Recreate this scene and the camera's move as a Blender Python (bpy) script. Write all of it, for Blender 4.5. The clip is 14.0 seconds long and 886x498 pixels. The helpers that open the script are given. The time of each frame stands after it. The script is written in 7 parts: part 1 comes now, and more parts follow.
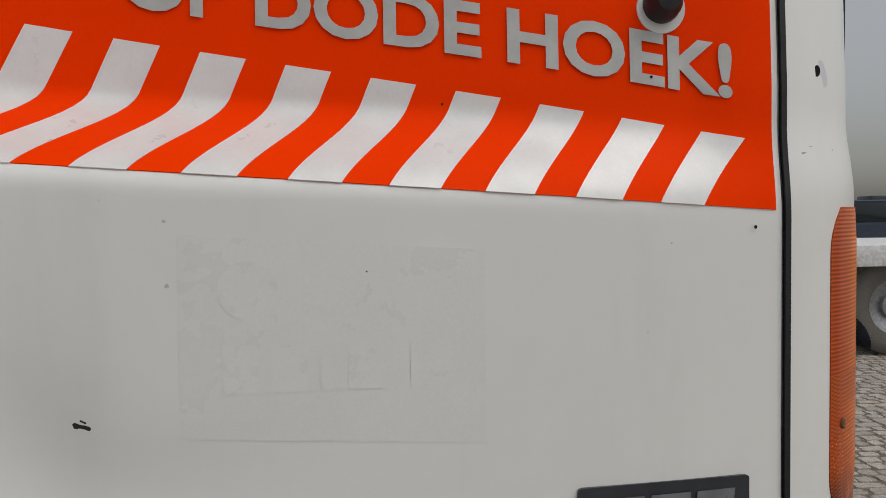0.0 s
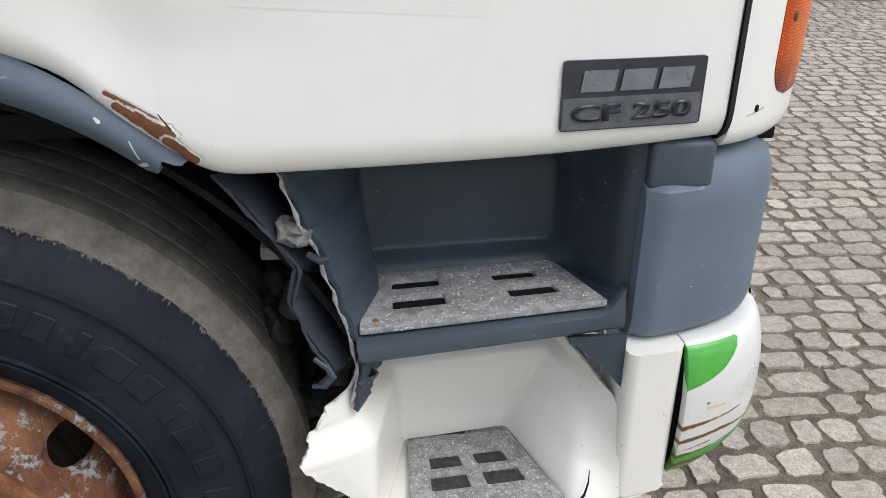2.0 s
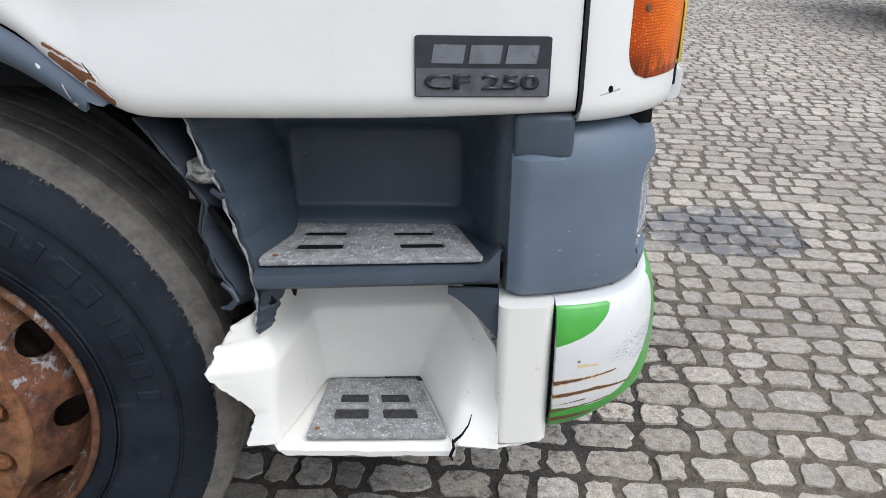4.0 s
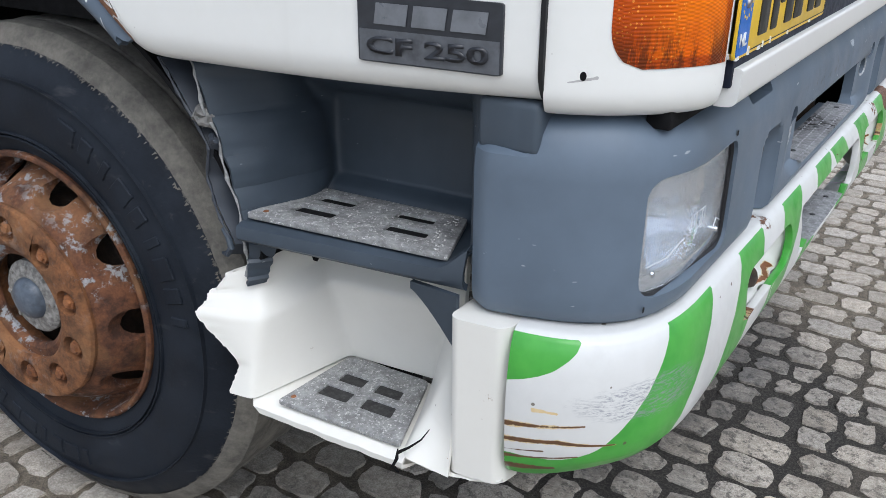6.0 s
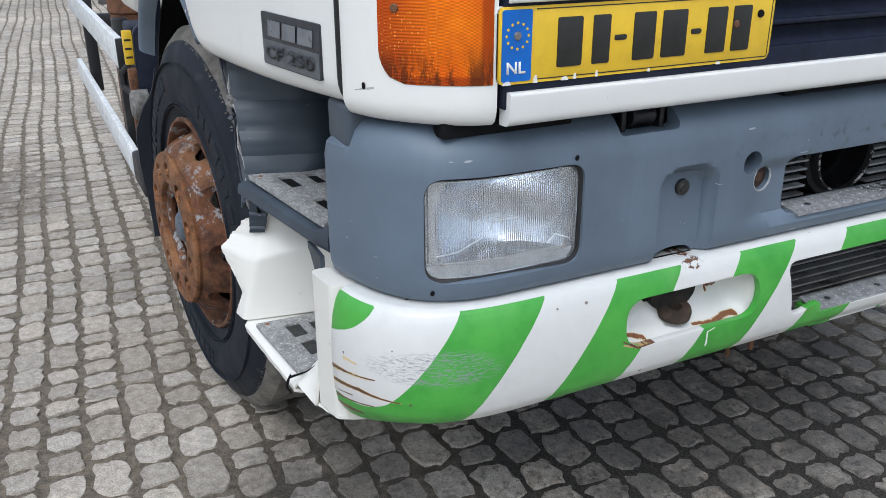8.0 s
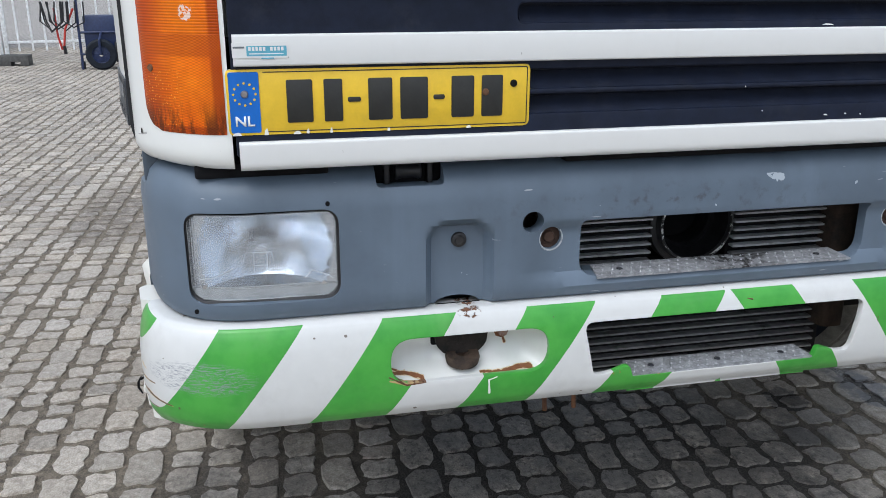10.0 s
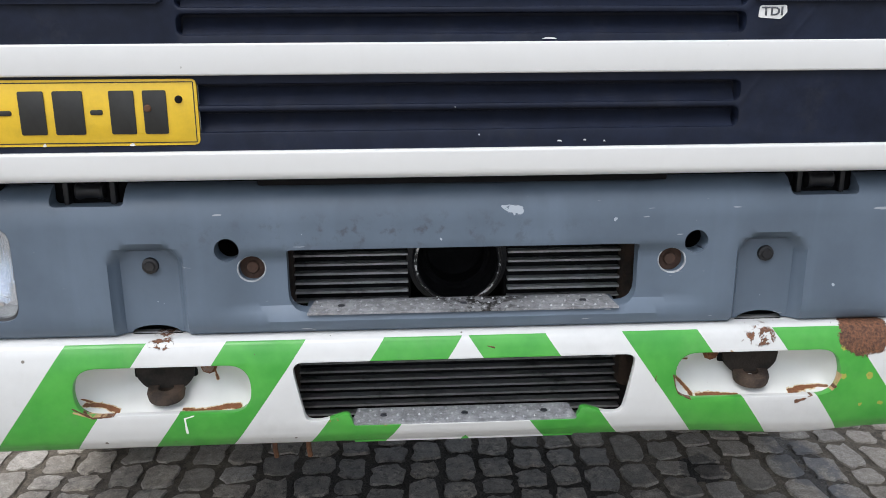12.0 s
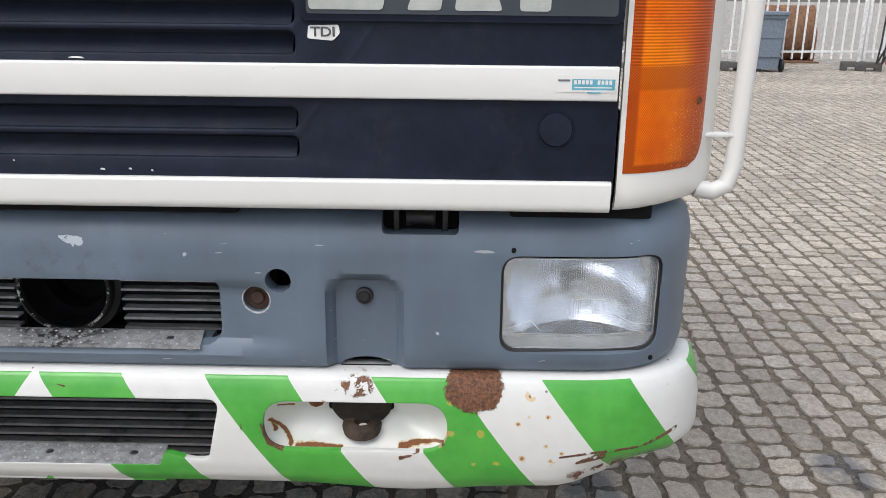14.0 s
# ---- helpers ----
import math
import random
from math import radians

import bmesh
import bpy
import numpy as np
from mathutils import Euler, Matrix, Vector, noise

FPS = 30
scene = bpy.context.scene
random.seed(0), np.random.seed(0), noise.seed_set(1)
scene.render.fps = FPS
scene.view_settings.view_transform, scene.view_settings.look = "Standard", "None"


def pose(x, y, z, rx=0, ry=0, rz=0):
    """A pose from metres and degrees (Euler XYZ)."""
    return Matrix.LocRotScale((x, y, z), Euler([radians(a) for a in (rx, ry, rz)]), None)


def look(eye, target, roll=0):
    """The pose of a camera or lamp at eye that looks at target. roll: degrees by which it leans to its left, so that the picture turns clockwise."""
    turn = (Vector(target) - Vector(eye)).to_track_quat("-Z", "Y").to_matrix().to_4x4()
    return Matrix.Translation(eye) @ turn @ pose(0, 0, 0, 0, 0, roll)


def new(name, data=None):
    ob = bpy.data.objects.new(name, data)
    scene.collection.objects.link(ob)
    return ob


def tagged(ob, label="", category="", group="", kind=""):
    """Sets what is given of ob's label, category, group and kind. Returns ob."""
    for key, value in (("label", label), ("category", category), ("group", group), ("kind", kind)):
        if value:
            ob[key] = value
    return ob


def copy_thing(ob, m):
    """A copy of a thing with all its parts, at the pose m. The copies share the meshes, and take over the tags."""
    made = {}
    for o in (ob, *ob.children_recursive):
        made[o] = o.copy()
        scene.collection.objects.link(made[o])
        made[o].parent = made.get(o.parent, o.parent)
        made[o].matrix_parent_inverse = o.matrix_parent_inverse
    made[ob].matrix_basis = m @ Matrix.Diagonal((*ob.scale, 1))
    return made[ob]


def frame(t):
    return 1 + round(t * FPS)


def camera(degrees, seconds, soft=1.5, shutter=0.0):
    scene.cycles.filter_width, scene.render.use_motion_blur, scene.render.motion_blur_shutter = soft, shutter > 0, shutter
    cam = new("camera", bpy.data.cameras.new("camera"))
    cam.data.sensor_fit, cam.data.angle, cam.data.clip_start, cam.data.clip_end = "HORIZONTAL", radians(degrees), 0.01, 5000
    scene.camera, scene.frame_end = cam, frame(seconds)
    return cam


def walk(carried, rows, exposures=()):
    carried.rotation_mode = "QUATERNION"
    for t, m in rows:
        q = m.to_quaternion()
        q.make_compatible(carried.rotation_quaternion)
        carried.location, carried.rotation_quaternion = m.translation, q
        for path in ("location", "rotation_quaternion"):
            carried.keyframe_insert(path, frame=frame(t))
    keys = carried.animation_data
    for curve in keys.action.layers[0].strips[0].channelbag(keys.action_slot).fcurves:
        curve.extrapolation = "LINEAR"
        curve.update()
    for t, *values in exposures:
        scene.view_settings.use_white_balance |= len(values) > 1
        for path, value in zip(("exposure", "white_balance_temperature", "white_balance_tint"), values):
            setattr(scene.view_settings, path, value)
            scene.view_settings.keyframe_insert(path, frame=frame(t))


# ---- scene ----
# world: x ahead of the truck, y to its left side, z up; the truck's front is x = 0
cam = camera(55.5, 14.0, soft=0.4)
PATH = [
    (0, (-0.601, -1.996, 1.487), (-0.417, -0.007, 1.405), -0.7),
    (0.5, (-0.596, -1.994, 1.436), (-0.414, -0.06, 0.96), -0.8),
    (1, (-0.629, -2.034, 1.439), (-0.385, -0.208, 0.66), 1.3),
    (1.5, (-0.641, -2.074, 1.45), (-0.408, -0.287, 0.582), 1.2),
    (2, (-0.656, -2.148, 1.449), (-0.432, -0.366, 0.569), 0.7),
    (2.5, (-0.629, -2.31, 1.487), (-0.406, -0.533, 0.598), 0.9),
    (3, (-0.578, -2.415, 1.504), (-0.571, -0.623, 0.615), 0.8),
    (3.5, (-0.466, -2.429, 1.487), (-0.554, -0.634, 0.61), 0.4),
    (4, (-0.289, -2.369, 1.42), (-0.386, -0.546, 0.603), 0.7),
    (4.2, (-0.235, -2.345, 1.391), (-0.428, -0.518, 0.601), 0.6),
    (6.5, (0.511, -1.942, 1.34), (-0.716, -0.58, 0.54), 0.9),
    (7, (0.718, -1.839, 1.353), (-0.706, -0.671, 0.574), 1.1),
    (7.2, (0.786, -1.794, 1.352), (-0.689, -0.68, 0.588), 0.7),
    (9.3, (1.403, -1.166, 1.4), (-0.424, -0.758, 0.698), -0.5),
    (9.5, (1.429, -1.108, 1.392), (-0.414, -0.699, 0.732), -0.1),
    (10, (1.456, -0.919, 1.394), (-0.4, -0.507, 0.773), 0.1),
    (10.5, (1.473, -0.766, 1.385), (-0.394, -0.384, 0.778), 0.2),
    (11, (1.52, -0.571, 1.383), (-0.382, -0.363, 0.801), -0.8),
    (11.5, (1.528, -0.376, 1.379), (-0.387, -0.22, 0.823), -0.6),
    (12, (1.442, -0.121, 1.337), (-0.484, -0.012, 0.81), -0.3),
    (12.5, (1.387, 0.107, 1.33), (-0.538, 0.196, 0.794), 0.1),
    (13, (1.369, 0.362, 1.316), (-0.562, 0.391, 0.796), -0.0),
    (13.5, (1.354, 0.582, 1.314), (-0.577, 0.537, 0.796), -0.1),
    (14, (1.303, 0.709, 1.408), (-0.609, 0.683, 0.819), 0.6),
]
walk(cam, [(t, look(eye, target, roll)) for t, eye, target, roll in PATH],
     [(0, -0.46, 6800, 10), (0.5, -0.22, 6500, 10), (1.0, 0.32, 6500, 10), (1.5, 0.45, 6500, 10), (3.0, 0.48, 6450, 10), (4.0, 0.47, 6200, 10), (6.5, 0.37, 6100, 9),
      (9.5, 0.33, 6050, 8), (11.0, 0.38, 6200, 9), (12.5, 0.50, 6400, 10), (14, 0.50, 6600, 10)])

# ---------------- sky and light: bright overcast day ----------------
SUN_ELEV, SUN_AZ = 55, 128
world = bpy.data.worlds.new("overcast_sky")
scene.world = world
world.use_nodes = True
wn, wl = world.node_tree.nodes, world.node_tree.links
sky = wn.new("ShaderNodeTexSky")
sky.sky_type, sky.sun_disc = "NISHITA", False
sky.sun_elevation, sky.sun_rotation = radians(SUN_ELEV), radians(SUN_AZ)
sky.air_density, sky.dust_density, sky.ozone_density = 1.0, 1.6, 1.5
hsv = wn.new("ShaderNodeHueSaturation")
hsv.inputs["Saturation"].default_value = 0.34
wl.new(sky.outputs[0], hsv.inputs["Color"])
# thick cloud: brightest overhead, about a third of that at the horizon
up = wn.new("ShaderNodeTexCoord")
high = wn.new("ShaderNodeSeparateXYZ")
wl.new(up.outputs["Generated"], high.inputs[0])
cloud = wn.new("ShaderNodeMapRange")
for sock, v in zip(list(cloud.inputs)[1:5], (-0.1, 1.0, 0.42, 1.9)):
    sock.default_value = v
wl.new(high.outputs["Z"], cloud.inputs[0])
dome = wn.new("ShaderNodeVectorMath")
dome.operation = "SCALE"
wl.new(hsv.outputs[0], dome.inputs[0])
wl.new(cloud.outputs[0], dome.inputs["Scale"])
wl.new(dome.outputs[0], wn["Background"].inputs["Color"])
wn["Background"].inputs["Strength"].default_value = 0.15
sun = new("sun", bpy.data.lights.new("sun", "SUN"))
sun.data.energy, sun.data.angle, sun.data.color = 0.8, radians(40), (1.0, 0.985, 0.96)
az, el = radians(SUN_AZ), radians(SUN_ELEV)
sun.matrix_world = look((0, 0, 20), (-math.sin(az) * math.cos(el) * 9, -math.cos(az) * math.cos(el) * 9, 20 - math.sin(el) * 9))


# ---------------- materials ----------------
class Nodes:
    """A node tree in the making: short calls for the nodes that the materials use."""

    def __init__(self, name):
        self.mat = bpy.data.materials.new(name)
        self.mat.use_nodes = True
        self.t = self.mat.node_tree
        self.b = self.t.nodes["Principled BSDF"]
        self.pos = self.t.nodes.new("ShaderNodeNewGeometry").outputs["Position"]
        self.obj = self.t.nodes.new("ShaderNodeTexCoord").outputs["Object"]

    def link(self, a, sock):
        if isinstance(a, (int, float)):
            sock.default_value = a
        elif isinstance(a, tuple):
            sock.default_value = (*a, 1.0) if len(a) == 3 and sock.type == "RGBA" else a
        else:
            self.t.links.new(a, sock)

    def noise(self, scale, detail=4, rough=0.6, vec=None, stretch=None):
        n = self.t.nodes.new("ShaderNodeTexNoise")
        n.inputs["Scale"].default_value, n.inputs["Detail"].default_value, n.inputs["Roughness"].default_value = scale, detail, rough
        v = vec or self.pos
        if stretch:
            m = self.t.nodes.new("ShaderNodeMapping")
            m.inputs["Scale"].default_value = stretch
            self.t.links.new(v, m.inputs["Vector"])
            v = m.outputs[0]
        self.t.links.new(v, n.inputs["Vector"])
        return n.outputs["Fac"]

    def math(self, op, a, b=0.0, c=0.0):
        n = self.t.nodes.new("ShaderNodeMath")
        n.operation = op
        for s, v in zip(n.inputs, (a, b, c)):
            self.link(v, s)
        return n.outputs[0]

    def ramp(self, a, lo, hi, to=(0.0, 1.0)):
        n = self.t.nodes.new("ShaderNodeMapRange")
        n.interpolation_type = "SMOOTHSTEP"
        for s, v in zip(n.inputs, (a, lo, hi, *to)):
            self.link(v, s)
        return n.outputs[0]

    def mix(self, f, a, b):
        n = self.t.nodes.new("ShaderNodeMix")
        n.data_type = "RGBA"
        self.link(f, n.inputs[0]), self.link(a, n.inputs[6]), self.link(b, n.inputs[7])
        return n.outputs[2]

    def mul(self, a, b):
        n = self.t.nodes.new("ShaderNodeMix")
        n.data_type, n.blend_type = "RGBA", "MULTIPLY"
        n.inputs[0].default_value = 1.0
        self.link(a, n.inputs[6]), self.link(b, n.inputs[7])
        return n.outputs[2]

    def axes(self, v=None):
        n = self.t.nodes.new("ShaderNodeSeparateXYZ")
        self.t.links.new(v or self.pos, n.inputs[0])
        return n.outputs

    def near(self, p, size, soft=0.5, wobble=0.0, scale=12, vec=None):
        """1 inside an ellipsoid round p of these half sizes, with an uneven edge."""
        m = self.t.nodes.new("ShaderNodeVectorMath")
        m.operation = "SUBTRACT"
        self.t.links.new(vec or self.pos, m.inputs[0])
        m.inputs[1].default_value = p
        d = self.t.nodes.new("ShaderNodeVectorMath")
        d.operation = "DIVIDE"
        self.t.links.new(m.outputs[0], d.inputs[0])
        d.inputs[1].default_value = size
        ln = self.t.nodes.new("ShaderNodeVectorMath")
        ln.operation = "LENGTH"
        self.t.links.new(d.outputs[0], ln.inputs[0])
        r = ln.outputs["Value"]
        if wobble:
            r = self.math("ADD", r, self.math("MULTIPLY", self.math("SUBTRACT", self.noise(scale, 5, 0.7, vec), 0.5), wobble))
        return self.ramp(r, 1.0, 1.0 - soft)

    def seg(self, a, b, r0, r1, wobble=0.0, scale=60, mask=(1, 1, 1), soft=0.3, vec=None):
        """1 inside a band from a to b, r0 wide at one end and r1 at the other, with an uneven edge; mask drops an axis."""
        a, b = Vector(a) * Vector(mask), Vector(b) * Vector(mask)
        d = b - a
        def run(op, p, q, out=0):
            n = self.t.nodes.new("ShaderNodeVectorMath")
            n.operation = op
            for s, v in zip(n.inputs, (p, q)):
                if isinstance(v, (tuple, Vector)):
                    s.default_value = v
                elif v is not None:
                    self.t.links.new(v, s)
            return n.outputs["Value"] if out else n.outputs[0]
        p = run("SUBTRACT", run("MULTIPLY", vec or self.pos, tuple(mask)), a)
        h = self.math("DIVIDE", run("DOT_PRODUCT", p, d, 1), max(d.length_squared, 1e-9))
        h = self.math("MINIMUM", self.math("MAXIMUM", h, 0.0), 1.0)
        n = self.t.nodes.new("ShaderNodeVectorMath")
        n.operation = "SCALE"
        n.inputs[0].default_value = d
        self.t.links.new(h, n.inputs["Scale"])
        far = run("LENGTH", run("SUBTRACT", p, n.outputs[0]), None, 1)
        wide = self.math("ADD", r0, self.math("MULTIPLY", h, r1 - r0))
        r = self.math("DIVIDE", far, wide)
        if wobble:
            r = self.math("ADD", r, self.math("MULTIPLY", self.math("SUBTRACT", self.noise(scale, 5, 0.7, vec), 0.5), wobble))
        return self.ramp(r, 1.0, 1.0 - soft)

    def most(self, *fs):
        out = fs[0]
        for f in fs[1:]:
            out = self.math("MAXIMUM", out, f)
        return out

    def dots(self, scale, chance, small=0.1, large=0.35, vec=None):
        """Scattered round specks of uneven size."""
        v = self.t.nodes.new("ShaderNodeTexVoronoi")
        v.inputs["Scale"].default_value = scale
        self.t.links.new(vec or self.pos, v.inputs["Vector"])
        s = self.t.nodes.new("ShaderNodeSeparateColor")
        self.t.links.new(v.outputs["Color"], s.inputs[0])
        size = self.math("ADD", small, self.math("MULTIPLY", self.math("POWER", s.outputs[1], 2.5), large - small))
        wob = self.math("ADD", v.outputs["Distance"], self.math("MULTIPLY", self.math("SUBTRACT", self.noise(scale * 6, 3), 0.5), 0.18))
        return self.math("MULTIPLY", self.math("LESS_THAN", wob, size), self.math("LESS_THAN", s.outputs[0], chance))

    def bump(self, h, strength=0.3, dist=0.002):
        n = self.t.nodes.new("ShaderNodeBump")
        n.inputs["Strength"].default_value, n.inputs["Distance"].default_value = strength, dist
        self.link(h, n.inputs["Height"])
        prev = self.b.inputs["Normal"]
        if prev.links:
            self.t.links.new(prev.links[0].from_socket, n.inputs["Normal"])
        self.t.links.new(n.outputs[0], prev)

    def done(self, color, rough=0.5, metal=0.0, **more):
        self.link(color, self.b.inputs["Base Color"])
        self.link(rough, self.b.inputs["Roughness"])
        self.link(metal, self.b.inputs["Metallic"])
        for k, v in more.items():
            self.link(v, self.b.inputs[k.replace("_", " ")])
        return self.mat


def plain(name, color, rough=0.5, metal=0.0, var=0.18, scale=30, grain=300, bump=0.15, dirt=None, dirt_amount=0.5, **more):
    """A surface with soft mottling, fine grain, dirt in patches and a little relief."""
    n = Nodes(name)
    lo, hi = tuple(c * (1 - var) for c in color), tuple(min(1, c * (1 + var)) for c in color)
    c = n.mix(n.ramp(n.noise(scale, 5), 0.3, 0.7), lo, hi)
    fine = n.noise(grain, 3)
    c = n.mul(c, n.mix(fine, (0.9, 0.9, 0.9), (1.0, 1.0, 1.0)))
    if dirt:
        c = n.mix(n.math("MULTIPLY", n.ramp(n.noise(scale * 0.4, 6, 0.7), 0.52, 0.72), dirt_amount), c, dirt)
    n.bump(fine, bump, 0.001)
    return n.done(c, n.ramp(n.noise(scale * 1.7, 4), 0.2, 0.8, (max(0.02, rough - 0.08), min(1, rough + 0.1))), metal, **more)


def white_paint(name, tint=(0.785, 0.785, 0.755), chips=0.0, rust_at=(), bands=(), holes=()):
    n = Nodes(name)
    c = n.mix(n.ramp(n.noise(2.2, 4), 0.3, 0.7), tuple(a * 0.965 for a in tint), tint)
    c = n.mul(c, n.mix(n.noise(40, 4), (0.965, 0.96, 0.95), (1, 1, 1)))
    streak = n.ramp(n.noise(9, 4, 0.6, None, (1, 1, 0.12)), 0.58, 0.8)
    c = n.mix(n.math("MULTIPLY", streak, 0.12), c, (0.45, 0.43, 0.38))
    rough = n.ramp(n.noise(5, 3), 0.3, 0.7, (0.28, 0.33))
    speck = n.ramp(n.noise(70, 2, 0.5), 0.77, 0.80)
    c = n.mix(n.math("MULTIPLY", speck, 0.5), c, (0.18, 0.16, 0.13))
    if chips:
        f = n.ramp(n.noise(26, 5, 0.65), 0.70, 0.735)
        c = n.mix(n.math("MULTIPLY", f, chips), c, (0.22, 0.13, 0.05))
    for p, size, wob, sc in rust_at:
        f = n.near(p, size, 0.25, wob, sc)
        halo = n.near(p, tuple(1.35 * s for s in size), 0.8, wob, sc)
        c = n.mix(n.math("MULTIPLY", halo, 0.35), c, (0.55, 0.38, 0.14))
        c = n.mix(f, c, n.mix(n.noise(90, 4), (0.10, 0.035, 0.015), (0.30, 0.11, 0.04)))
        rough = n.math("MAXIMUM", rough, n.math("MULTIPLY", f, 0.9))
        n.bump(n.math("MULTIPLY", f, n.noise(160, 3)), 0.5, 0.003)
    for a, b, r0, r1, wob, sc, mask, edge in bands:
        f = n.seg(a, b, r0, r1, wob, sc, mask, 0.12)
        wide = n.seg(a, b, r0 * 1.45, r1 * 1.45, wob, sc, mask, 0.15)
        c = n.mix(n.math("MULTIPLY", wide, 0.75), c, edge)
        c = n.mix(f, c, n.mix(n.noise(110, 5, 0.8), (0.07, 0.028, 0.012), (0.33, 0.125, 0.045)))
        rough = n.math("MAXIMUM", rough, n.math("MULTIPLY", f, 0.9))
        n.bump(n.math("SUBTRACT", n.math("MULTIPLY", f, n.noise(180, 4)), wide), 0.6, 0.003)
    for a, b, r0, r1, mask, tone in holes:
        c = n.mix(n.seg(a, b, r0, r1, 1.6, 120, mask, 0.15), c, tone)
    return n.done(c, rough, Coat_Weight=0.35, Coat_Roughness=0.12)


def grey_plastic(name, base=(0.109, 0.143, 0.187), bands=()):
    n = Nodes(name)
    c = n.mix(n.ramp(n.noise(5, 5), 0.3, 0.7), tuple(a * 0.82 for a in base), tuple(a * 1.12 for a in base))
    c = n.mix(n.math("MULTIPLY", n.ramp(n.noise(11, 4, 0.6, None, (1, 1, 0.1)), 0.5, 0.75), 0.3), c, tuple(a * 1.5 for a in base))
    c = n.mix(n.math("MULTIPLY", n.ramp(n.noise(23, 6, 0.75), 0.60, 0.72), 0.35), c, (0.06, 0.06, 0.065))
    scratch = n.ramp(n.noise(60, 2, 0.4, None, (1.0, 0.35, 2.2)), 0.745, 0.77)
    c = n.mix(n.math("MULTIPLY", scratch, 0.35), c, (0.42, 0.44, 0.46))
    for a, b, r0, r1, pale in bands:
        f = n.seg(a, b, r0, r1, 1.3, 60, (1, 0, 1), 0.12)
        c = n.mix(n.seg(a, b, r0 * 1.5, r1 * 1.5, 1.6, 60, (1, 0, 1), 0.15), c, (0.62, 0.63, 0.62))
        if not pale:
            c = n.mix(f, c, n.mix(n.noise(110, 5, 0.8), (0.07, 0.028, 0.012), (0.33, 0.125, 0.045)))
    n.bump(n.noise(700, 2), 0.10, 0.0006)
    return n.done(c, n.ramp(n.noise(8, 4), 0.3, 0.7, (0.42, 0.58)))


def scuffed_grey(name):
    """The grey bumper plastic with its bare scuffs."""
    n = Nodes(name)
    base = (0.109, 0.143, 0.187)
    c = n.mix(n.ramp(n.noise(4, 5), 0.3, 0.7), tuple(a * 0.84 for a in base), tuple(a * 1.12 for a in base))
    c = n.mix(n.math("MULTIPLY", n.ramp(n.noise(10, 4, 0.6, None, (1, 1, 0.08)), 0.5, 0.75), 0.28), c, tuple(a * 1.45 for a in base))
    scratch = n.ramp(n.noise(48, 2, 0.4, None, (1.0, 0.4, 2.4)), 0.74, 0.765)
    c = n.mix(n.math("MULTIPLY", scratch, 0.7), c, (0.42, 0.44, 0.46))
    smear = n.math("MULTIPLY", n.near((0, -0.15, 0.975), (0.2, 0.5, 0.05), 0.9, 0.5, 9), n.ramp(n.noise(34, 5, 0.7), 0.52, 0.66))
    c = n.mix(n.math("MULTIPLY", smear, 0.55), c, (0.05, 0.05, 0.055))
    bare = n.math("MULTIPLY", n.seg((0, 0.066, 1.017), (0, 0.094, 1.010), 0.003, 0.010, 2.4, 70, (0, 1, 1), 0.1), n.ramp(n.noise(70, 4, 0.7), 0.36, 0.42))
    rub = n.most(n.math("MULTIPLY", n.near((0, 0.57, 0.836), (0.1, 0.022, 0.006), 0.4, 0.8, 60), n.dots(150, 0.6, 0.15, 0.5)), n.math("MULTIPLY", n.near((0, -0.555, 0.846), (0.1, 0.03, 0.004), 0.4, 0.8, 60), n.dots(150, 0.5, 0.15, 0.5)), n.seg((-0.03, -1.09, 0.99), (-0.06, -1.12, 0.986), 0.0008, 0.001, 1.0, 90), n.seg((-0.08, -1.13, 0.92), (-0.09, -1.135, 0.92), 0.004, 0.005, 2.2, 120))
    nick = n.dots(26, 0.10, 0.03, 0.10)
    c = n.mix(n.math("MULTIPLY", n.most(bare, rub, nick), 0.85), c, (0.47, 0.52, 0.57))
    n.bump(n.noise(700, 2), 0.10, 0.0006)
    return n.done(c, n.ramp(n.noise(8, 4), 0.3, 0.7, (0.40, 0.56)))


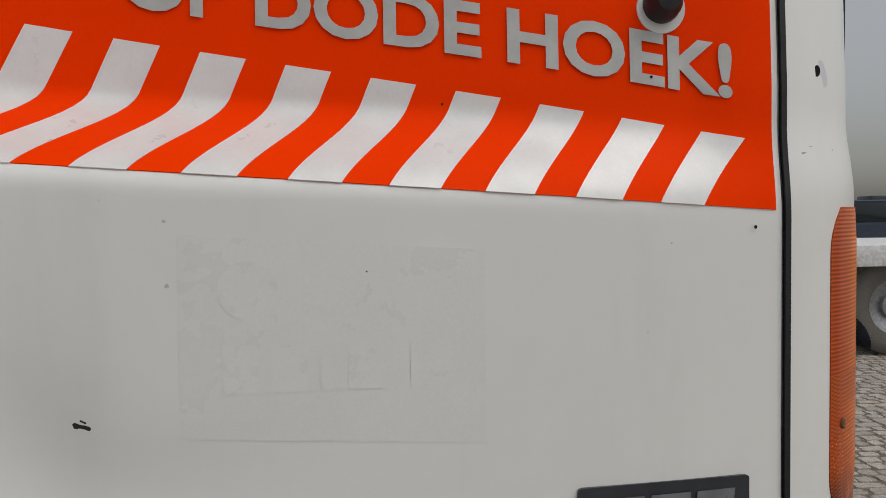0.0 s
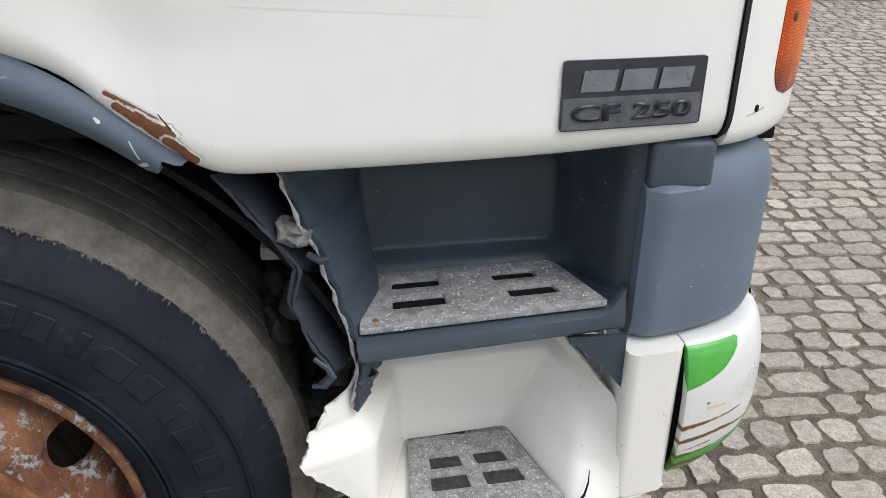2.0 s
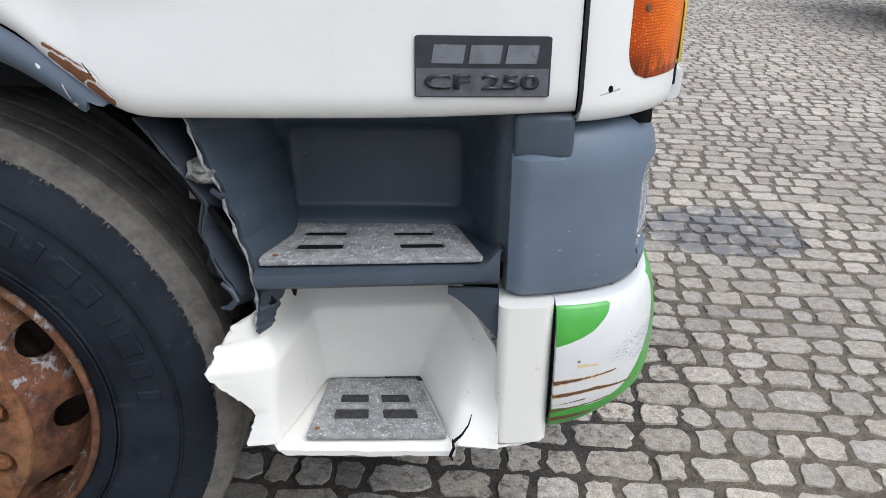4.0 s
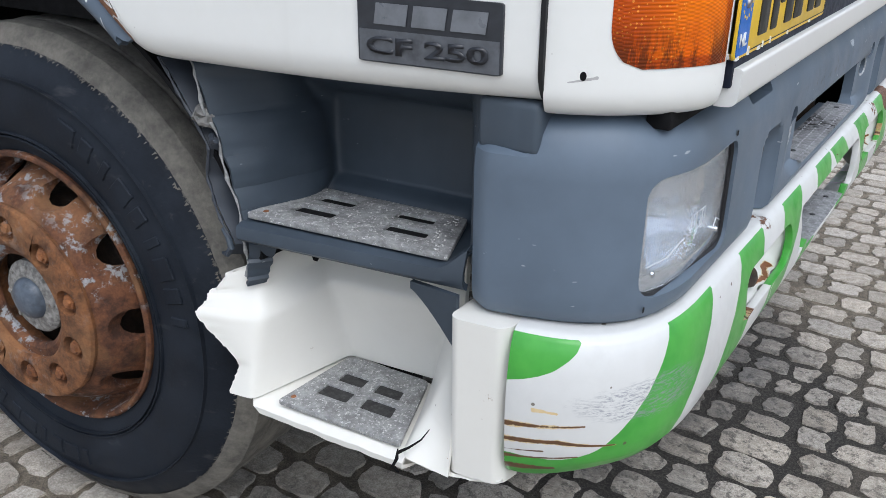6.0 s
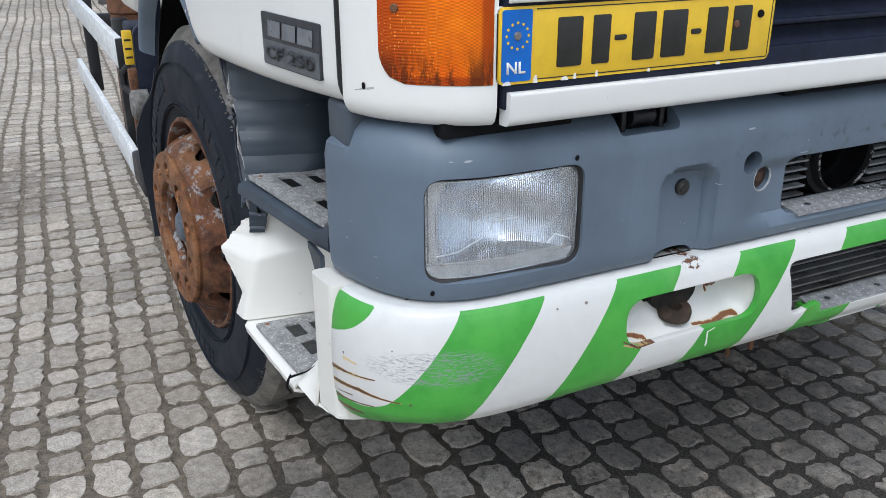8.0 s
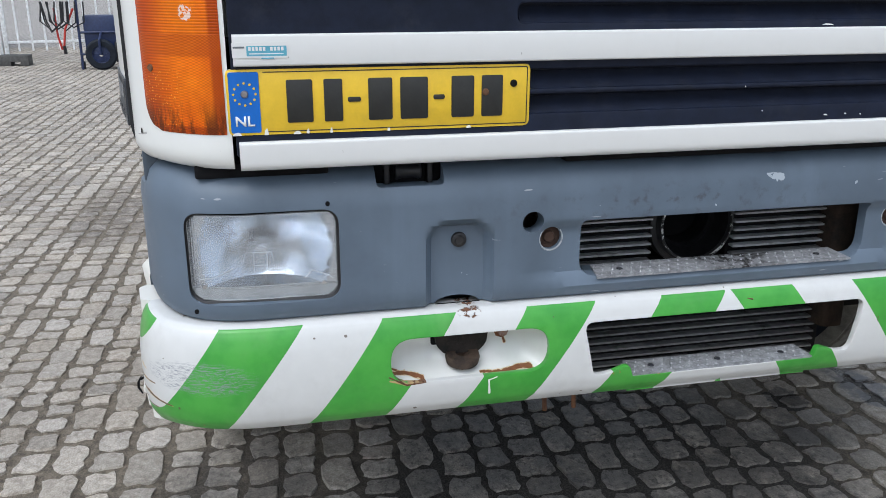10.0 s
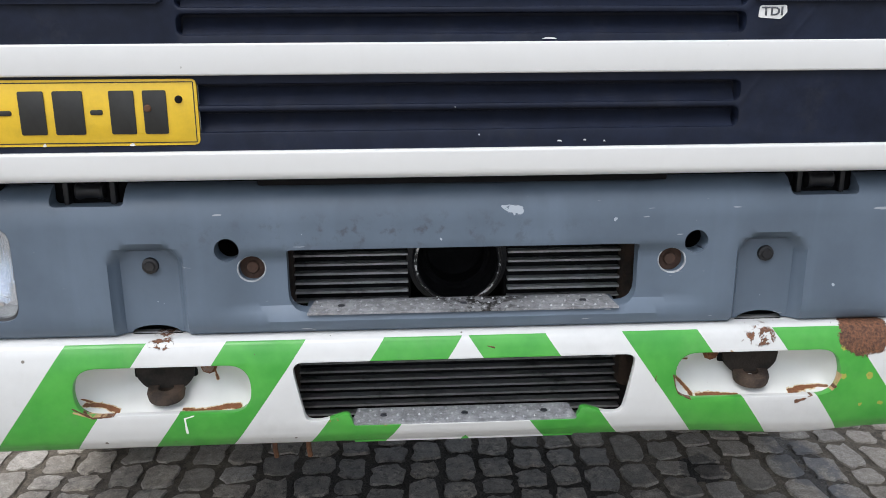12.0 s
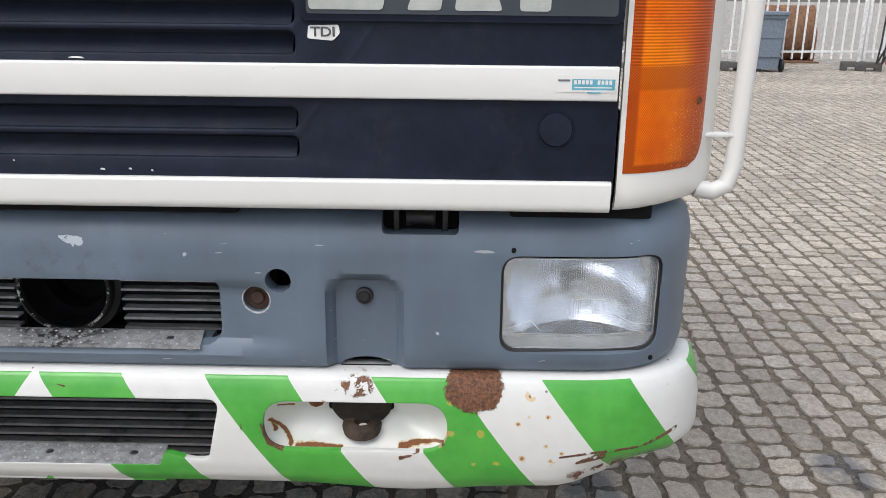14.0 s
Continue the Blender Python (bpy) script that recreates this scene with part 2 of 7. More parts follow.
def hazard_paint(name):
    """White paint with slanting green tape, mirrored about the middle; scrapes, chips and rust."""
    n = Nodes(name)
    x, y, z = n.axes()
    slope = n.math("MULTIPLY", n.math("SUBTRACT", 0.785, z), 0.69)
    c = n.math("SUBTRACT", n.math("ABSOLUTE", y), slope)
    round_corner = n.math("MULTIPLY", n.ramp(x, -0.03, -0.17), n.ramp(z, 0.66, 0.60))
    c = n.math("SUBTRACT", c, n.math("MULTIPLY", round_corner, 0.030))
    c = n.math("SUBTRACT", c, n.math("MULTIPLY", n.ramp(n.math("ABSOLUTE", y), 0.75, 1.02), 0.015))
    k = n.math("FRACT", n.math("DIVIDE", n.math("ADD", c, 2.83 - 0.003), 0.283))
    green = n.math("MAXIMUM", n.math("LESS_THAN", k, 0.5), n.math("GREATER_THAN", c, 1.108))
    rim = n.math("LESS_THAN", z, 0.7805)
    green = n.math("MULTIPLY", green, rim)
    # the first white patch at the corner is longer, the tape there starts late
    white = n.mix(n.noise(30, 4), (0.595, 0.595, 0.58), (0.66, 0.66, 0.645))
    grn = n.mix(n.ramp(n.noise(12, 4), 0.3, 0.7), (0.045, 0.30, 0.035), (0.075, 0.37, 0.05))
    col = n.mix(green, white, grn)
    spots = n.ramp(n.noise(23, 4, 0.6), 0.715, 0.74)
    col = n.mix(n.math("MULTIPLY", spots, 0.85), col, n.mix(n.noise(140, 3), (0.12, 0.045, 0.015), (0.52, 0.30, 0.08)))
    rusty = n.math("GREATER_THAN", n.math("ADD", n.near((0.03, 0.80, 0.69), (0.2, 0.24, 0.12), 0.9), n.math("MULTIPLY", n.noise(25, 3), 0.5)), 0.62)
    halo = n.math("MULTIPLY", rusty, n.dots(38, 0.62, 0.17, 0.46))
    col = n.mix(n.math("MULTIPLY", halo, 0.55), col, (0.58, 0.36, 0.07))
    core = n.math("MULTIPLY", rusty, n.dots(38, 0.62, 0.09, 0.30))
    col = n.mix(core, col, n.mix(n.noise(150, 3), (0.16, 0.06, 0.02), (0.38, 0.19, 0.05)))
    specks = n.dots(55, 0.10, 0.05, 0.22)
    col = n.mix(n.math("MULTIPLY", specks, 0.85), col, (0.10, 0.075, 0.05))
    # scraped corner on the right-hand side
    scrape = n.math("MULTIPLY", n.near((0.0, -1.055, 0.688), (0.16, 0.125, 0.036), 0.3, 0.6, 20), n.ramp(n.noise(150, 6, 0.85, None, (0.5, 0.4, 2.6)), 0.50, 0.56))
    col = n.mix(n.math("MULTIPLY", scrape, 0.85), col, (0.24, 0.25, 0.285))
    lines = (((-0.182, -1.165, 0.6435), (-0.060, -1.140, 0.6590), 0.0045, 0.0012), ((-0.182, -1.165, 0.6165), (-0.092, -1.157, 0.6290), 0.0035, 0.0028), ((-0.092, -1.157, 0.6290), (-0.026, -1.110, 0.6245), 0.0028, 0.0010), ((-0.182, -1.165, 0.585), (-0.0675, -1.140, 0.6046), 0.0035, 0.0010), ((-0.182, -1.165, 0.566), (-0.10, -1.150, 0.578), 0.006, 0.003), ((-0.165, -1.165, 0.60), (-0.11, -1.160, 0.610), 0.0012, 0.0010))
    yellow = n.most(n.seg((-0.185, -1.165, 0.650), (-0.180, -1.165, 0.570), 0.010, 0.006, 2.0, 50, (1, 0.2, 1)), n.seg((-0.125, -1.167, 0.677), (-0.095, -1.159, 0.676), 0.004, 0.002, 2.4, 80, (1, 0.2, 1)), *[n.seg(a, b, r0 * 1.5 + 0.001, r1 * 1.5, 2.0, 60, (1, 0.2, 1)) for a, b, r0, r1 in lines[:3]])
    col = n.mix(n.math("MULTIPLY", yellow, 0.8), col, n.mix(n.noise(90, 4), (0.62, 0.38, 0.05), (0.70, 0.58, 0.35)))
    crust = n.seg((0, -0.704, 0.660), (0, -0.672, 0.650), 0.0022, 0.003, 2.4, 70, (0, 1, 1))
    crust = n.most(crust, n.seg((0, -0.672, 0.650), (0, -0.640, 0.6515), 0.003, 0.0012, 2.4, 70, (0, 1, 1)), n.seg((0, 0.690, 0.662), (0, 0.703, 0.690), 0.003, 0.004, 2.0, 70, (0, 1, 1)))
    col = n.mix(crust, col, n.mix(n.noise(120, 4), (0.22, 0.10, 0.03), (0.66, 0.48, 0.24)))
    seam = n.seg((-0.186, -1.165, 0.74), (-0.182, -1.165, 0.575), 0.002, 0.004, 1.5, 70, (1, 0.2, 1))
    col = n.mix(seam, col, (0.16, 0.09, 0.04))
    tears = n.most(*[n.seg(a, b, r0 * 1.35, r1 * 1.35, 1.2, 70, (1, 0.2, 1)) for a, b, r0, r1 in lines])
    col = n.mix(tears, col, n.mix(n.noise(60, 3), (0.03, 0.016, 0.010), (0.20, 0.09, 0.03)))
    gash = n.most(n.seg((-0.02, -1.10, 0.735), (-0.05, -1.13, 0.738), 0.0010, 0.0006, 1.5, 90), n.seg((0.02, -0.985, 0.695), (0.02, -0.980, 0.686), 0.0016, 0.001, 1.0, 90))
    col = n.mix(gash, col, (0.42, 0.43, 0.44))
    drip = n.most(n.seg((0, -0.510, 0.642), (0, -0.508, 0.612), 0.0020, 0.0026, 1.2, 60, (0, 1, 1)), n.seg((0, -0.510, 0.642), (0, -0.494, 0.647), 0.002, 0.0014, 1.2, 60, (0, 1, 1)))
    col = n.mix(drip, col, (0.80, 0.80, 0.77))
    fold = n.most(n.seg((0.03, 0.895, 0.646), (0.029, 0.950, 0.655), 0.002, 0.003, 1.4, 60, (0, 1, 1)), n.seg((0.029, 0.950, 0.655), (0.01, 1.035, 0.662), 0.003, 0.003, 1.4, 60, (0, 1, 1)), n.seg((0.01, 1.035, 0.662), (-0.02, 1.10, 0.682), 0.003, 0.004, 1.4, 60, (0, 1, 1)), n.seg((0.02, 0.925, 0.634), (0.02, 0.965, 0.648), 0.003, 0.010, 1.4, 45, (0, 1, 1)))
    fold = n.math("MULTIPLY", fold, n.ramp(n.noise(48, 5, 0.7), 0.40, 0.46))
    rims = n.most(*[n.seg((0, a, b), (0, c, d), r0, r1, 2.2, 110, (0, 1, 1)) for a, b, c, d, r0, r1 in ((-0.706, 0.668, -0.672, 0.6485, 0.0016, 0.0022), (-0.672, 0.6485, -0.635, 0.6505, 0.0022, 0.001), (0.3845, 0.700, 0.396, 0.664, 0.002, 0.003), (0.396, 0.664, 0.42, 0.651, 0.003, 0.0015), (0.622, 0.640, 0.640, 0.645, 0.0045, 0.003), (0.645, 0.6485, 0.697, 0.668, 0.001, 0.002), (0.040, 0.763, 0.052, 0.760, 0.001, 0.002))])
    patch = n.near((0.02, 0.748, 0.768), (0.2, 0.050, 0.043), 0.08, 1.0, 42)
    top_rust = n.math("MULTIPLY", n.near((0.0, 0.548, 0.768), (0.2, 0.034, 0.018), 0.3, 1.7, 55), n.ramp(n.noise(75, 4), 0.47, 0.52))
    low_rust = n.most(fold, rims, n.math("MULTIPLY", n.near((0.0, 1.0, 0.605), (0.2, 0.11, 0.020), 0.3, 1.2, 22), n.ramp(n.noise(35, 4), 0.50, 0.56)))
    left_rust = n.math("MULTIPLY", n.near((0.0, -0.545, 0.779), (0.2, 0.025, 0.010), 0.3, 1.3, 60), n.ramp(n.noise(75, 4), 0.47, 0.52))
    edge = n.seg((0, 0.352, 0.70), (0, 0.351, 0.690), 0.0008, 0.0012, 2.0, 120, (0, 1, 1))
    r = n.math("MAXIMUM", n.math("MAXIMUM", patch, top_rust), n.math("MAXIMUM", low_rust, n.math("MAXIMUM", left_rust, edge)))
    col = n.mix(r, col, n.mix(n.ramp(n.noise(150, 6, 0.85), 0.3, 0.7), (0.02, 0.010, 0.007), (0.25, 0.105, 0.05)))
    grime = n.math("MULTIPLY", n.ramp(n.noise(7, 6, 0.7), 0.5, 0.75), 0.12)
    col = n.mix(grime, col, (0.25, 0.23, 0.2))
    n.bump(n.math("MULTIPLY", r, n.noise(200, 4)), 0.8, 0.004)
    n.bump(green, 0.25, 0.0006)
    return n.done(col, n.ramp(n.math("MAXIMUM", r, n.noise(14, 3)), 0.3, 1.0, (0.28, 0.85)), Coat_Weight=0.25, Coat_Roughness=0.15)


def rust(name, dark=(0.10, 0.035, 0.015), light=(0.36, 0.14, 0.05), flake=0.0, mid=(0.30, 0.155, 0.07)):
    n = Nodes(name)
    c = n.mix(n.ramp(n.noise(22, 6, 0.75), 0.32, 0.68), dark, light)
    c = n.mix(n.math("MULTIPLY", n.ramp(n.noise(9, 5), 0.45, 0.7), 0.6), c, mid)
    c = n.mul(c, n.mix(n.noise(160, 4, 0.7), (0.6, 0.58, 0.56), (1.15, 1.15, 1.15)))
    if flake:
        patch = n.math("MULTIPLY", n.ramp(n.noise(30, 6, 0.75), 0.54, 0.60), n.ramp(n.noise(4.5, 3), 0.40, 0.54))
        c = n.mix(n.math("MULTIPLY", patch, flake), c, n.mix(n.noise(150, 3), (0.20, 0.21, 0.22), (0.46, 0.48, 0.50)))
        n.bump(patch, 0.4, 0.002)
    n.bump(n.noise(120, 5, 0.7), 0.6, 0.003)
    return n.done(c, 0.88)


def tyre_rubber(name):
    n = Nodes(name)
    c = n.mix(n.ramp(n.noise(6, 5, 0.7), 0.3, 0.7), (0.008, 0.0105, 0.016), (0.020, 0.025, 0.034))
    c = n.mix(n.math("MULTIPLY", n.ramp(n.noise(40, 6, 0.8), 0.60, 0.75), 0.4), c, (0.09, 0.088, 0.085))
    # dust climbs over the shoulder with a torn edge; pale rubs on the wall
    ox, oy, oz = n.axes(n.obj)
    r = n.math("SQRT", n.math("ADD", n.math("MULTIPLY", ox, ox), n.math("MULTIPLY", oz, oz)))
    r = n.math("ADD", r, n.math("MULTIPLY", n.math("SUBTRACT", n.noise(45, 6, 0.75), 0.5), 0.035))
    c = n.mix(n.ramp(r, 0.505, 0.510), c, n.mix(n.noise(60, 5, 0.7), (0.08, 0.075, 0.067), (0.22, 0.207, 0.18)))
    rub = n.math("MULTIPLY", n.ramp(n.noise(18, 4, 0.6, n.obj, (0.5, 1, 1.6)), 0.62, 0.78), 0.22)
    c = n.mix(rub, c, (0.13, 0.13, 0.135))
    n.bump(n.noise(160, 4), 0.25, 0.002)
    return n.done(c, n.ramp(n.noise(12, 4), 0.3, 0.7, (0.50, 0.70)), Specular_IOR_Level=0.16)


def tread_rubber(name):
    n = Nodes(name)
    c = n.mix(n.ramp(n.noise(14, 6, 0.7), 0.3, 0.7), (0.105, 0.098, 0.086), (0.235, 0.218, 0.186))
    c = n.mul(c, n.mix(n.noise(120, 4), (0.65, 0.65, 0.65), (1.1, 1.1, 1.1)))
    n.bump(n.noise(90, 5, 0.8), 0.6, 0.004)
    return n.done(c, 0.9)


def checker_metal(name, base=(0.30, 0.30, 0.30), worn=0.5, grease=None):
    n = Nodes(name)
    c = n.mix(n.ramp(n.noise(60, 5, 0.7), 0.35, 0.65), tuple(a * 0.6 for a in base), base)
    c = n.mix(n.math("MULTIPLY", n.ramp(n.noise(170, 4, 0.8), 0.56, 0.66), worn), c, tuple(min(1, a * 2.2) for a in base))
    c = n.mix(n.math("MULTIPLY", n.ramp(n.noise(12, 4), 0.5, 0.75), 0.35), c, (0.10, 0.09, 0.075))
    if grease:
        c = n.mix(n.math("MULTIPLY", n.near(grease, (0.10, 0.13, 0.03), 0.5, 1.2, 22), n.ramp(n.noise(60, 5, 0.75), 0.45, 0.55)), c, (0.02, 0.019, 0.018))
    n.bump(n.noise(260, 4, 0.8), 0.6, 0.002)
    return n.done(c, n.ramp(n.noise(50, 3), 0.3, 0.7, (0.55, 0.8)), 0.35)


def orange_lens(name):
    n = Nodes(name)
    x, y, z = n.axes()
    c = n.mix(n.ramp(n.noise(7, 4), 0.3, 0.7), (0.76, 0.120, 0.0), (0.94, 0.240, 0.0))
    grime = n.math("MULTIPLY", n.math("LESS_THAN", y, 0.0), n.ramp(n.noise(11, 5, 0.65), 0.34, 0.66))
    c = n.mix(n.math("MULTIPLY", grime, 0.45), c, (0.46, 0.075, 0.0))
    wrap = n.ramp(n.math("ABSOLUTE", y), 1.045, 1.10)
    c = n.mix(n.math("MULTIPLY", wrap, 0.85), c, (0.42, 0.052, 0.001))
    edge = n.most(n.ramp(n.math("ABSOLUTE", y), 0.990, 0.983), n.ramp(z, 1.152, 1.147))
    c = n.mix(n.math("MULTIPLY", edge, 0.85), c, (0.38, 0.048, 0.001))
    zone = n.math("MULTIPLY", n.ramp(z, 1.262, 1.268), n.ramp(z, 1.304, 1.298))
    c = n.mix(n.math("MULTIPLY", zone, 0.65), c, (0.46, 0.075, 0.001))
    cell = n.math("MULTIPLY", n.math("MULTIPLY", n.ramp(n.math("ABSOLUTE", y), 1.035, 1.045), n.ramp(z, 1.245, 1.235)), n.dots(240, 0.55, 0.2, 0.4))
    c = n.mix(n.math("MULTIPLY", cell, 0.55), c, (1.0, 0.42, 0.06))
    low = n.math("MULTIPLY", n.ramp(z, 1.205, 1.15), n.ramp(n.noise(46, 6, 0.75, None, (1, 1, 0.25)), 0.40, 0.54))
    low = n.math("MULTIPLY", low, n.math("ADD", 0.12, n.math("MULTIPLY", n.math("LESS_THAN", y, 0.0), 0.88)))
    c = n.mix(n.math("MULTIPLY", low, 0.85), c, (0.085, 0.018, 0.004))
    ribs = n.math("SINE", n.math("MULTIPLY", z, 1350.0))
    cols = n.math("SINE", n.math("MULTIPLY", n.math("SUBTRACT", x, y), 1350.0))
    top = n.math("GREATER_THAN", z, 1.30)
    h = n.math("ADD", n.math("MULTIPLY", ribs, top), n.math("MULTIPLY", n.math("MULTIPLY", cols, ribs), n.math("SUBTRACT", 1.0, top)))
    # light and dark flanks of the ribs are painted into the colour
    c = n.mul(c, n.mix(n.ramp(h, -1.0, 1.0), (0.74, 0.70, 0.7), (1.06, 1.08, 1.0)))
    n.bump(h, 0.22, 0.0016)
    chip = n.math("MULTIPLY", n.near((-0.01, -1.02, 1.335), (0.05, 0.012, 0.013), 0.15, 1.8, 60), n.ramp(n.noise(120, 3), 0.44, 0.50))
    c = n.mix(chip, c, (0.75, 0.55, 0.45))
    return n.done(c, 0.30, Specular_IOR_Level=0.2, Coat_Weight=0.12, Coat_Roughness=0.05)


def lens_glass(name):
    """Clear headlamp glass with moulded flutes."""
    n = Nodes(name)
    x, y, z = n.axes()
    flutes = n.math("SINE", n.math("MULTIPLY", y, 1650.0))
    mid = n.math("MULTIPLY", n.ramp(z, 0.852, 0.862), n.ramp(z, 0.985, 0.975))
    zone = n.math("MULTIPLY", mid, n.ramp(n.noise(9, 2), 0.35, 0.6, (0.35, 1.0)))
    n.bump(n.math("MULTIPLY", flutes, zone), 0.28, 0.002)
    dust = n.ramp(n.noise(16, 5), 0.45, 0.8, (0.0, 0.006))
    return n.done((0.95, 0.975, 1.0), dust, Transmission_Weight=0.93, IOR=1.45)


def cobble(name, island=False):
    n = Nodes(name)
    if island:
        rnd = n.t.nodes.new("ShaderNodeNewGeometry").outputs["Random Per Island"]
    else:
        rnd = n.t.nodes.new("ShaderNodeObjectInfo").outputs["Random"]
    c = n.mix(rnd, (0.370, 0.340, 0.296), (0.540, 0.500, 0.442))
    soil = soil_patch(n)
    c = n.mix(n.math("MULTIPLY", soil, 0.85), c, (0.20, 0.175, 0.15))
    tint = n.math("FRACT", n.math("MULTIPLY", rnd, 17.3))
    c = n.mul(c, n.mix(tint, (0.985, 0.99, 1.0), (1.03, 1.0, 0.96)))
    c = n.mul(c, n.mix(n.ramp(n.noise(0.7, 4), 0.3, 0.7), (0.86, 0.86, 0.87), (1.10, 1.095, 1.08)))
    c = n.mul(c, n.mix(n.ramp(n.noise(38, 6, 0.7), 0.28, 0.72), (0.70, 0.68, 0.66), (1.14, 1.14, 1.14)))
    c = n.mul(c, n.mix(n.ramp(n.noise(230, 4, 0.8), 0.36, 0.64), (0.66, 0.65, 0.64), (1.18, 1.18, 1.18)))
    c = n.mix(n.math("MULTIPLY", n.dots(110, 0.25, 0.08, 0.30), 0.45), c, (0.16, 0.14, 0.12))
    # trodden soil over the low stones' edges
    c = n.mix(n.math("MULTIPLY", n.ramp(n.noise(16, 6, 0.75), 0.55, 0.66), 0.55), c, (0.20, 0.17, 0.135))
    wet, oil_shade, joint = ground_stains(n)
    c = n.mix(n.math("MULTIPLY", wet, 0.65), c, (0.080, 0.092, 0.118))
    # oily stain, with the shade under the truck put into the colour
    c = n.mix(n.math("MULTIPLY", oil_shade, 0.70), c, (0.028, 0.028, 0.030))
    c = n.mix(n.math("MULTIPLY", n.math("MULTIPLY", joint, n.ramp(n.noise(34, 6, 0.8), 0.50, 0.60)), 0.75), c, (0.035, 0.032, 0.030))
    n.bump(n.noise(46, 7, 0.8), 0.55, 0.006)
    n.bump(n.noise(240, 4, 0.75), 0.5, 0.002)
    rough = n.math("SUBTRACT", 0.86, n.math("MULTIPLY", n.math("MAXIMUM", n.math("MULTIPLY", wet, 0.7), oil_shade), 0.38))
    return n.done(c, rough)


def soil_patch(n):
    """Earth trodden over the stones beside the truck."""
    return n.math("MULTIPLY", n.near((-3.9, -1.75, 0.0), (1.0, 0.42, 1.0), 0.6, 0.9, 4), n.ramp(n.noise(11, 5, 0.7), 0.36, 0.56))


def ground_stains(n):
    """Where the paving is wet, where an oily stain and painted shade darken the stones under the front, and where the
    stain fills the joints further out.
    """
    wet = n.near((0.76, 1.10, 0.0), (0.40, 0.32, 1.0), 0.2, 0.9, 5)
    wet = n.math("MAXIMUM", wet, n.near((-0.82, 1.13, 0.0), (0.24, 0.09, 1.0), 0.3, 1.3, 9))
    wet = n.math("MAXIMUM", wet, n.near((-1.0, 1.92, 0.0), (0.16, 0.10, 1.0), 0.4, 0.8, 6))
    wet = n.math("MULTIPLY", wet, n.ramp(n.noise(14, 5, 0.7), 0.34, 0.52))
    oil_shade = n.near((-0.62, 0.12, 0.0), (0.80, 0.98, 1.0), 0.50, 1.0, 3)
    oil_shade = n.math("MULTIPLY", oil_shade, n.ramp(n.noise(9, 6, 0.75), 0.24, 0.56))
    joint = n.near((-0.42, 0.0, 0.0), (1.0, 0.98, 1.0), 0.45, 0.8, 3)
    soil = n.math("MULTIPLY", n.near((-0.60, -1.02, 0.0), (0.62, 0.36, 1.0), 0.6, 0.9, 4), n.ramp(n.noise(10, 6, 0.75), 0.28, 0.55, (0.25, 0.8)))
    oil_shade, joint = n.math("MAXIMUM", oil_shade, soil), n.math("MAXIMUM", joint, soil)
    drip = n.near((-0.83, 0.80, 0.0), (0.09, 0.07, 1.0), 0.15, 1.5, 22)
    return wet, n.math("MAXIMUM", oil_shade, drip), n.math("MAXIMUM", joint, drip)


def joint_sand(name):
    n = Nodes(name)
    c = n.mix(n.ramp(n.noise(30, 6, 0.75), 0.3, 0.7), (0.105, 0.088, 0.067), (0.25, 0.21, 0.163))
    c = n.mul(c, n.mix(n.ramp(n.noise(300, 4, 0.8), 0.35, 0.65), (0.55, 0.54, 0.52), (1.3, 1.3, 1.28)))
    # past the laid stones the same paving goes on as courses too small to tell apart
    x, y, z = n.axes()
    br = n.t.nodes.new("ShaderNodeTexBrick")
    br.inputs["Scale"].default_value = 1.0
    br.inputs["Brick Width"].default_value, br.inputs["Row Height"].default_value, br.inputs["Mortar Size"].default_value = 0.14, 0.108, 0.008
    n.link((0.29, 0.27, 0.25), br.inputs["Color1"]), n.link((0.40, 0.375, 0.345), br.inputs["Color2"]), n.link((0.13, 0.115, 0.095), br.inputs["Mortar"])
    n.t.links.new(n.pos, br.inputs["Vector"])
    d = n.math("MAXIMUM", n.math("SUBTRACT", n.math("ABSOLUTE", n.math("ADD", x, 5.5)), 11.5), n.math("SUBTRACT", n.math("ABSOLUTE", n.math("SUBTRACT", y, 2.5)), 10.5))
    far = n.math("GREATER_THAN", d, 0.0)
    c = n.mix(far, c, br.outputs["Color"])
    wet, oil_shade, joint = ground_stains(n)
    c = n.mix(n.math("MULTIPLY", wet, 0.6), c, (0.035, 0.038, 0.045))
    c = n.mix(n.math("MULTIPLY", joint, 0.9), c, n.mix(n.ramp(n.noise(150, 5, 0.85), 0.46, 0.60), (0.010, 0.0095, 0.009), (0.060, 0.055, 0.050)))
    n.bump(n.noise(120, 5, 0.8), 0.9, 0.008)
    return n.done(c, n.math("SUBTRACT", 0.93, n.math("MULTIPLY", wet, 0.75)))


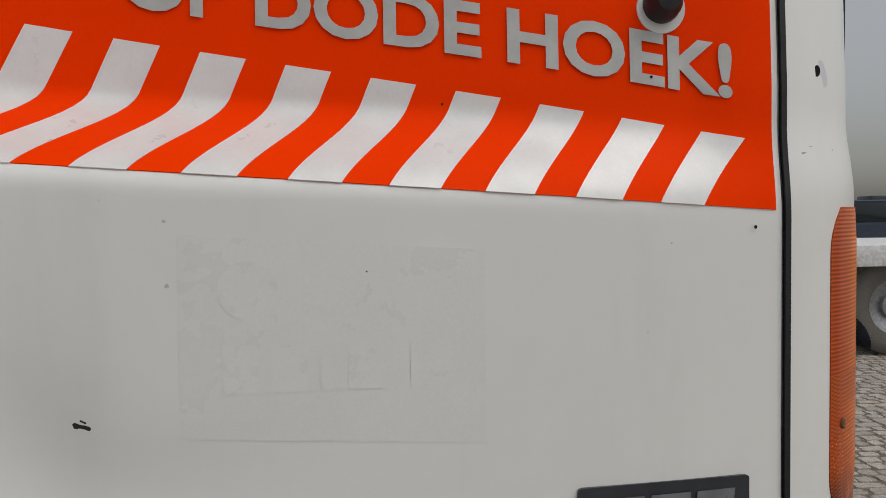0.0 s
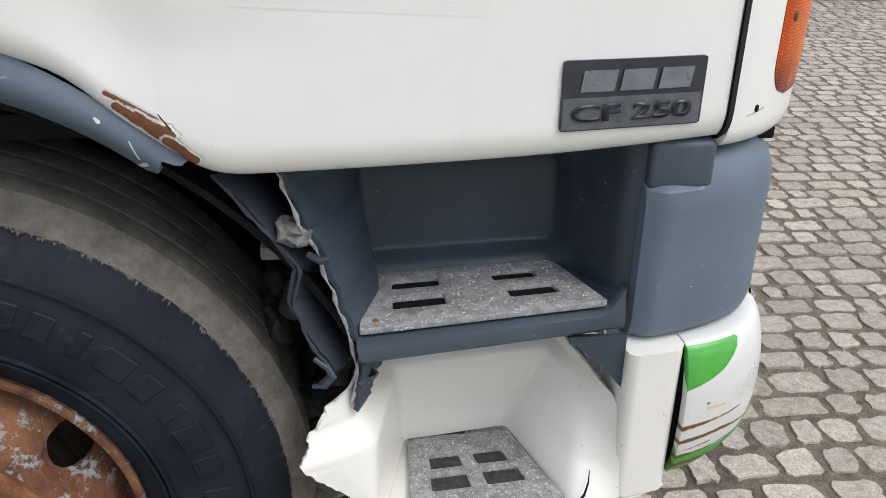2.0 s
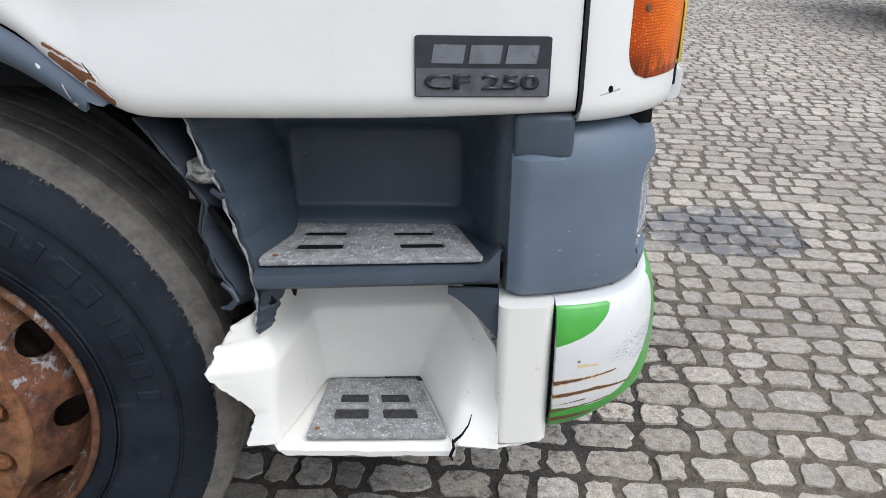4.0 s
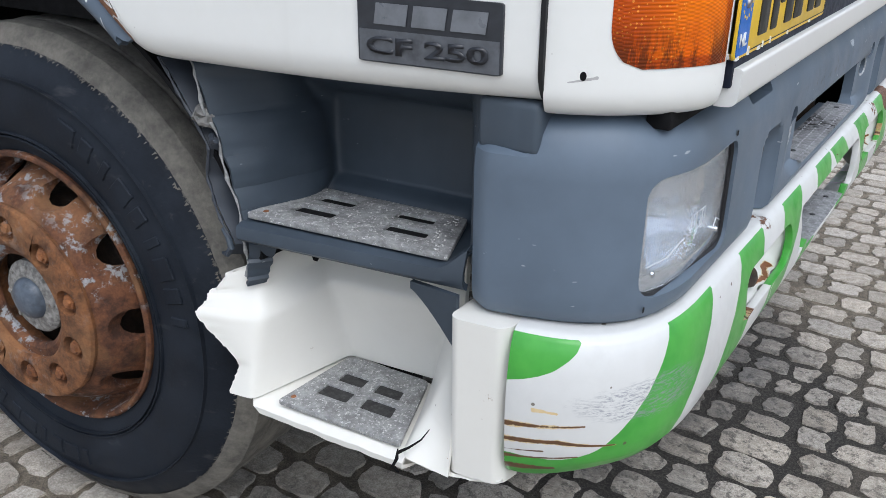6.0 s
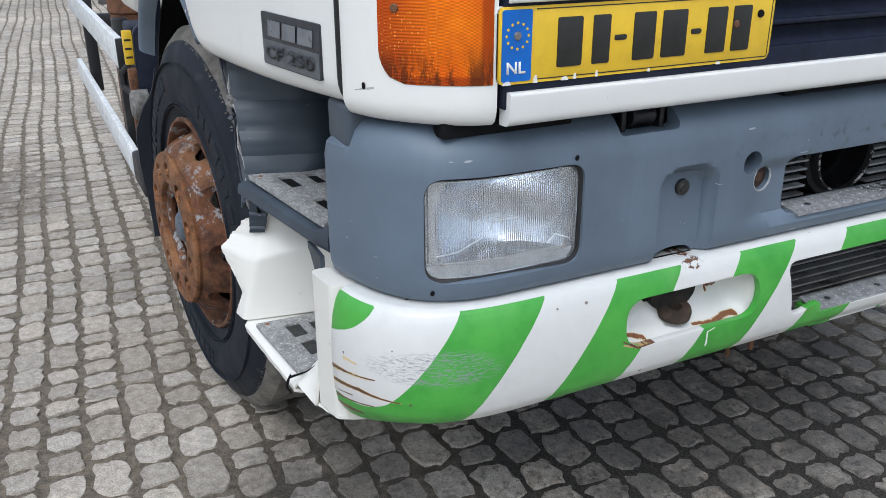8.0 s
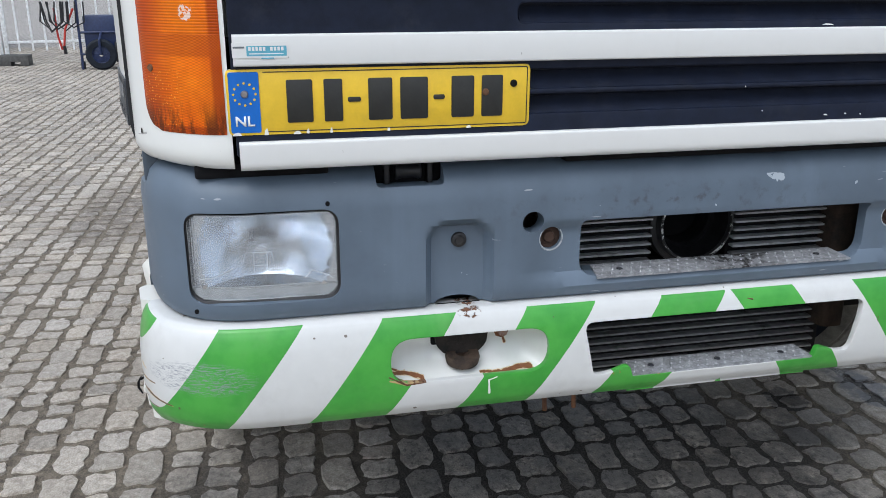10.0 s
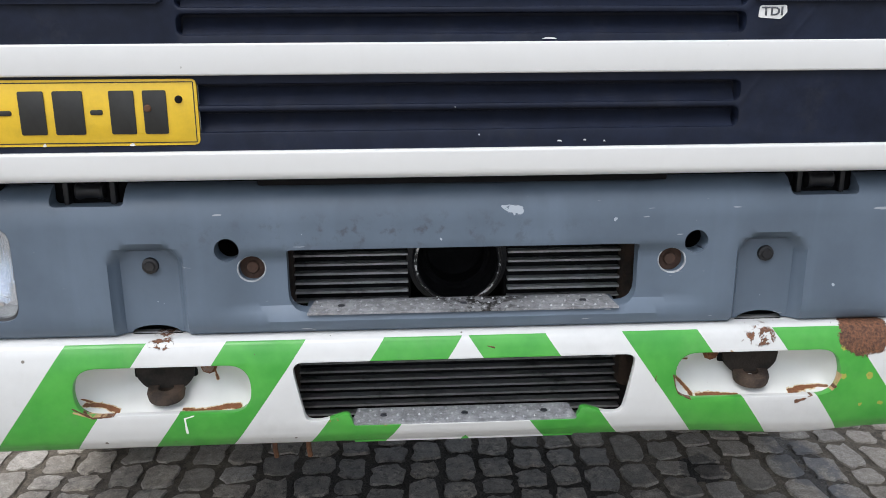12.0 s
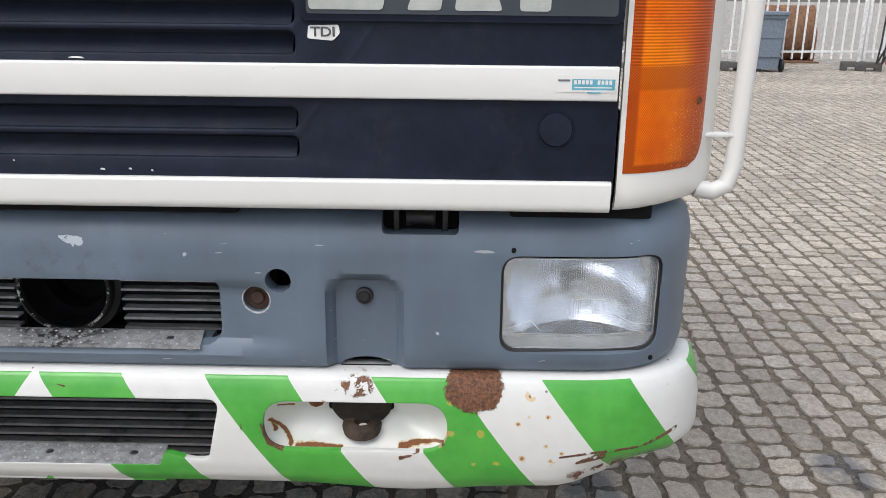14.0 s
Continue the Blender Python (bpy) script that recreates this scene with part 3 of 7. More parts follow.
SIDE, FRONT = (1, 0, 1), (0, 1, 1)
BARE, HOLE_BLACK = (0.83, 0.83, 0.81), (0.012, 0.010, 0.009)
# the door's torn holes are painted on in black, not cut
WHITE = white_paint("white_cab_paint", bands=[((-0.909, 0, 1.197), (-0.858, 0, 1.166), 0.0035, 0.0030, 1.6, 70, SIDE, BARE), ((-0.900, 0, 1.181), (-0.853, 0, 1.147), 0.006, 0.012, 1.3, 55, SIDE, BARE), ((-0.850, 0, 1.139), (-0.826, 0, 1.116), 0.008, 0.008, 1.2, 60, SIDE, BARE)], holes=[((-0.862, 0, 1.302), (-0.850, 0, 1.299), 0.0028, 0.0018, SIDE, HOLE_BLACK), ((-0.857, 0, 1.306), (-0.853, 0, 1.304), 0.0012, 0.001, SIDE, HOLE_BLACK), ((-0.856, 0, 1.172), (-0.845, 0, 1.155), 0.0008, 0.0012, SIDE, HOLE_BLACK), ((-0.130, -1.124, 1.548), (-0.100, -1.105, 1.553), 0.0012, 0.0008, (1, 1, 1), (0.36, 0.35, 0.38)), ((-0.118, -1.117, 1.556), (-0.074, -1.087, 1.554), 0.0006, 0.0010, (1, 1, 1), (0.40, 0.39, 0.41)), ((-0.125, -1.127, 1.121), (-0.095, -1.111, 1.127), 0.0010, 0.0022, (1, 1, 1), (0.42, 0.41, 0.40)), ((-0.092, -1.097, 1.646), (-0.084, -1.092, 1.630), 0.008, 0.007, (1, 1, 1), (0.60, 0.60, 0.63))])
POCKET = white_paint("white_pocket_paint", (0.74, 0.74, 0.715), 0.5, bands=[(a, b, r0, r1, 2.2, 110, FRONT, (0.60, 0.42, 0.18)) for a, b, r0, r1 in (((0, -0.466, 0.712), (0, -0.461, 0.690), 0.001, 0.0025), ((0, 0.405, 0.712), (0, 0.430, 0.706), 0.001, 0.002), ((0, -0.700, 0.672), (0, -0.680, 0.657), 0.001, 0.002), ((0, 0.395, 0.69), (0, 0.402, 0.668), 0.002, 0.003), ((0, -0.52, 0.646), (0, -0.415, 0.649), 0.001, 0.003), ((0, -0.695, 0.660), (0, -0.635, 0.647), 0.003, 0.002), ((0, -0.50, 0.735), (0, -0.45, 0.730), 0.006, 0.002), ((0, 0.392, 0.690), (0, 0.43, 0.649), 0.002, 0.0035), ((0, 0.44, 0.647), (0, 0.52, 0.646), 0.0025, 0.001), ((0, 0.62, 0.647), (0, 0.695, 0.656), 0.003, 0.002), ((0, 0.45, 0.725), (0, 0.49, 0.735), 0.003, 0.007))])
WHITE_LOW = white_paint("white_step_paint", (0.775, 0.76, 0.71), 0.7)
STRIP = white_paint("white_grille_strip", (0.74, 0.74, 0.725))
GREY_ARCH = grey_plastic("chipped_blue_grey_trim", bands=[((-0.893, 0, 1.140), (-0.886, 0, 1.118), 0.0006, 0.0009, True), ((-0.925, 0, 1.168), (-0.922, 0, 1.164), 0.0012, 0.0018, True), ((-0.900, 0, 1.098), (-0.880, 0, 1.110), 0.0010, 0.0024, True)])
GREY_FRONT = scuffed_grey("scuffed_blue_grey_plastic")
# unfaded plastic, darkened further to put the recess's shade into the colour
NICHE = grey_plastic("unfaded_shaded_blue_grey_plastic", (0.039, 0.053, 0.071))
# a tone between the bumper's grey and the niche's
MID_GREY = grey_plastic("mid_blue_grey_plastic", (0.058, 0.077, 0.101))
GREY_DARK = grey_plastic("dark_blue_grey_plastic", (0.035, 0.042, 0.055))
HAZARD = hazard_paint("green_and_white_hazard_paint")
NAVY = plain("navy_grille_plastic", (0.009, 0.013, 0.028), 0.5, Specular_IOR_Level=0.22, var=0.2, dirt=(0.035, 0.037, 0.045), dirt_amount=0.3)
BLACK = plain("black_plastic", (0.012, 0.012, 0.014), 0.5, dirt=(0.05, 0.045, 0.04), dirt_amount=0.4)
# near-black, also put into gaps and openings that should look shaded
PITCH = plain("near_black", (0.005, 0.005, 0.006), 0.8, Specular_IOR_Level=0.2)
SEAL = plain("black_rubber_seal", (0.008, 0.008, 0.009), 0.6)
RUST = rust("orange_rust", flake=0.35)
RUST_DARK = rust("dark_rust", (0.05, 0.022, 0.012), (0.20, 0.085, 0.04), mid=(0.18, 0.09, 0.045))
RUST_SHADE = rust("near_black_rust", (0.012, 0.008, 0.006), (0.05, 0.028, 0.018), mid=(0.045, 0.028, 0.019))
RUST_BROWN = rust("dull_brown_rust", (0.022, 0.013, 0.010), (0.085, 0.045, 0.030), mid=(0.09, 0.05, 0.034))
RUBBER = tyre_rubber("tyre_sidewall")
TREAD = tread_rubber("dusty_tyre_tread")
STEP = checker_metal("worn_step_plate", (0.39, 0.39, 0.385), worn=0.8)
TREADPLATE = checker_metal("aluminium_tread_plate", (0.36, 0.365, 0.38), worn=0.3, grease=(-0.05, 0.04, 0.82))
PIP = plain("bare_aluminium_pip", (0.40, 0.41, 0.43), 0.5, 0.3)
HUBCAP = plain("dark_grey_blue_hub_paint", (0.085, 0.105, 0.135), 0.42, var=0.3, scale=40, dirt=(0.30, 0.31, 0.32), dirt_amount=0.6)
HUB_FLANGE = plain("flaking_pale_hub_paint", (0.25, 0.24, 0.225), 0.7, var=0.45, scale=90, dirt=(0.11, 0.075, 0.05), dirt_amount=1.0, bump=0.6)
ORANGE = orange_lens("orange_indicator_plastic")
GLASS = lens_glass("fluted_headlamp_glass")
CHROME = plain("headlamp_reflector", (0.74, 0.77, 0.81), 0.13, 1.0, var=0.06, bump=0.02)
STEEL = plain("dull_steel", (0.35, 0.35, 0.36), 0.45, 0.8, dirt=(0.2, 0.1, 0.05), dirt_amount=0.5)
ALU = plain("painted_side_rail", (0.70, 0.72, 0.73), 0.4, dirt=(0.35, 0.33, 0.3), dirt_amount=0.4)
YELLOW = plain("yellow_reflective_sheet", (0.80, 0.52, 0.03), 0.38, var=0.06, scale=20, bump=0.05, dirt=(0.45, 0.30, 0.04), dirt_amount=0.35)
BLUE = plain("blue_reflective_sheet", (0.005, 0.13, 0.52), 0.38, var=0.08, bump=0.05)
INK = plain("black_embossed_paint", (0.02, 0.02, 0.018), 0.5)
RED = plain("fluorescent_red_film", (1.0, 0.045, 0.0), 0.6, var=0.02, scale=8, bump=0.03, Specular_IOR_Level=0.03)
SILVER = plain("silver_reflective_film", (0.50, 0.50, 0.48), 0.45, 0.1, var=0.08, bump=0.05)
FILM_WHITE = plain("white_film", (0.78, 0.78, 0.76), 0.33, var=0.03, bump=0.03, Coat_Weight=0.3)
GHOST = plain("paint_shade_under_old_sign", (0.776, 0.774, 0.741), 0.30, var=0.02, scale=6, bump=0.03, Coat_Weight=0.3)
GHOST_LIGHT = plain("paint_left_by_old_letters", (0.783, 0.782, 0.752), 0.30, var=0.012, bump=0.03, Coat_Weight=0.3)
BADGE = plain("badge_charcoal_film", (0.030, 0.033, 0.040), 0.36, var=0.2, bump=0.08)
BADGE_GREY = plain("badge_grey_film", (0.105, 0.112, 0.125), 0.36, var=0.15, scale=60, bump=0.08, dirt=(0.03, 0.03, 0.035))
BADGE_TEXT = plain("badge_silver_print", (0.15, 0.16, 0.175), 0.33, var=0.2, bump=0.05)
BADGE_DARK = plain("badge_dark_print", (0.018, 0.02, 0.026), 0.36, bump=0.05)
TEAL = plain("pale_blue_sticker", (0.12, 0.40, 0.52), 0.5)
RUST_FLAKED = rust("flaking_brown_rust", (0.045, 0.018, 0.010), (0.19, 0.073, 0.031), 0.85)
RUST_RING = rust("pale_orange_rust", (0.070, 0.028, 0.012), (0.285, 0.118, 0.044), 0.12)
STONE = cobble("cobble_stone")
STONE_JOINED = cobble("cobble_stone_field", True)
SAND = joint_sand("sandy_joint_earth")


# ---------------- mesh helpers ----------------
def link_mesh(name, bm, material, smooth=35):
    me = bpy.data.meshes.new(name)
    bmesh.ops.recalc_face_normals(bm, faces=bm.faces)
    bm.to_mesh(me)
    bm.free()
    me.materials.append(material)
    if smooth:
        me.shade_smooth()
        me.set_sharp_from_angle(angle=radians(smooth))
    return me


def part(name, bm, material, parent, label="", smooth=35):
    ob = new(name, link_mesh(name, bm, material, smooth))
    ob.parent = parent
    return tagged(ob, label)


def thing(name, label, category, at=(0, 0, 0), group="", kind=""):
    ob = new(name)
    ob.location = at
    return tagged(ob, label, category, group, kind)


def box(x0, x1, y0, y1, z0, z1, bevel=0.0, seg=2, bm=None):
    bm = bm or bmesh.new()
    vs = [bm.verts.new((x, y, z)) for x in (x0, x1) for y in (y0, y1) for z in (z0, z1)]
    fs = [bm.faces.new([vs[i] for i in f]) for f in ((0, 1, 3, 2), (4, 6, 7, 5), (0, 4, 5, 1), (2, 3, 7, 6), (0, 2, 6, 4), (1, 5, 7, 3))]
    if bevel:
        es = list({e for f in fs for e in f.edges})
        bmesh.ops.bevel(bm, geom=es, offset=bevel, segments=seg, profile=0.5, affect="EDGES")
    return bm


def prism(poly, axis, a, b, bevel=0.0, bm=None):
    """A flat outline pushed along an axis from a to b. The outline's pairs are the two other coordinates in order."""
    bm = bm or bmesh.new()
    put = {"x": lambda p, d: (d, p[0], p[1]), "y": lambda p, d: (p[0], d, p[1]), "z": lambda p, d: (p[0], p[1], d)}[axis]
    lo, hi = [bm.verts.new(put(p, a)) for p in poly], [bm.verts.new(put(p, b)) for p in poly]
    n = len(poly)
    fs = [bm.faces.new(lo[::-1]), bm.faces.new(hi)] + [bm.faces.new((lo[i], lo[(i + 1) % n], hi[(i + 1) % n], hi[i])) for i in range(n)]
    if bevel:
        bmesh.ops.bevel(bm, geom=list({e for f in fs[:2] for e in f.edges}), offset=bevel, segments=2, profile=0.5, affect="EDGES")
    return bm


def round_poly(pts, r, n=5):
    """The outline with its corners rounded; r is one radius or one for each corner."""
    out, m = [], len(pts)
    for i in range(m):
        p, a, b = Vector(pts[i]), Vector(pts[i - 1]), Vector(pts[(i + 1) % m])
        rr = r[i] if isinstance(r, (list, tuple)) else r
        da, db = (a - p).normalized(), (b - p).normalized()
        rr = min(rr, (a - p).length * 0.49, (b - p).length * 0.49)
        s, e = p + da * rr, p + db * rr
        for k in range(n + 1):
            t = k / n
            out.append(tuple(s * (1 - t) ** 2 + p * 2 * t * (1 - t) + e * t * t))
    return out


def rrect(a0, a1, b0, b1, r, n=5):
    return round_poly([(a0, b0), (a1, b0), (a1, b1), (a0, b1)], r, n)


def panel(func, nu, nv, thick, bm=None):
    """A curved sheet: func(u, v) for u, v from 0 to 1 is its face; it gets its thickness on the side away from the normal."""
    bm = bm or bmesh.new()
    e = 1e-3
    front, back = [], []
    for i in range(nu + 1):
        for j in range(nv + 1):
            u, v = i / nu, j / nv
            p = Vector(func(u, v))
            du = Vector(func(min(1, u + e), v)) - Vector(func(max(0, u - e), v))
            dv = Vector(func(u, min(1, v + e))) - Vector(func(u, max(0, v - e)))
            nrm = du.cross(dv)
            nrm = nrm.normalized() if nrm.length > 1e-12 else Vector((0, 0, 1))
            front.append(bm.verts.new(p)), back.append(bm.verts.new(p - nrm * thick))
    at = lambda g, i, j: g[i * (nv + 1) + j]
    for i in range(nu):
        for j in range(nv):
            bm.faces.new((at(front, i, j), at(front, i + 1, j), at(front, i + 1, j + 1), at(front, i, j + 1)))
            bm.faces.new((at(back, i, j), at(back, i, j + 1), at(back, i + 1, j + 1), at(back, i + 1, j)))
    rim = [(i, 0) for i in range(nu)] + [(nu, j) for j in range(nv)] + [(i, nv) for i in range(nu, 0, -1)] + [(0, j) for j in range(nv, 0, -1)]
    for k in range(len(rim)):
        p, q = rim[k], rim[(k + 1) % len(rim)]
        bm.faces.new((at(front, *q), at(front, *p), at(back, *p), at(back, *q)))
    return bm


def tube(pts, r, n=10, bm=None, caps=True):
    bm = bm or bmesh.new()
    pts = [Vector(p) for p in pts]
    rings = []
    side = None
    for i, p in enumerate(pts):
        d = (pts[min(i + 1, len(pts) - 1)] - pts[max(i - 1, 0)]).normalized()
        side = d.orthogonal().normalized() if side is None else (side - d * side.dot(d)).normalized()
        up = d.cross(side)
        rr = r[i] if isinstance(r, (list, tuple)) else r
        rings.append([bm.verts.new(p + (side * math.cos(2 * math.pi * k / n) + up * math.sin(2 * math.pi * k / n)) * rr) for k in range(n)])
    for a, b in zip(rings, rings[1:]):
        for k in range(n):
            bm.faces.new((a[k], a[(k + 1) % n], b[(k + 1) % n], b[k]))
    if caps:
        bm.faces.new(rings[0][::-1]), bm.faces.new(rings[-1])
    return bm


def lathe(profile, n=64, closed=False, bm=None):
    """(radius, along) pairs turned round the local y axis; along points to -y."""
    bm = bm or bmesh.new()
    rings = []
    for r, o in profile:
        rings.append([bm.verts.new((r * math.cos(2 * math.pi * k / n), -o, r * math.sin(2 * math.pi * k / n))) for k in range(n)])
    pairs = list(zip(rings, rings[1:])) + ([(rings[-1], rings[0])] if closed else [])
    for a, b in pairs:
        for k in range(n):
            bm.faces.new((a[k], a[(k + 1) % n], b[(k + 1) % n], b[k]))
    return bm


def cut(ob, cutters, bevel=0.0):
    """Takes the cutters' solids out of ob's mesh for good, and softens the new edges."""
    made = []
    for bm in cutters:
        c = new("cutter", link_mesh("cutter", bm, PITCH, 0))
        m = ob.modifiers.new("cut", "BOOLEAN")
        m.operation, m.solver, m.object = "DIFFERENCE", "EXACT", c
        made.append(c)
    if bevel:
        b = ob.modifiers.new("soft", "BEVEL")
        b.width, b.segments, b.limit_method, b.angle_limit = bevel, 2, "ANGLE", radians(50)
    bpy.context.view_layer.update()
    me = bpy.data.meshes.new_from_object(ob.evaluated_get(bpy.context.evaluated_depsgraph_get()))
    ob.modifiers.clear()
    ob.data = me
    for c in made:
        bpy.data.objects.remove(c)
    me.shade_smooth()
    me.set_sharp_from_angle(angle=radians(35))
    return ob


def lettering(body, height, bold=0.0, depth=0.001, width=None, shear=0.0):
    """Vertices and faces of a line of text in the built-in font: x along, y up from the baseline, z out."""
    cu = bpy.data.curves.new("text", "FONT")
    cu.body, cu.size, cu.offset, cu.extrude, cu.shear = body, 1.0, bold, 0.0, shear
    cu.resolution_u = 4
    ob = new("text", cu)
    bpy.context.view_layer.update()
    me = bpy.data.meshes.new_from_object(ob.evaluated_get(bpy.context.evaluated_depsgraph_get()))
    bm = bmesh.new()
    bm.from_mesh(me)
    bpy.data.objects.remove(ob)
    xs, ys = [v.co.x for v in bm.verts], [v.co.y for v in bm.verts]
    sx = (width / (max(xs) - min(xs))) if width else height / max(ys)
    for v in bm.verts:
        v.co = ((v.co.x - min(xs)) * sx, (v.co.y - min(ys)) * height / (max(ys) - min(ys)), 0)
    if depth:
        made = bmesh.ops.extrude_face_region(bm, geom=list(bm.faces))["geom"]
        for v in made:
            if isinstance(v, bmesh.types.BMVert):
                v.co.z = depth
    return bm


def bend(bm, func):
    for v in bm.verts:
        v.co = func(*v.co)
    return bm


def bez(p, t):
    a = 1 - t
    return tuple(a ** 3 * p[0][k] + 3 * a * a * t * p[1][k] + 3 * a * t * t * p[2][k] + t ** 3 * p[3][k] for k in (0, 1))


def rag(t, size, seed=0.0, freq=40):
    """An uneven edge: a small shift that depends on where along it one is."""
    return size * (noise.noise((t * freq, seed, 0.3)) + 0.5 * noise.noise((t * freq * 2.7, seed, 4.1)))


# ---------------- the truck's outlines ----------------
GREY_CORNER = ((0.0, -0.92), (0.0, -1.062), (-0.06, -1.124), (-0.250, -1.152))
LOW_CORNER = ((0.012, -0.90), (0.012, -1.075), (-0.045, -1.140), (-0.168, -1.156))
CAB_CORNER = ((0.012, -0.961), (0.010, -1.032), (-0.085, -1.120), (-0.152, -1.137))


def around(corner, straight, s):
    """Along a bumper from the right-hand side's end (s = 0) round both corners to the other end (s = 1)."""
    side = 1 if s > 0.5 else -1
    k = abs(s - 0.5) * 2
    if k < straight:
        return corner[0][0], side * -corner[0][1] * k / straight
    x, y = bez(corner, (k - straight) / (1 - straight))
    return x, side * -y


def front_x(y, corner=GREY_CORNER):
    """The front face's x at this y."""
    y = -abs(y)
    if y > corner[0][1]:
        return corner[0][0]
    lo, hi = 0.0, 1.0
    for _ in range(24):
        mid = (lo + hi) / 2
        if bez(corner, mid)[1] > y:
            lo = mid
        else:
            hi = mid
    return bez(corner, lo)[0]


def side_y(x):
    d = max(0.0, -0.157 - x)
    return -1.138 - 0.112 * (1 - math.exp(-d / 0.43))


def smooth(a, b, t):
    t = max(0.0, min(1.0, (t - a) / (b - a)))
    return t * t * (3 - 2 * t)


def shoulder(x, z):
    """How far the cab's side steps in above its shoulder."""
    return (0.010 + 0.018 * smooth(-0.16, -0.27, x) + 0.10 * smooth(-0.12, -0.95, x)) * smooth(1.480 + 0.055 * min(1, max(0, -0.16 - x)), 1.580 + 0.055 * min(1, max(0, -0.16 - x)), z) + max(0.0, z - 1.62) * 0.06


def dent(x, z):
    """Knocks in the door behind the lower edge."""
    a = math.exp(-(((x + 0.90) / 0.055) ** 2 + ((z - 1.27) / 0.085) ** 2)) * 0.012
    b = math.exp(-(((x + 0.80) / 0.10) ** 2 + ((z - 1.24) / 0.05) ** 2)) * 0.004
    return a + b


ARCH_X, ARCH_Z = -1.215, 0.715


def door_bottom(x):
    r = 0.560 - 0.016 * smooth(-0.97, -0.89, x)
    arch = ARCH_Z + math.sqrt(max(0, r ** 2 - (x - ARCH_X) ** 2)) if abs(x - ARCH_X) < r - 0.001 else 0
    flat = 1.088 + 0.003 * smooth(-0.45, -0.15, x)
    k = 60.0
    return math.log(math.exp(k * flat) + math.exp(k * arch)) / k if arch > 0.9 else flat


truck = thing("truck", "white truck with blue-grey bumper and rusty wheels on cobbles", "truck")


# ---------------- cab sides, corners and roof ----------------
def cab_side(sgn):
    def face(u, v):
        x = -0.160 + u * -1.74
        zb = door_bottom(x)
        lip = 0.045
        z = zb + (v / 0.12) * lip if v < 0.12 else zb + lip + (v - 0.12) / 0.88 * (1.86 - zb - lip)
        inset = 0.030 * (1 - math.sin(math.acos(max(0, 1 - (z - zb) / lip)))) if z < zb + lip else 0
        k = dent(x, z) if sgn < 0 else 0
        return x, sgn * -(side_y(x) + inset + shoulder(x, z) + k), z
    ob = part("door_panel", panel(lambda u, v: face(1 - u, v) if sgn < 0 else face(u, v), 110, 90, 0.012), WHITE, truck, "white painted door skin with dents and rust at the wheel arch" if sgn < 0 else "")
    return ob


for sgn in (-1, 1):
    cab_side(sgn)


def corner_point(t, z, sgn, out=0.0):
    x, y = bez(CAB_CORNER, t)
    x2, y2 = bez(CAB_CORNER, min(1, t + 0.01))
    x1, y1 = bez(CAB_CORNER, max(0, t - 0.01))
    n = Vector((-(y2 - y1), x2 - x1)).normalized()
    low = (0.016 + 0.014 * t) * (1 - math.sin(math.acos(max(0, min(1, 1 - (z - 1.075) / 0.036))))) if z < 1.111 else 0
    lean = 0.010 * smooth(1.50, 1.60, z) + max(0, z - 1.62) * 0.03
    o = out - low - lean
    return x + n.x * o, -sgn * (y + n.y * o) * (1 + 0.014 * t if sgn > 0 else 1.0), z


for sgn in (-1, 1):
    def corner_face(u, v):
        z = 1.075 + (v / 0.15) * 0.05 if v < 0.15 else 1.125 + (v - 0.15) / 0.85 * 0.73
        return corner_point(u if sgn > 0 else 1 - u, z, sgn)
    ob = part("corner_panel", panel(corner_face, 26, 60, 0.010), WHITE, truck, "white painted corner panel beside the grille")
    # the indicator wraps the corner
    def lamp_face(u, v):
        z = 1.137 + v * 0.353
        k = max(0.0, (1.187 - z) / 0.05)
        wide = 0.655 - 0.15 * (1 - math.sqrt(max(0.0, 1 - k * k))) - 0.10 * max(0.0, (z - 1.44) / 0.05) ** 2
        return corner_point(0.035 + wide * (u if sgn > 0 else 1 - u), z, sgn, 0.0012 + 0.0020 * min(1, 8 * v, 8 * (1 - v)) * min(1, 12 * u, 12 * (1 - u)))
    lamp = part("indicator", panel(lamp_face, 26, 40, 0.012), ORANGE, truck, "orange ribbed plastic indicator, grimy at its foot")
    part("screw", bend(lathe([(0.0, 0.002), (0.005, 0.002), (0.0065, 0.0), (0.0065, -0.004)], 12), lambda x, y, z: Vector(corner_point(0.585, 1.243, sgn, 0.004)) + Matrix.Rotation(radians(-sgn * 52 + (0 if sgn < 0 else 180)), 3, "Z") @ Vector((x, y, z))), RUST_DARK, lamp)
    def seal_face(u, v):
        z = 1.092 + v * 0.768
        lip = 0.030 * (1 - math.sin(math.acos(max(0, 1 - (z - 1.091) / 0.045)))) if z < 1.136 else 0
        return -0.1515 - 0.0060 * u, -sgn * (side_y(-0.157) + 0.0012 + lip + shoulder(-0.155, z)), z
    part("seal", panel(seal_face, 1, 70, 0.006), SEAL, truck)

# hole with a scraped rim at the corner panel's foot, and the filled hole above
for z, t, r in ((1.129, 0.80, 0.0055), (1.640, 0.74, 0.0065)):
    c = Vector(corner_point(t, z, -1, 0.0006))
    part("hole", bend(lathe([(0.0, 0.0), (r, 0.0)], 16), lambda x, y, zz: c + Matrix.Rotation(radians(20), 3, "Z") @ Vector((x * 0.75, y, zz))), PITCH, truck)

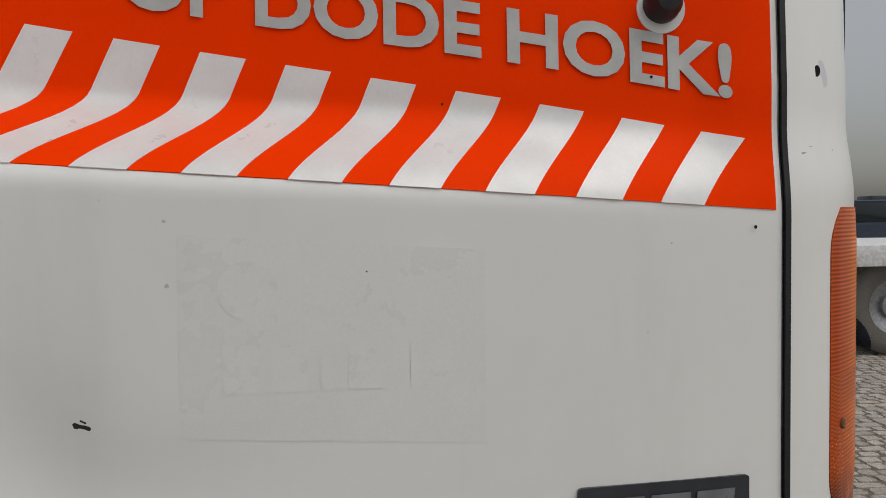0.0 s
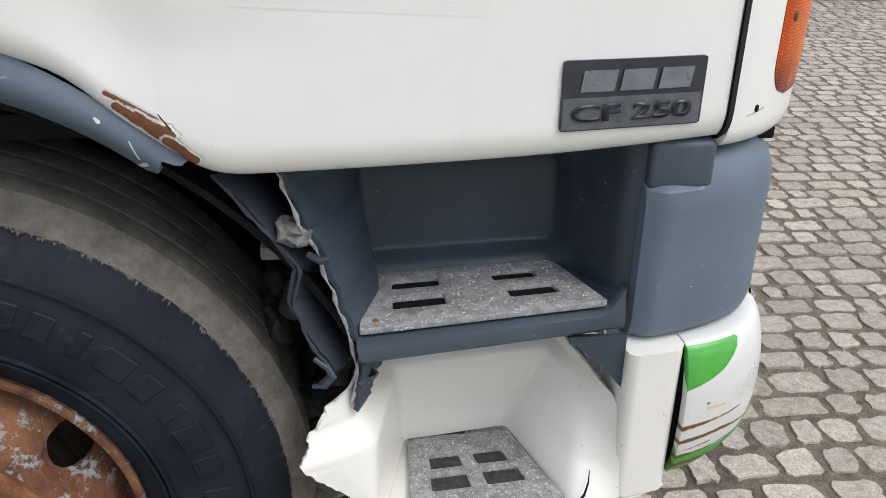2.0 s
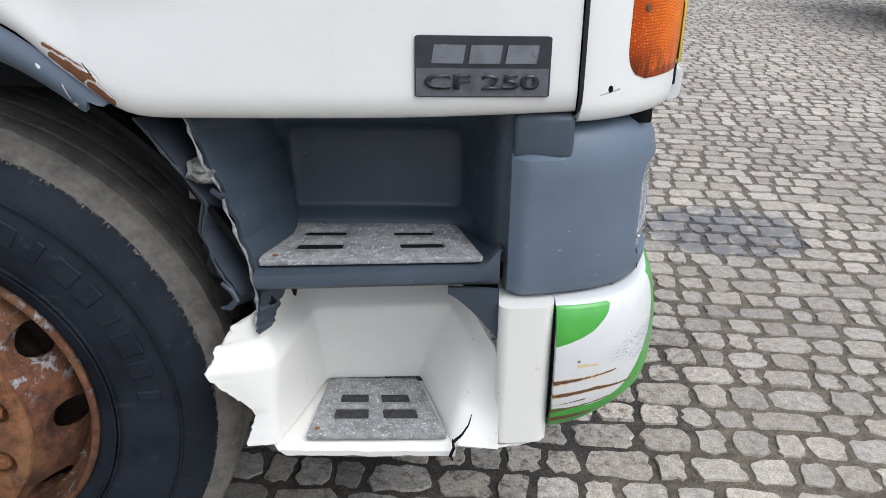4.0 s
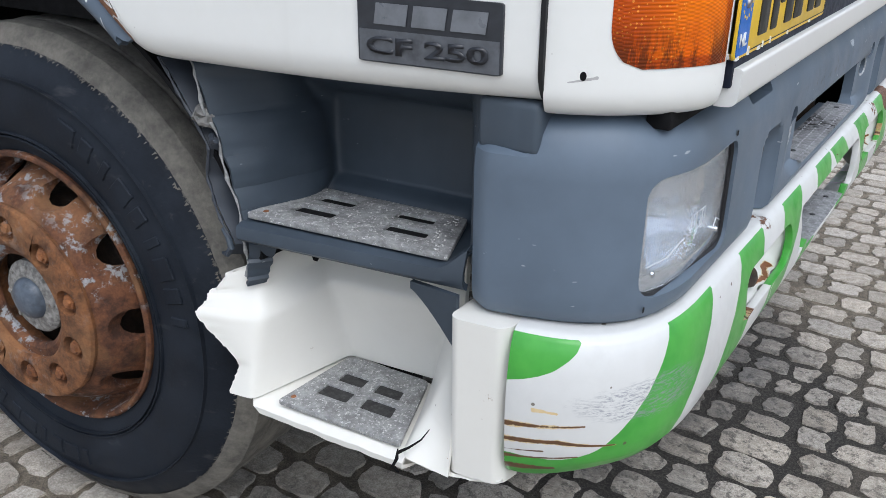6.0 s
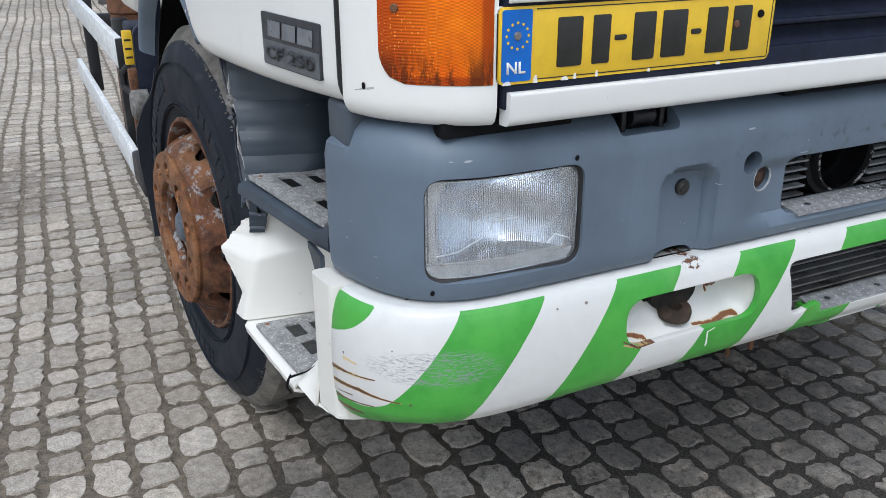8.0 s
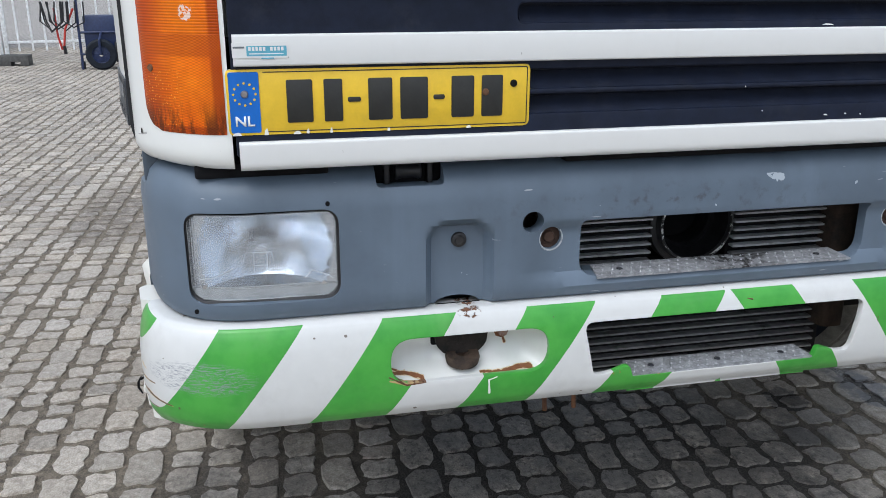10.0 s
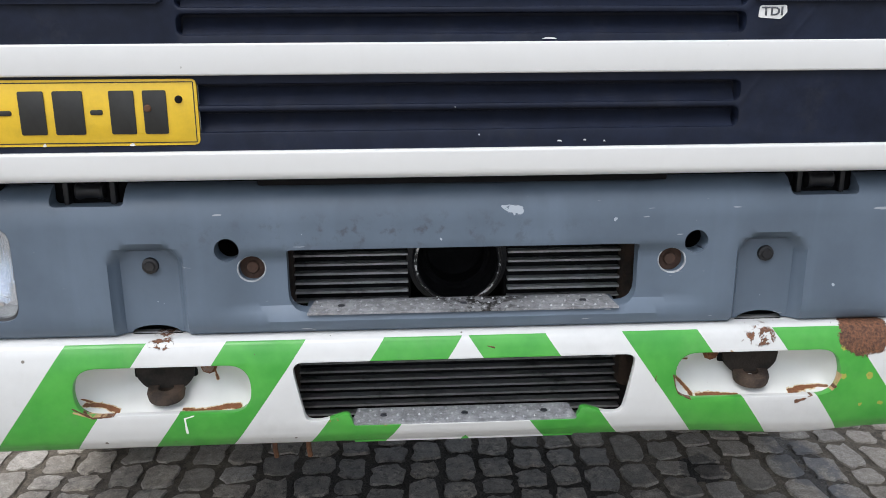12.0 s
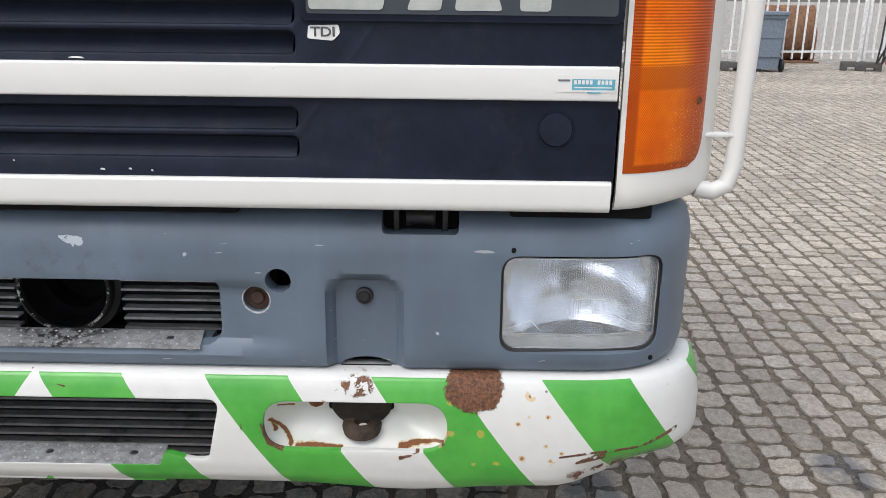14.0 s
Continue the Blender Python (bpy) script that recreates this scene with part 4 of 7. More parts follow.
# the cab above the view: beltline, window band, roof and back wall
part("cab_floor", box(-1.9, -0.20, -1.10, 1.10, 1.105, 1.14, 0.005), PITCH, truck)
part("cab_roof", panel(lambda u, v: (0.0 - u * 1.9, (v - 0.5) * 2.06, 2.78 + 0.05 * math.sin(math.pi * v) - 0.10 * (1 - min(1, u * 5)) ** 2), 12, 12, 0.04), WHITE, truck)
part("cab_back_wall", box(-1.94, -1.90, -1.12, 1.12, 0.95, 2.78, 0.01), WHITE, truck)
WINDOW = plain("dark_window_glass", (0.02, 0.025, 0.03), 0.06, var=0.1, bump=0.0)
for sgn in (-1, 1):
    y0 = sgn * 1.035
    part("side_window", panel(lambda u, v: (-0.25 - u * 1.0, sgn * (1.11 - 0.07 * v), 1.86 + v * 0.74) if sgn < 0 else (-1.25 + u * 1.0, sgn * (1.11 - 0.07 * v), 1.86 + v * 0.74), 4, 4, 0.006), WINDOW, truck)
    part("window_pillar", box(-0.25, -0.12, y0 - 0.07, y0 + 0.07, 1.85, 2.76, 0.02), WHITE, truck)
    part("window_pillar", box(-1.92, -1.25, y0 - 0.06, y0 + 0.06, 1.85, 2.76, 0.02), WHITE, truck)
part("windscreen", panel(lambda u, v: (-0.02 - 0.16 * v, (u - 0.5) * 2.0, 1.86 + v * 0.86), 8, 4, 0.008), WINDOW, truck)

# ---------------- grille ----------------
grille = part("grille", box(-0.03, 0.020, -0.955, 0.955, 1.10, 1.86, 0.004), NAVY, truck, "dark navy plastic grille with long slots")
slots = []
for z0, z1 in ((1.157, 1.191), (1.201, 1.235), (1.314, 1.347), (1.357, 1.391), (1.400, 1.434), (1.443, 1.477), (1.486, 1.520), (1.529, 1.563)):
    slots.append(prism(rrect(-0.468, 0.468, z0, z1, 0.012, 4), "x", -0.010, 0.05))
cut(grille, slots, 0.004)
for z in (1.191, 1.235, 1.347, 1.391, 1.434, 1.477):
    part("louvre", panel(lambda u, v: (-0.008 + 0.022 * (1 - v) ** 1.5, -0.462 + 0.924 * u, z - 0.036 + 0.030 * v), 1, 6, 0.004), NAVY, grille)
part("white_strip", prism(round_poly([(0.0, 1.075), (0.030, 1.076), (0.032, 1.126), (0.0, 1.126)], [0.002, 0.016, 0.006, 0.002], 5), "y", -0.950, 0.950), STRIP, truck, "white painted metal strip across the grille", smooth=50)
part("white_strip", prism(round_poly([(0.0, 1.250), (0.030, 1.250), (0.031, 1.301), (0.0, 1.301)], [0.002, 0.004, 0.004, 0.002], 3), "y", -0.950, 0.950), STRIP, truck, "white painted metal strip across the grille", smooth=50)
for y0, y1 in ((0.478, 0.953), (-0.953, -0.487)):
    fr = part("name_plate", prism(rrect(y0, y1, 1.363, 1.50, 0.008), "x", 0.018, 0.028, 0.003), NAVY, truck, "raised navy plate with silver characters")
    part("plate_field", prism(rrect(y0 + 0.010, y1 - 0.010, 1.373, 1.49, 0.006), "x", 0.020, 0.0295), GREY_DARK, fr)
SILVER_PRINT = plain("silver_grille_characters", (0.46, 0.48, 0.46), 0.35, 0.2, var=0.1)
for a, b, c, d in ((0.492, 0.60, 0.492, 0.62), (0.635, 0.685, 0.675, 0.70), (0.705, 0.775, 0.72, 0.74), (0.80, 0.845, 0.80, 0.845)):
    part("silver_character", prism(round_poly([(a, 1.379), (b, 1.379), (d, 1.48), (c, 1.48)], 0.006, 3), "x", 0.029, 0.031), SILVER_PRINT, truck, "plain silver raised shape")
for a, b, c, d in ((-0.925, -0.885, -0.885, -0.845), (-0.845, -0.775, -0.83, -0.76), (-0.755, -0.70, -0.755, -0.70), (-0.69, -0.655, -0.69, -0.655)):
    part("silver_character", prism(round_poly([(a, 1.379), (b, 1.379), (d, 1.48), (c, 1.48)], 0.010, 3), "x", 0.029, 0.031), SILVER_PRINT, truck, "plain silver raised shape")
part("round_cap", bend(lathe([(0.0, 0.003), (0.024, 0.003), (0.026, 0.0), (0.0265, -0.004), (0.029, -0.004), (0.029, 0.0005)], 32), lambda x, y, z: Vector((0.0205 - y, 0.862 + x, 1.205 + z))), NAVY, truck)


def flat_text(body, y0, z0, h, material, parent, name, x=0.03, width=None, bold=0.0, depth=0.0008, lab=""):
    """Writing on the truck's front, read from ahead of it."""
    return part(name, bend(lettering(body, h, bold, depth, width), lambda a, b, c: (x + c, y0 + a, z0 + b)), material, parent, lab, 0)


for y, z, w in ((0.125, 1.305, 0.026), (-0.30, 1.118, 0.004), (0.155, 1.135, 0.009), (0.20, 1.136, 0.006), (0.235, 1.134, 0.004), (0.02, 1.147, 0.003), (-0.02, 1.194, 0.002)):
    part("paint_nick", prism(round_poly([(y, z), (y + w, z - 0.001), (y + w * 0.8, z + 0.0018), (y + w * 0.3, z + 0.0024)], 0.001, 2), "x", 0.019, 0.0206), FILM_WHITE, grille)
# small stickers on the grille's upper strip and the scraped label above it
for y0 in (-0.951, 0.858):
    st = part("dealer_sticker", prism(rrect(y0, y0 + 0.088, 1.264, 1.289, 0.002), "x", 0.029, 0.0314), STRIP, truck, "small white and pale blue dealer sticker")
    part("blue_field", prism(rrect(y0 + 0.023, y0 + 0.087, 1.267, 1.283, 0.001), "x", 0.031, 0.0317), TEAL, st)
    for k in range(10):
        if k != 5:
            part("text_bar", prism(rrect(y0 + 0.0260 + k * 0.0058, y0 + 0.0300 + k * 0.0058, 1.2755, 1.2815, 0.0005), "x", 0.031, 0.0320), STRIP, st)
    part("text_bar", prism(rrect(y0 + 0.027, y0 + 0.082, 1.2700, 1.2715, 0.0005), "x", 0.031, 0.0320), STRIP, st)
    part("text_bar", prism(rrect(y0 + 0.046, y0 + 0.066, 1.2625, 1.2645, 0.0005), "x", 0.031, 0.0320), TEAL, st)
    part("text_bar", prism(rrect(y0 + 0.002, y0 + 0.020, 1.2795, 1.2825, 0.001), "x", 0.031, 0.0320), BADGE_TEXT, st)
st = part("scraped_label", prism(round_poly([(0.487, 1.337), (0.525, 1.334), (0.536, 1.345), (0.534, 1.357), (0.489, 1.356)], 0.003, 2), "x", 0.018, 0.0215), FILM_WHITE, truck, "scraped white label on the grille")
flat_text("TDI", 0.492, 1.340, 0.014, BADGE_GREY, st, "letters", 0.0216, 0.036, 0.02)

# ---------------- number plate ----------------
plate = part("number_plate", prism(rrect(-0.965, -0.444, 1.137, 1.245, 0.009), "x", 0.026, 0.034, 0.002), YELLOW, truck, "yellow number plate with a blue band, dented along its edge")
part("blue_band", prism(rrect(-0.961, -0.912, 1.141, 1.241, 0.004), "x", 0.033, 0.0352), BLUE, plate)
part("border", prism(rrect(-0.965, -0.444, 1.137, 1.245, 0.009), "x", 0.020, 0.0305), FILM_WHITE, plate)
flat_text("NL", -0.953, 1.152, 0.017, FILM_WHITE, plate, "country_letters", 0.0353, 0.031, 0.02)
for k in range(12):
    a = k * math.pi / 6
    part("star", prism([(-0.936 + 0.018 * math.cos(a) + 0.0022 * math.cos(b), 1.205 + 0.018 * math.sin(a) + 0.0022 * math.sin(b)) for b in (0.3, 1.55, 2.8, 4.1, 5.3)], "x", 0.0345, 0.0357), YELLOW, plate)
plate.location = (-0.0125, 0, 0)
for y0, y1, z0, z1 in ((-0.905, -0.450, 1.2395, 1.2410), (-0.905, -0.450, 1.1410, 1.1425), (-0.4500, -0.4485, 1.142, 1.240)):
    part("border_line", box(0.033, 0.0346, y0, y1, z0, z1), INK, plate)
# the registration is left as plain bars of its size
for a, b in ((-0.868, -0.825), (-0.806, -0.775), (-0.766, -0.744), (-0.731, -0.690), (-0.676, -0.628), (-0.618, -0.598), (-0.586, -0.546), (-0.532, -0.494)):
    short = b - a < 0.025
    z0, z1 = (1.188, 1.196) if short else (1.156, 1.227)
    part("black_bar", prism(rrect(a, b, z0, z1, 0.003), "x", 0.033, 0.0358, 0.0008), INK, plate)
for a, b, w, h in ((-0.908, 1.1365, 0.008, 0.012), (-0.860, 1.1362, 0.014, 0.006), (-0.838, 1.1368, 0.006, 0.009), (-0.798, 1.1366, 0.005, 0.010), (-0.960, 1.1366, 0.016, 0.006), (-0.560, 1.1364, 0.010, 0.005), (-0.700, 1.1364, 0.006, 0.006)):
    part("bare_chip", prism(round_poly([(a, b), (a + w, b), (a + w * 0.7, b + h), (a + w * 0.2, b + h * 0.7)], 0.0015, 2), "x", 0.033, 0.0356), FILM_WHITE, plate)
for y, z in ((-0.936, 1.205), (-0.525, 1.198), (-0.474, 1.212)):
    part("screw", bend(lathe([(0.0, 0.003), (0.005, 0.0025), (0.0065, 0.0), (0.0065, -0.004)], 12), lambda x, yy, zz: (0.0355 - yy, y + x, z + zz)), STEEL if y < -0.6 else RUST_DARK if y < -0.5 else PITCH, plate)

PALE_EDGE = plain("chafed_pale_plastic", (0.36, 0.38, 0.40), 0.6, var=0.3, scale=120)
# ---------------- upper bumper, blue-grey plastic ----------------
def sweep(corner, straight, section, n, warp=lambda p: p):
    """A closed section of (inset, z) pairs carried along a bumper's outline, with closed ends."""
    bm = bmesh.new()
    rings = []
    for i in range(n + 1):
        s = i / n
        x, y = around(corner, straight, s)
        x1, y1 = around(corner, straight, max(0, s - 0.004))
        x2, y2 = around(corner, straight, min(1, s + 0.004))
        nr = Vector((y2 - y1, -(x2 - x1))).normalized()
        rings.append([bm.verts.new(warp(Vector((x - nr.x * d, y - nr.y * d, z)))) for d, z in section])
    m = len(section)
    for p, q in zip(rings, rings[1:]):
        for k in range(m):
            bm.faces.new((p[k], p[(k + 1) % m], q[(k + 1) % m], q[k]))
    bm.faces.new(rings[0]), bm.faces.new(rings[-1][::-1])
    return bm


GREY_SECTION = [(0.046, 1.060), (0.030, 1.055), (0.013, 1.040), (0.004, 1.022)] + [(0.0, 1.0 - 0.0095 * k) for k in range(19)] + [(0.001, 0.812), (0.005, 0.797), (0.014, 0.788), (0.030, 0.785), (0.040, 0.795), (0.040, 0.85), (0.040, 0.92), (0.040, 1.0), (0.046, 1.045)]


def scoop(y, z):
    """The hollow on each side of the cooler's opening."""
    return 0.016 * smooth(0.470, 0.335, abs(y)) * smooth(0.820, 0.838, z) * smooth(0.948, 0.926, z)


def press(p):
    """Hollows pressed into the front; the end turned in beside the step; the top drawn up to the cab's corner."""
    if p.x > -0.036 and abs(p.y) < 0.7:
        out = math.hypot(max(0.0, abs(abs(p.y) - 0.562) - 0.024), max(0.0, p.z - 0.916))
        well = 0.026 * smooth(0.043, 0.027, out)
        p.x -= max(scoop(p.y, p.z), well) * (1 + p.x / 0.040)
    if p.z > 1.02:
        k = smooth(-0.174, -0.162, p.x)
        p.z = (1.02 + (p.z - 1.02) * 0.35) * (1 - k) + (p.z + 0.013 * smooth(-0.03, -0.09, p.x) * smooth(1.02, 1.05, p.z)) * k
    if p.y < 0:
        p.y += 0.8 * max(0.0, -0.226 - p.x)
    return p


def bumper_face(corner, straight, profile):
    def face(u, v):
        s = 1 - u
        x, y = around(corner, straight, s)
        x1, y1 = around(corner, straight, max(0, s - 0.004))
        x2, y2 = around(corner, straight, min(1, s + 0.004))
        n = Vector((y2 - y1, -(x2 - x1))).normalized()
        inset, z = profile(v)
        return x - n.x * inset, y - n.y * inset, z
    return face


upper = part("upper_bumper", sweep(GREY_CORNER, 0.70, GREY_SECTION, 360, press), GREY_FRONT, truck, "scuffed blue-grey plastic upper bumper")
cutters = [prism(round_poly([(-0.318, 0.8275), (0.318, 0.8275), (0.318, 0.945), (-0.318, 0.945)], [0.034, 0.034, 0.010, 0.010], 5), "x", -0.2, 0.1)]
for s in (-1, 1):
    cutters.append(prism(rrect(min(s * 0.787, s * 1.058), max(s * 0.787, s * 1.058), 0.824, 0.996, 0.032, 7), "x", -0.25, 0.1))
    cutters.append(prism(round_poly([(s * 0.591, 1.028), (s * 0.717, 1.028), (s * 0.717, 1.2), (s * 0.591, 1.2)][::s], 0.010, 3), "x", -0.2, 0.1))
    cutters.append(prism([(s * 0.562 + 0.044 * math.cos(a * math.pi / 12), 0.786 + 0.017 * math.sin(a * math.pi / 12)) for a in range(24)], "x", -0.2, 0.1))
    cutters.append(prism([(s * 0.420 + 0.0215 * math.cos(a * math.pi / 12), 0.947 + 0.0215 * math.sin(a * math.pi / 12)) for a in range(24)], "x", -0.2, 0.1))
    cutters.append(prism([(s * 0.380 + 0.024 * math.cos(a * math.pi / 12), 0.910 + 0.024 * math.sin(a * math.pi / 12)) for a in range(24)], "x", -0.027, 0.1))
cut(upper, cutters, 0.004)
for s in (-1, 1):
    part("rusty_bolt", bend(lathe([(0.0, 0.006), (0.010, 0.006), (0.012, 0.003), (0.012, 0.001), (0.023, 0.0), (0.0235, -0.004)], 20), lambda x, y, z: (-0.0265 - y, s * 0.380 + x, 0.910 + z)), RUST_BROWN, upper)
    part("hole_edge", bend(lathe([(0.0225, -0.002), (0.0235, 0.0006), (0.0250, 0.0008), (0.0258, -0.001)], 28), lambda x, y, z: (-scoop(s * 0.380 + x, 0.910) - y, s * 0.380 + x, 0.910 + z)), PALE_EDGE, upper)
    part("recess_bolt", bend(lathe([(0.0, 0.010), (0.008, 0.010), (0.010, 0.007), (0.014, 0.006), (0.015, 0.0)], 16), lambda x, y, z: (-0.0255 - y, s * 0.560 + x, 0.916 + z)), BLACK, upper)
    part("towing_notch", box(-0.034, -0.027, s * 0.56 - 0.045, s * 0.56 + 0.045, 0.770, 0.786, 0.002), PITCH, upper)
    part("latch_box", box(-0.10, -0.050, s * 0.654 - 0.075, s * 0.654 + 0.075, 1.00, 1.078, 0.004), PITCH, upper)
    part("latch_roller", bend(lathe([(0.0, 0.024), (0.014, 0.024), (0.016, 0.020), (0.013, 0.010), (0.013, -0.010), (0.016, -0.020), (0.014, -0.024), (0.0, -0.024)], 16), lambda x, y, z: (-0.040 + x, s * 0.654 + y, 1.050 + z)), BLACK, upper)
    for d in (-0.040, 0.040):
        part("latch_lug", box(-0.052, -0.030, s * 0.654 + d - 0.005, s * 0.654 + d + 0.005, 1.022, 1.076, 0.003), BLACK, upper)
    for y, z in ((0.806, 1.006), (1.048, 0.809)):
        part("screw_hole", bend(lathe([(0.0, 0.0008), (0.0048, 0.0006)], 14), lambda a, b, c: (front_x(y) - b + 0.0004, s * y + a * 0.85, z + c)), PITCH, upper)
    # small block and return behind the corner on the step side
    if s < 0:
        part("corner_block", box(-0.250, -0.158, -1.131, -1.02, 1.020, 1.090, 0.010, 4), MID_GREY, truck)

# treads let into the bumper's two sills, with pips
def tread_strip(y0, y1, z, x0, x1, tilt):
    st = part("tread_strip", prism([(y0, x0), (y1, x0), (y1 - 0.010, x1), (y0 + 0.010, x1)], "z", 0, 0.004), TREADPLATE, truck, "grey aluminium tread strip with pips")
    st.data.transform(Matrix(((0, 1, 0, 0), (1, 0, 0, 0), (tilt * 0, tilt, 1, z - tilt * x0), (0, 0, 0, 1))))
    bm = bmesh.new()
    n = int((y1 - y0) / 0.0205)
    for i in range(n):
        for j in range(3):
            y = y0 + 0.014 + i * 0.0205 + (0.010 if j % 2 else 0)
            x = x0 + (x1 - x0) * (0.16 + j * 0.33)
            if y < y1 - 0.012:
                top = bm.verts.new((x, y, z + 0.0068 + tilt * (x - x0)))
                ring = [bm.verts.new((x + 0.0026 * math.cos(k * math.pi / 3), y + 0.0026 * math.sin(k * math.pi / 3), z + 0.004 + tilt * (x - x0))) for k in range(6)]
                for k in range(6):
                    bm.faces.new((ring[k], ring[(k + 1) % 6], top))
    tagged(part("tread_pattern", bm, PIP, st), kind="stuff")
    for y in (y0 + 0.06, 0.0, y1 - 0.06):
        part("rivet", bend(lathe([(0.0, 0.002), (0.006, 0.0015), (0.007, 0.0)], 12), lambda a, b, c: (x0 + (x1 - x0) * 0.5 + a, y + c, z + 0.0045 + tilt * (x1 - x0) * 0.5 - b)), BADGE_DARK, st)
    return st


# black strips stand in for the shade in the gap above the bumper
for s in (-1, 1):
    part("gap_shade_strip", box(-0.060, -0.026, min(s * 0.80, s * 1.03), max(s * 0.80, s * 1.03), 1.054, 1.080, 0.004), PITCH, truck)
part("gap_shade_strip", box(-0.045, -0.006, -0.36, 0.36, 1.060, 1.080, 0.004), PITCH, truck)
# black blocks added to keep daylight out of the corner gaps
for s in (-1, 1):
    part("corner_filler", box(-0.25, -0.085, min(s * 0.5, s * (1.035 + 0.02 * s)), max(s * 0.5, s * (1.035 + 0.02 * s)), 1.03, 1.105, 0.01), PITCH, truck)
part("upper_sill", box(-0.085, -0.008, -0.290, 0.288, 0.795, 0.8235, 0.002), GREY_FRONT, truck)
tread_strip(-0.285, 0.283, 0.8240, 0.002, -0.062, -0.06)

# ---------------- cooler, pipe and dark works behind the openings ----------------
cooler = part("cooler", box(-0.205, -0.165, -0.36, 0.36, 0.52, 0.79, 0.004), PITCH, truck, "near-black cooler with thin fins")
for y0, y1 in ((-0.36, -0.095), (0.090, 0.36)):
    part("cooler_half", box(-0.205, -0.165, y0, y1, 0.79, 1.02, 0.004), PITCH, cooler)
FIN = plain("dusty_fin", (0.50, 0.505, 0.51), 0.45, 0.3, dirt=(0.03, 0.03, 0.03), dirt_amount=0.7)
# a darker copy of the fins for the dim lower opening
FIN_DIM = plain("dim_fin", (0.24, 0.24, 0.242), 0.5, 0.2, dirt=(0.01, 0.01, 0.01), dirt_amount=0.9)
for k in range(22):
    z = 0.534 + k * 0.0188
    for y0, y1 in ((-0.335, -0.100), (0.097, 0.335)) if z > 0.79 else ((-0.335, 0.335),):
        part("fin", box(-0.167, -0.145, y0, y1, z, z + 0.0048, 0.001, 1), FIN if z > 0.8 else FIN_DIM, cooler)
for y in (-0.352, 0.352):
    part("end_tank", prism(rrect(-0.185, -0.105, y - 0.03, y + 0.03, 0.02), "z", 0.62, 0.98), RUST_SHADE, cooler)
PIPE_X, PIPE_Y, PIPE_Z = -0.131, -0.003, 0.880
rim_nodes = Nodes("chipped_rim")
CHIPPED = rim_nodes.done(rim_nodes.mix(rim_nodes.ramp(rim_nodes.noise(34, 5, 0.75), 0.50, 0.53), (0.02, 0.02, 0.02), (0.72, 0.72, 0.70)), 0.55)
pipe = part("intake_pipe", bend(lathe([(0.079, -0.050), (0.079, -0.004), (0.081, 0.0), (0.086, 0.0), (0.088, -0.004), (0.089, -0.018), (0.099, -0.022), (0.101, -0.048)], 56), lambda x, y, z: (PIPE_X - y, PIPE_Y + x, PIPE_Z + z)), BLACK, truck, "round black intake mouth with a chipped rim")
part("pipe_bore", bend(lathe([(0.0, -0.110), (0.058, -0.110), (0.061, -0.062), (0.066, -0.056), (0.072, -0.058), (0.077, -0.050), (0.079, -0.01)], 40), lambda x, y, z: (PIPE_X - y, PIPE_Y + x, PIPE_Z + z)), PITCH, pipe)
part("pipe_rim", bend(lathe([(0.0795, -0.004), (0.0808, 0.0018), (0.0832, 0.0022), (0.0848, 0.0006)], 56), lambda x, y, z: (PIPE_X - y, PIPE_Y + x, PIPE_Z + z)), CHIPPED, pipe)
# plain unseen boxes added to keep the openings dark behind
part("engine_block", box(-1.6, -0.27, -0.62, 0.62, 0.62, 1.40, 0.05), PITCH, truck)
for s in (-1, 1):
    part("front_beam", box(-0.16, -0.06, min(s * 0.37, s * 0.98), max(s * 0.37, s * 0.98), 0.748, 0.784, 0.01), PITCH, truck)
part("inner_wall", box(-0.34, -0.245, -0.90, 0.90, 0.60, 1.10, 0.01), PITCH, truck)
for s in (-1, 1):
    part("chassis_rail", box(-5.6, -0.3, s * 0.42 - 0.05, s * 0.42 + 0.05, 0.62, 0.86, 0.01), BLACK, truck)
part("axle_beam", box(-1.34, -1.20, -0.95, 0.95, 0.42, 0.54, 0.02), RUST_DARK, truck)

# ---------------- lower bumper, white with green tape ----------------
def low_profile(v):
    pts = [(0.070, 0.784), (0.030, 0.786), (0.012, 0.785), (0.001, 0.778), (-0.006, 0.765), (-0.013, 0.74), (-0.018, 0.70), (-0.019, 0.660), (-0.017, 0.622), (-0.011, 0.597), (0.002, 0.578), (0.022, 0.567), (0.050, 0.563)]
    k = v * (len(pts) - 1)
    i = min(int(k), len(pts) - 2)
    f = k - i
    return tuple(a * (1 - f) + b * f for a, b in zip(pts[i], pts[i + 1]))


MUD_IRON = rust("dark_oily_iron", (0.006, 0.0055, 0.005), (0.034, 0.026, 0.021), mid=(0.042, 0.030, 0.022))
WORN_IRON = rust("worn_brown_iron", (0.018, 0.013, 0.010), (0.090, 0.058, 0.040), mid=(0.10, 0.070, 0.050))
low_base = bumper_face(LOW_CORNER, 0.74, low_profile)


def low_face(u, v):
    x, y, z = low_base(u, v)
    # the bumper hangs a little lower at its ends; the left end's foot is crushed
    z -= 0.008 * smooth(0.0, -0.16, x) * smooth(0.72, 0.6, z) + 0.022 * smooth(-0.03, -0.17, x) * smooth(0.66, 0.575, z)
    crush = smooth(0.88, 1.05, y) * smooth(0.66, 0.59, z)
    z -= 0.012 * math.exp(-((y - 0.63) / 0.13) ** 2) * smooth(0.62, 0.57, z)
    return x - 0.03 * crush, y, z + crush * (0.030 + 0.012 * noise.noise((y * 30, z * 30, 1.0)))


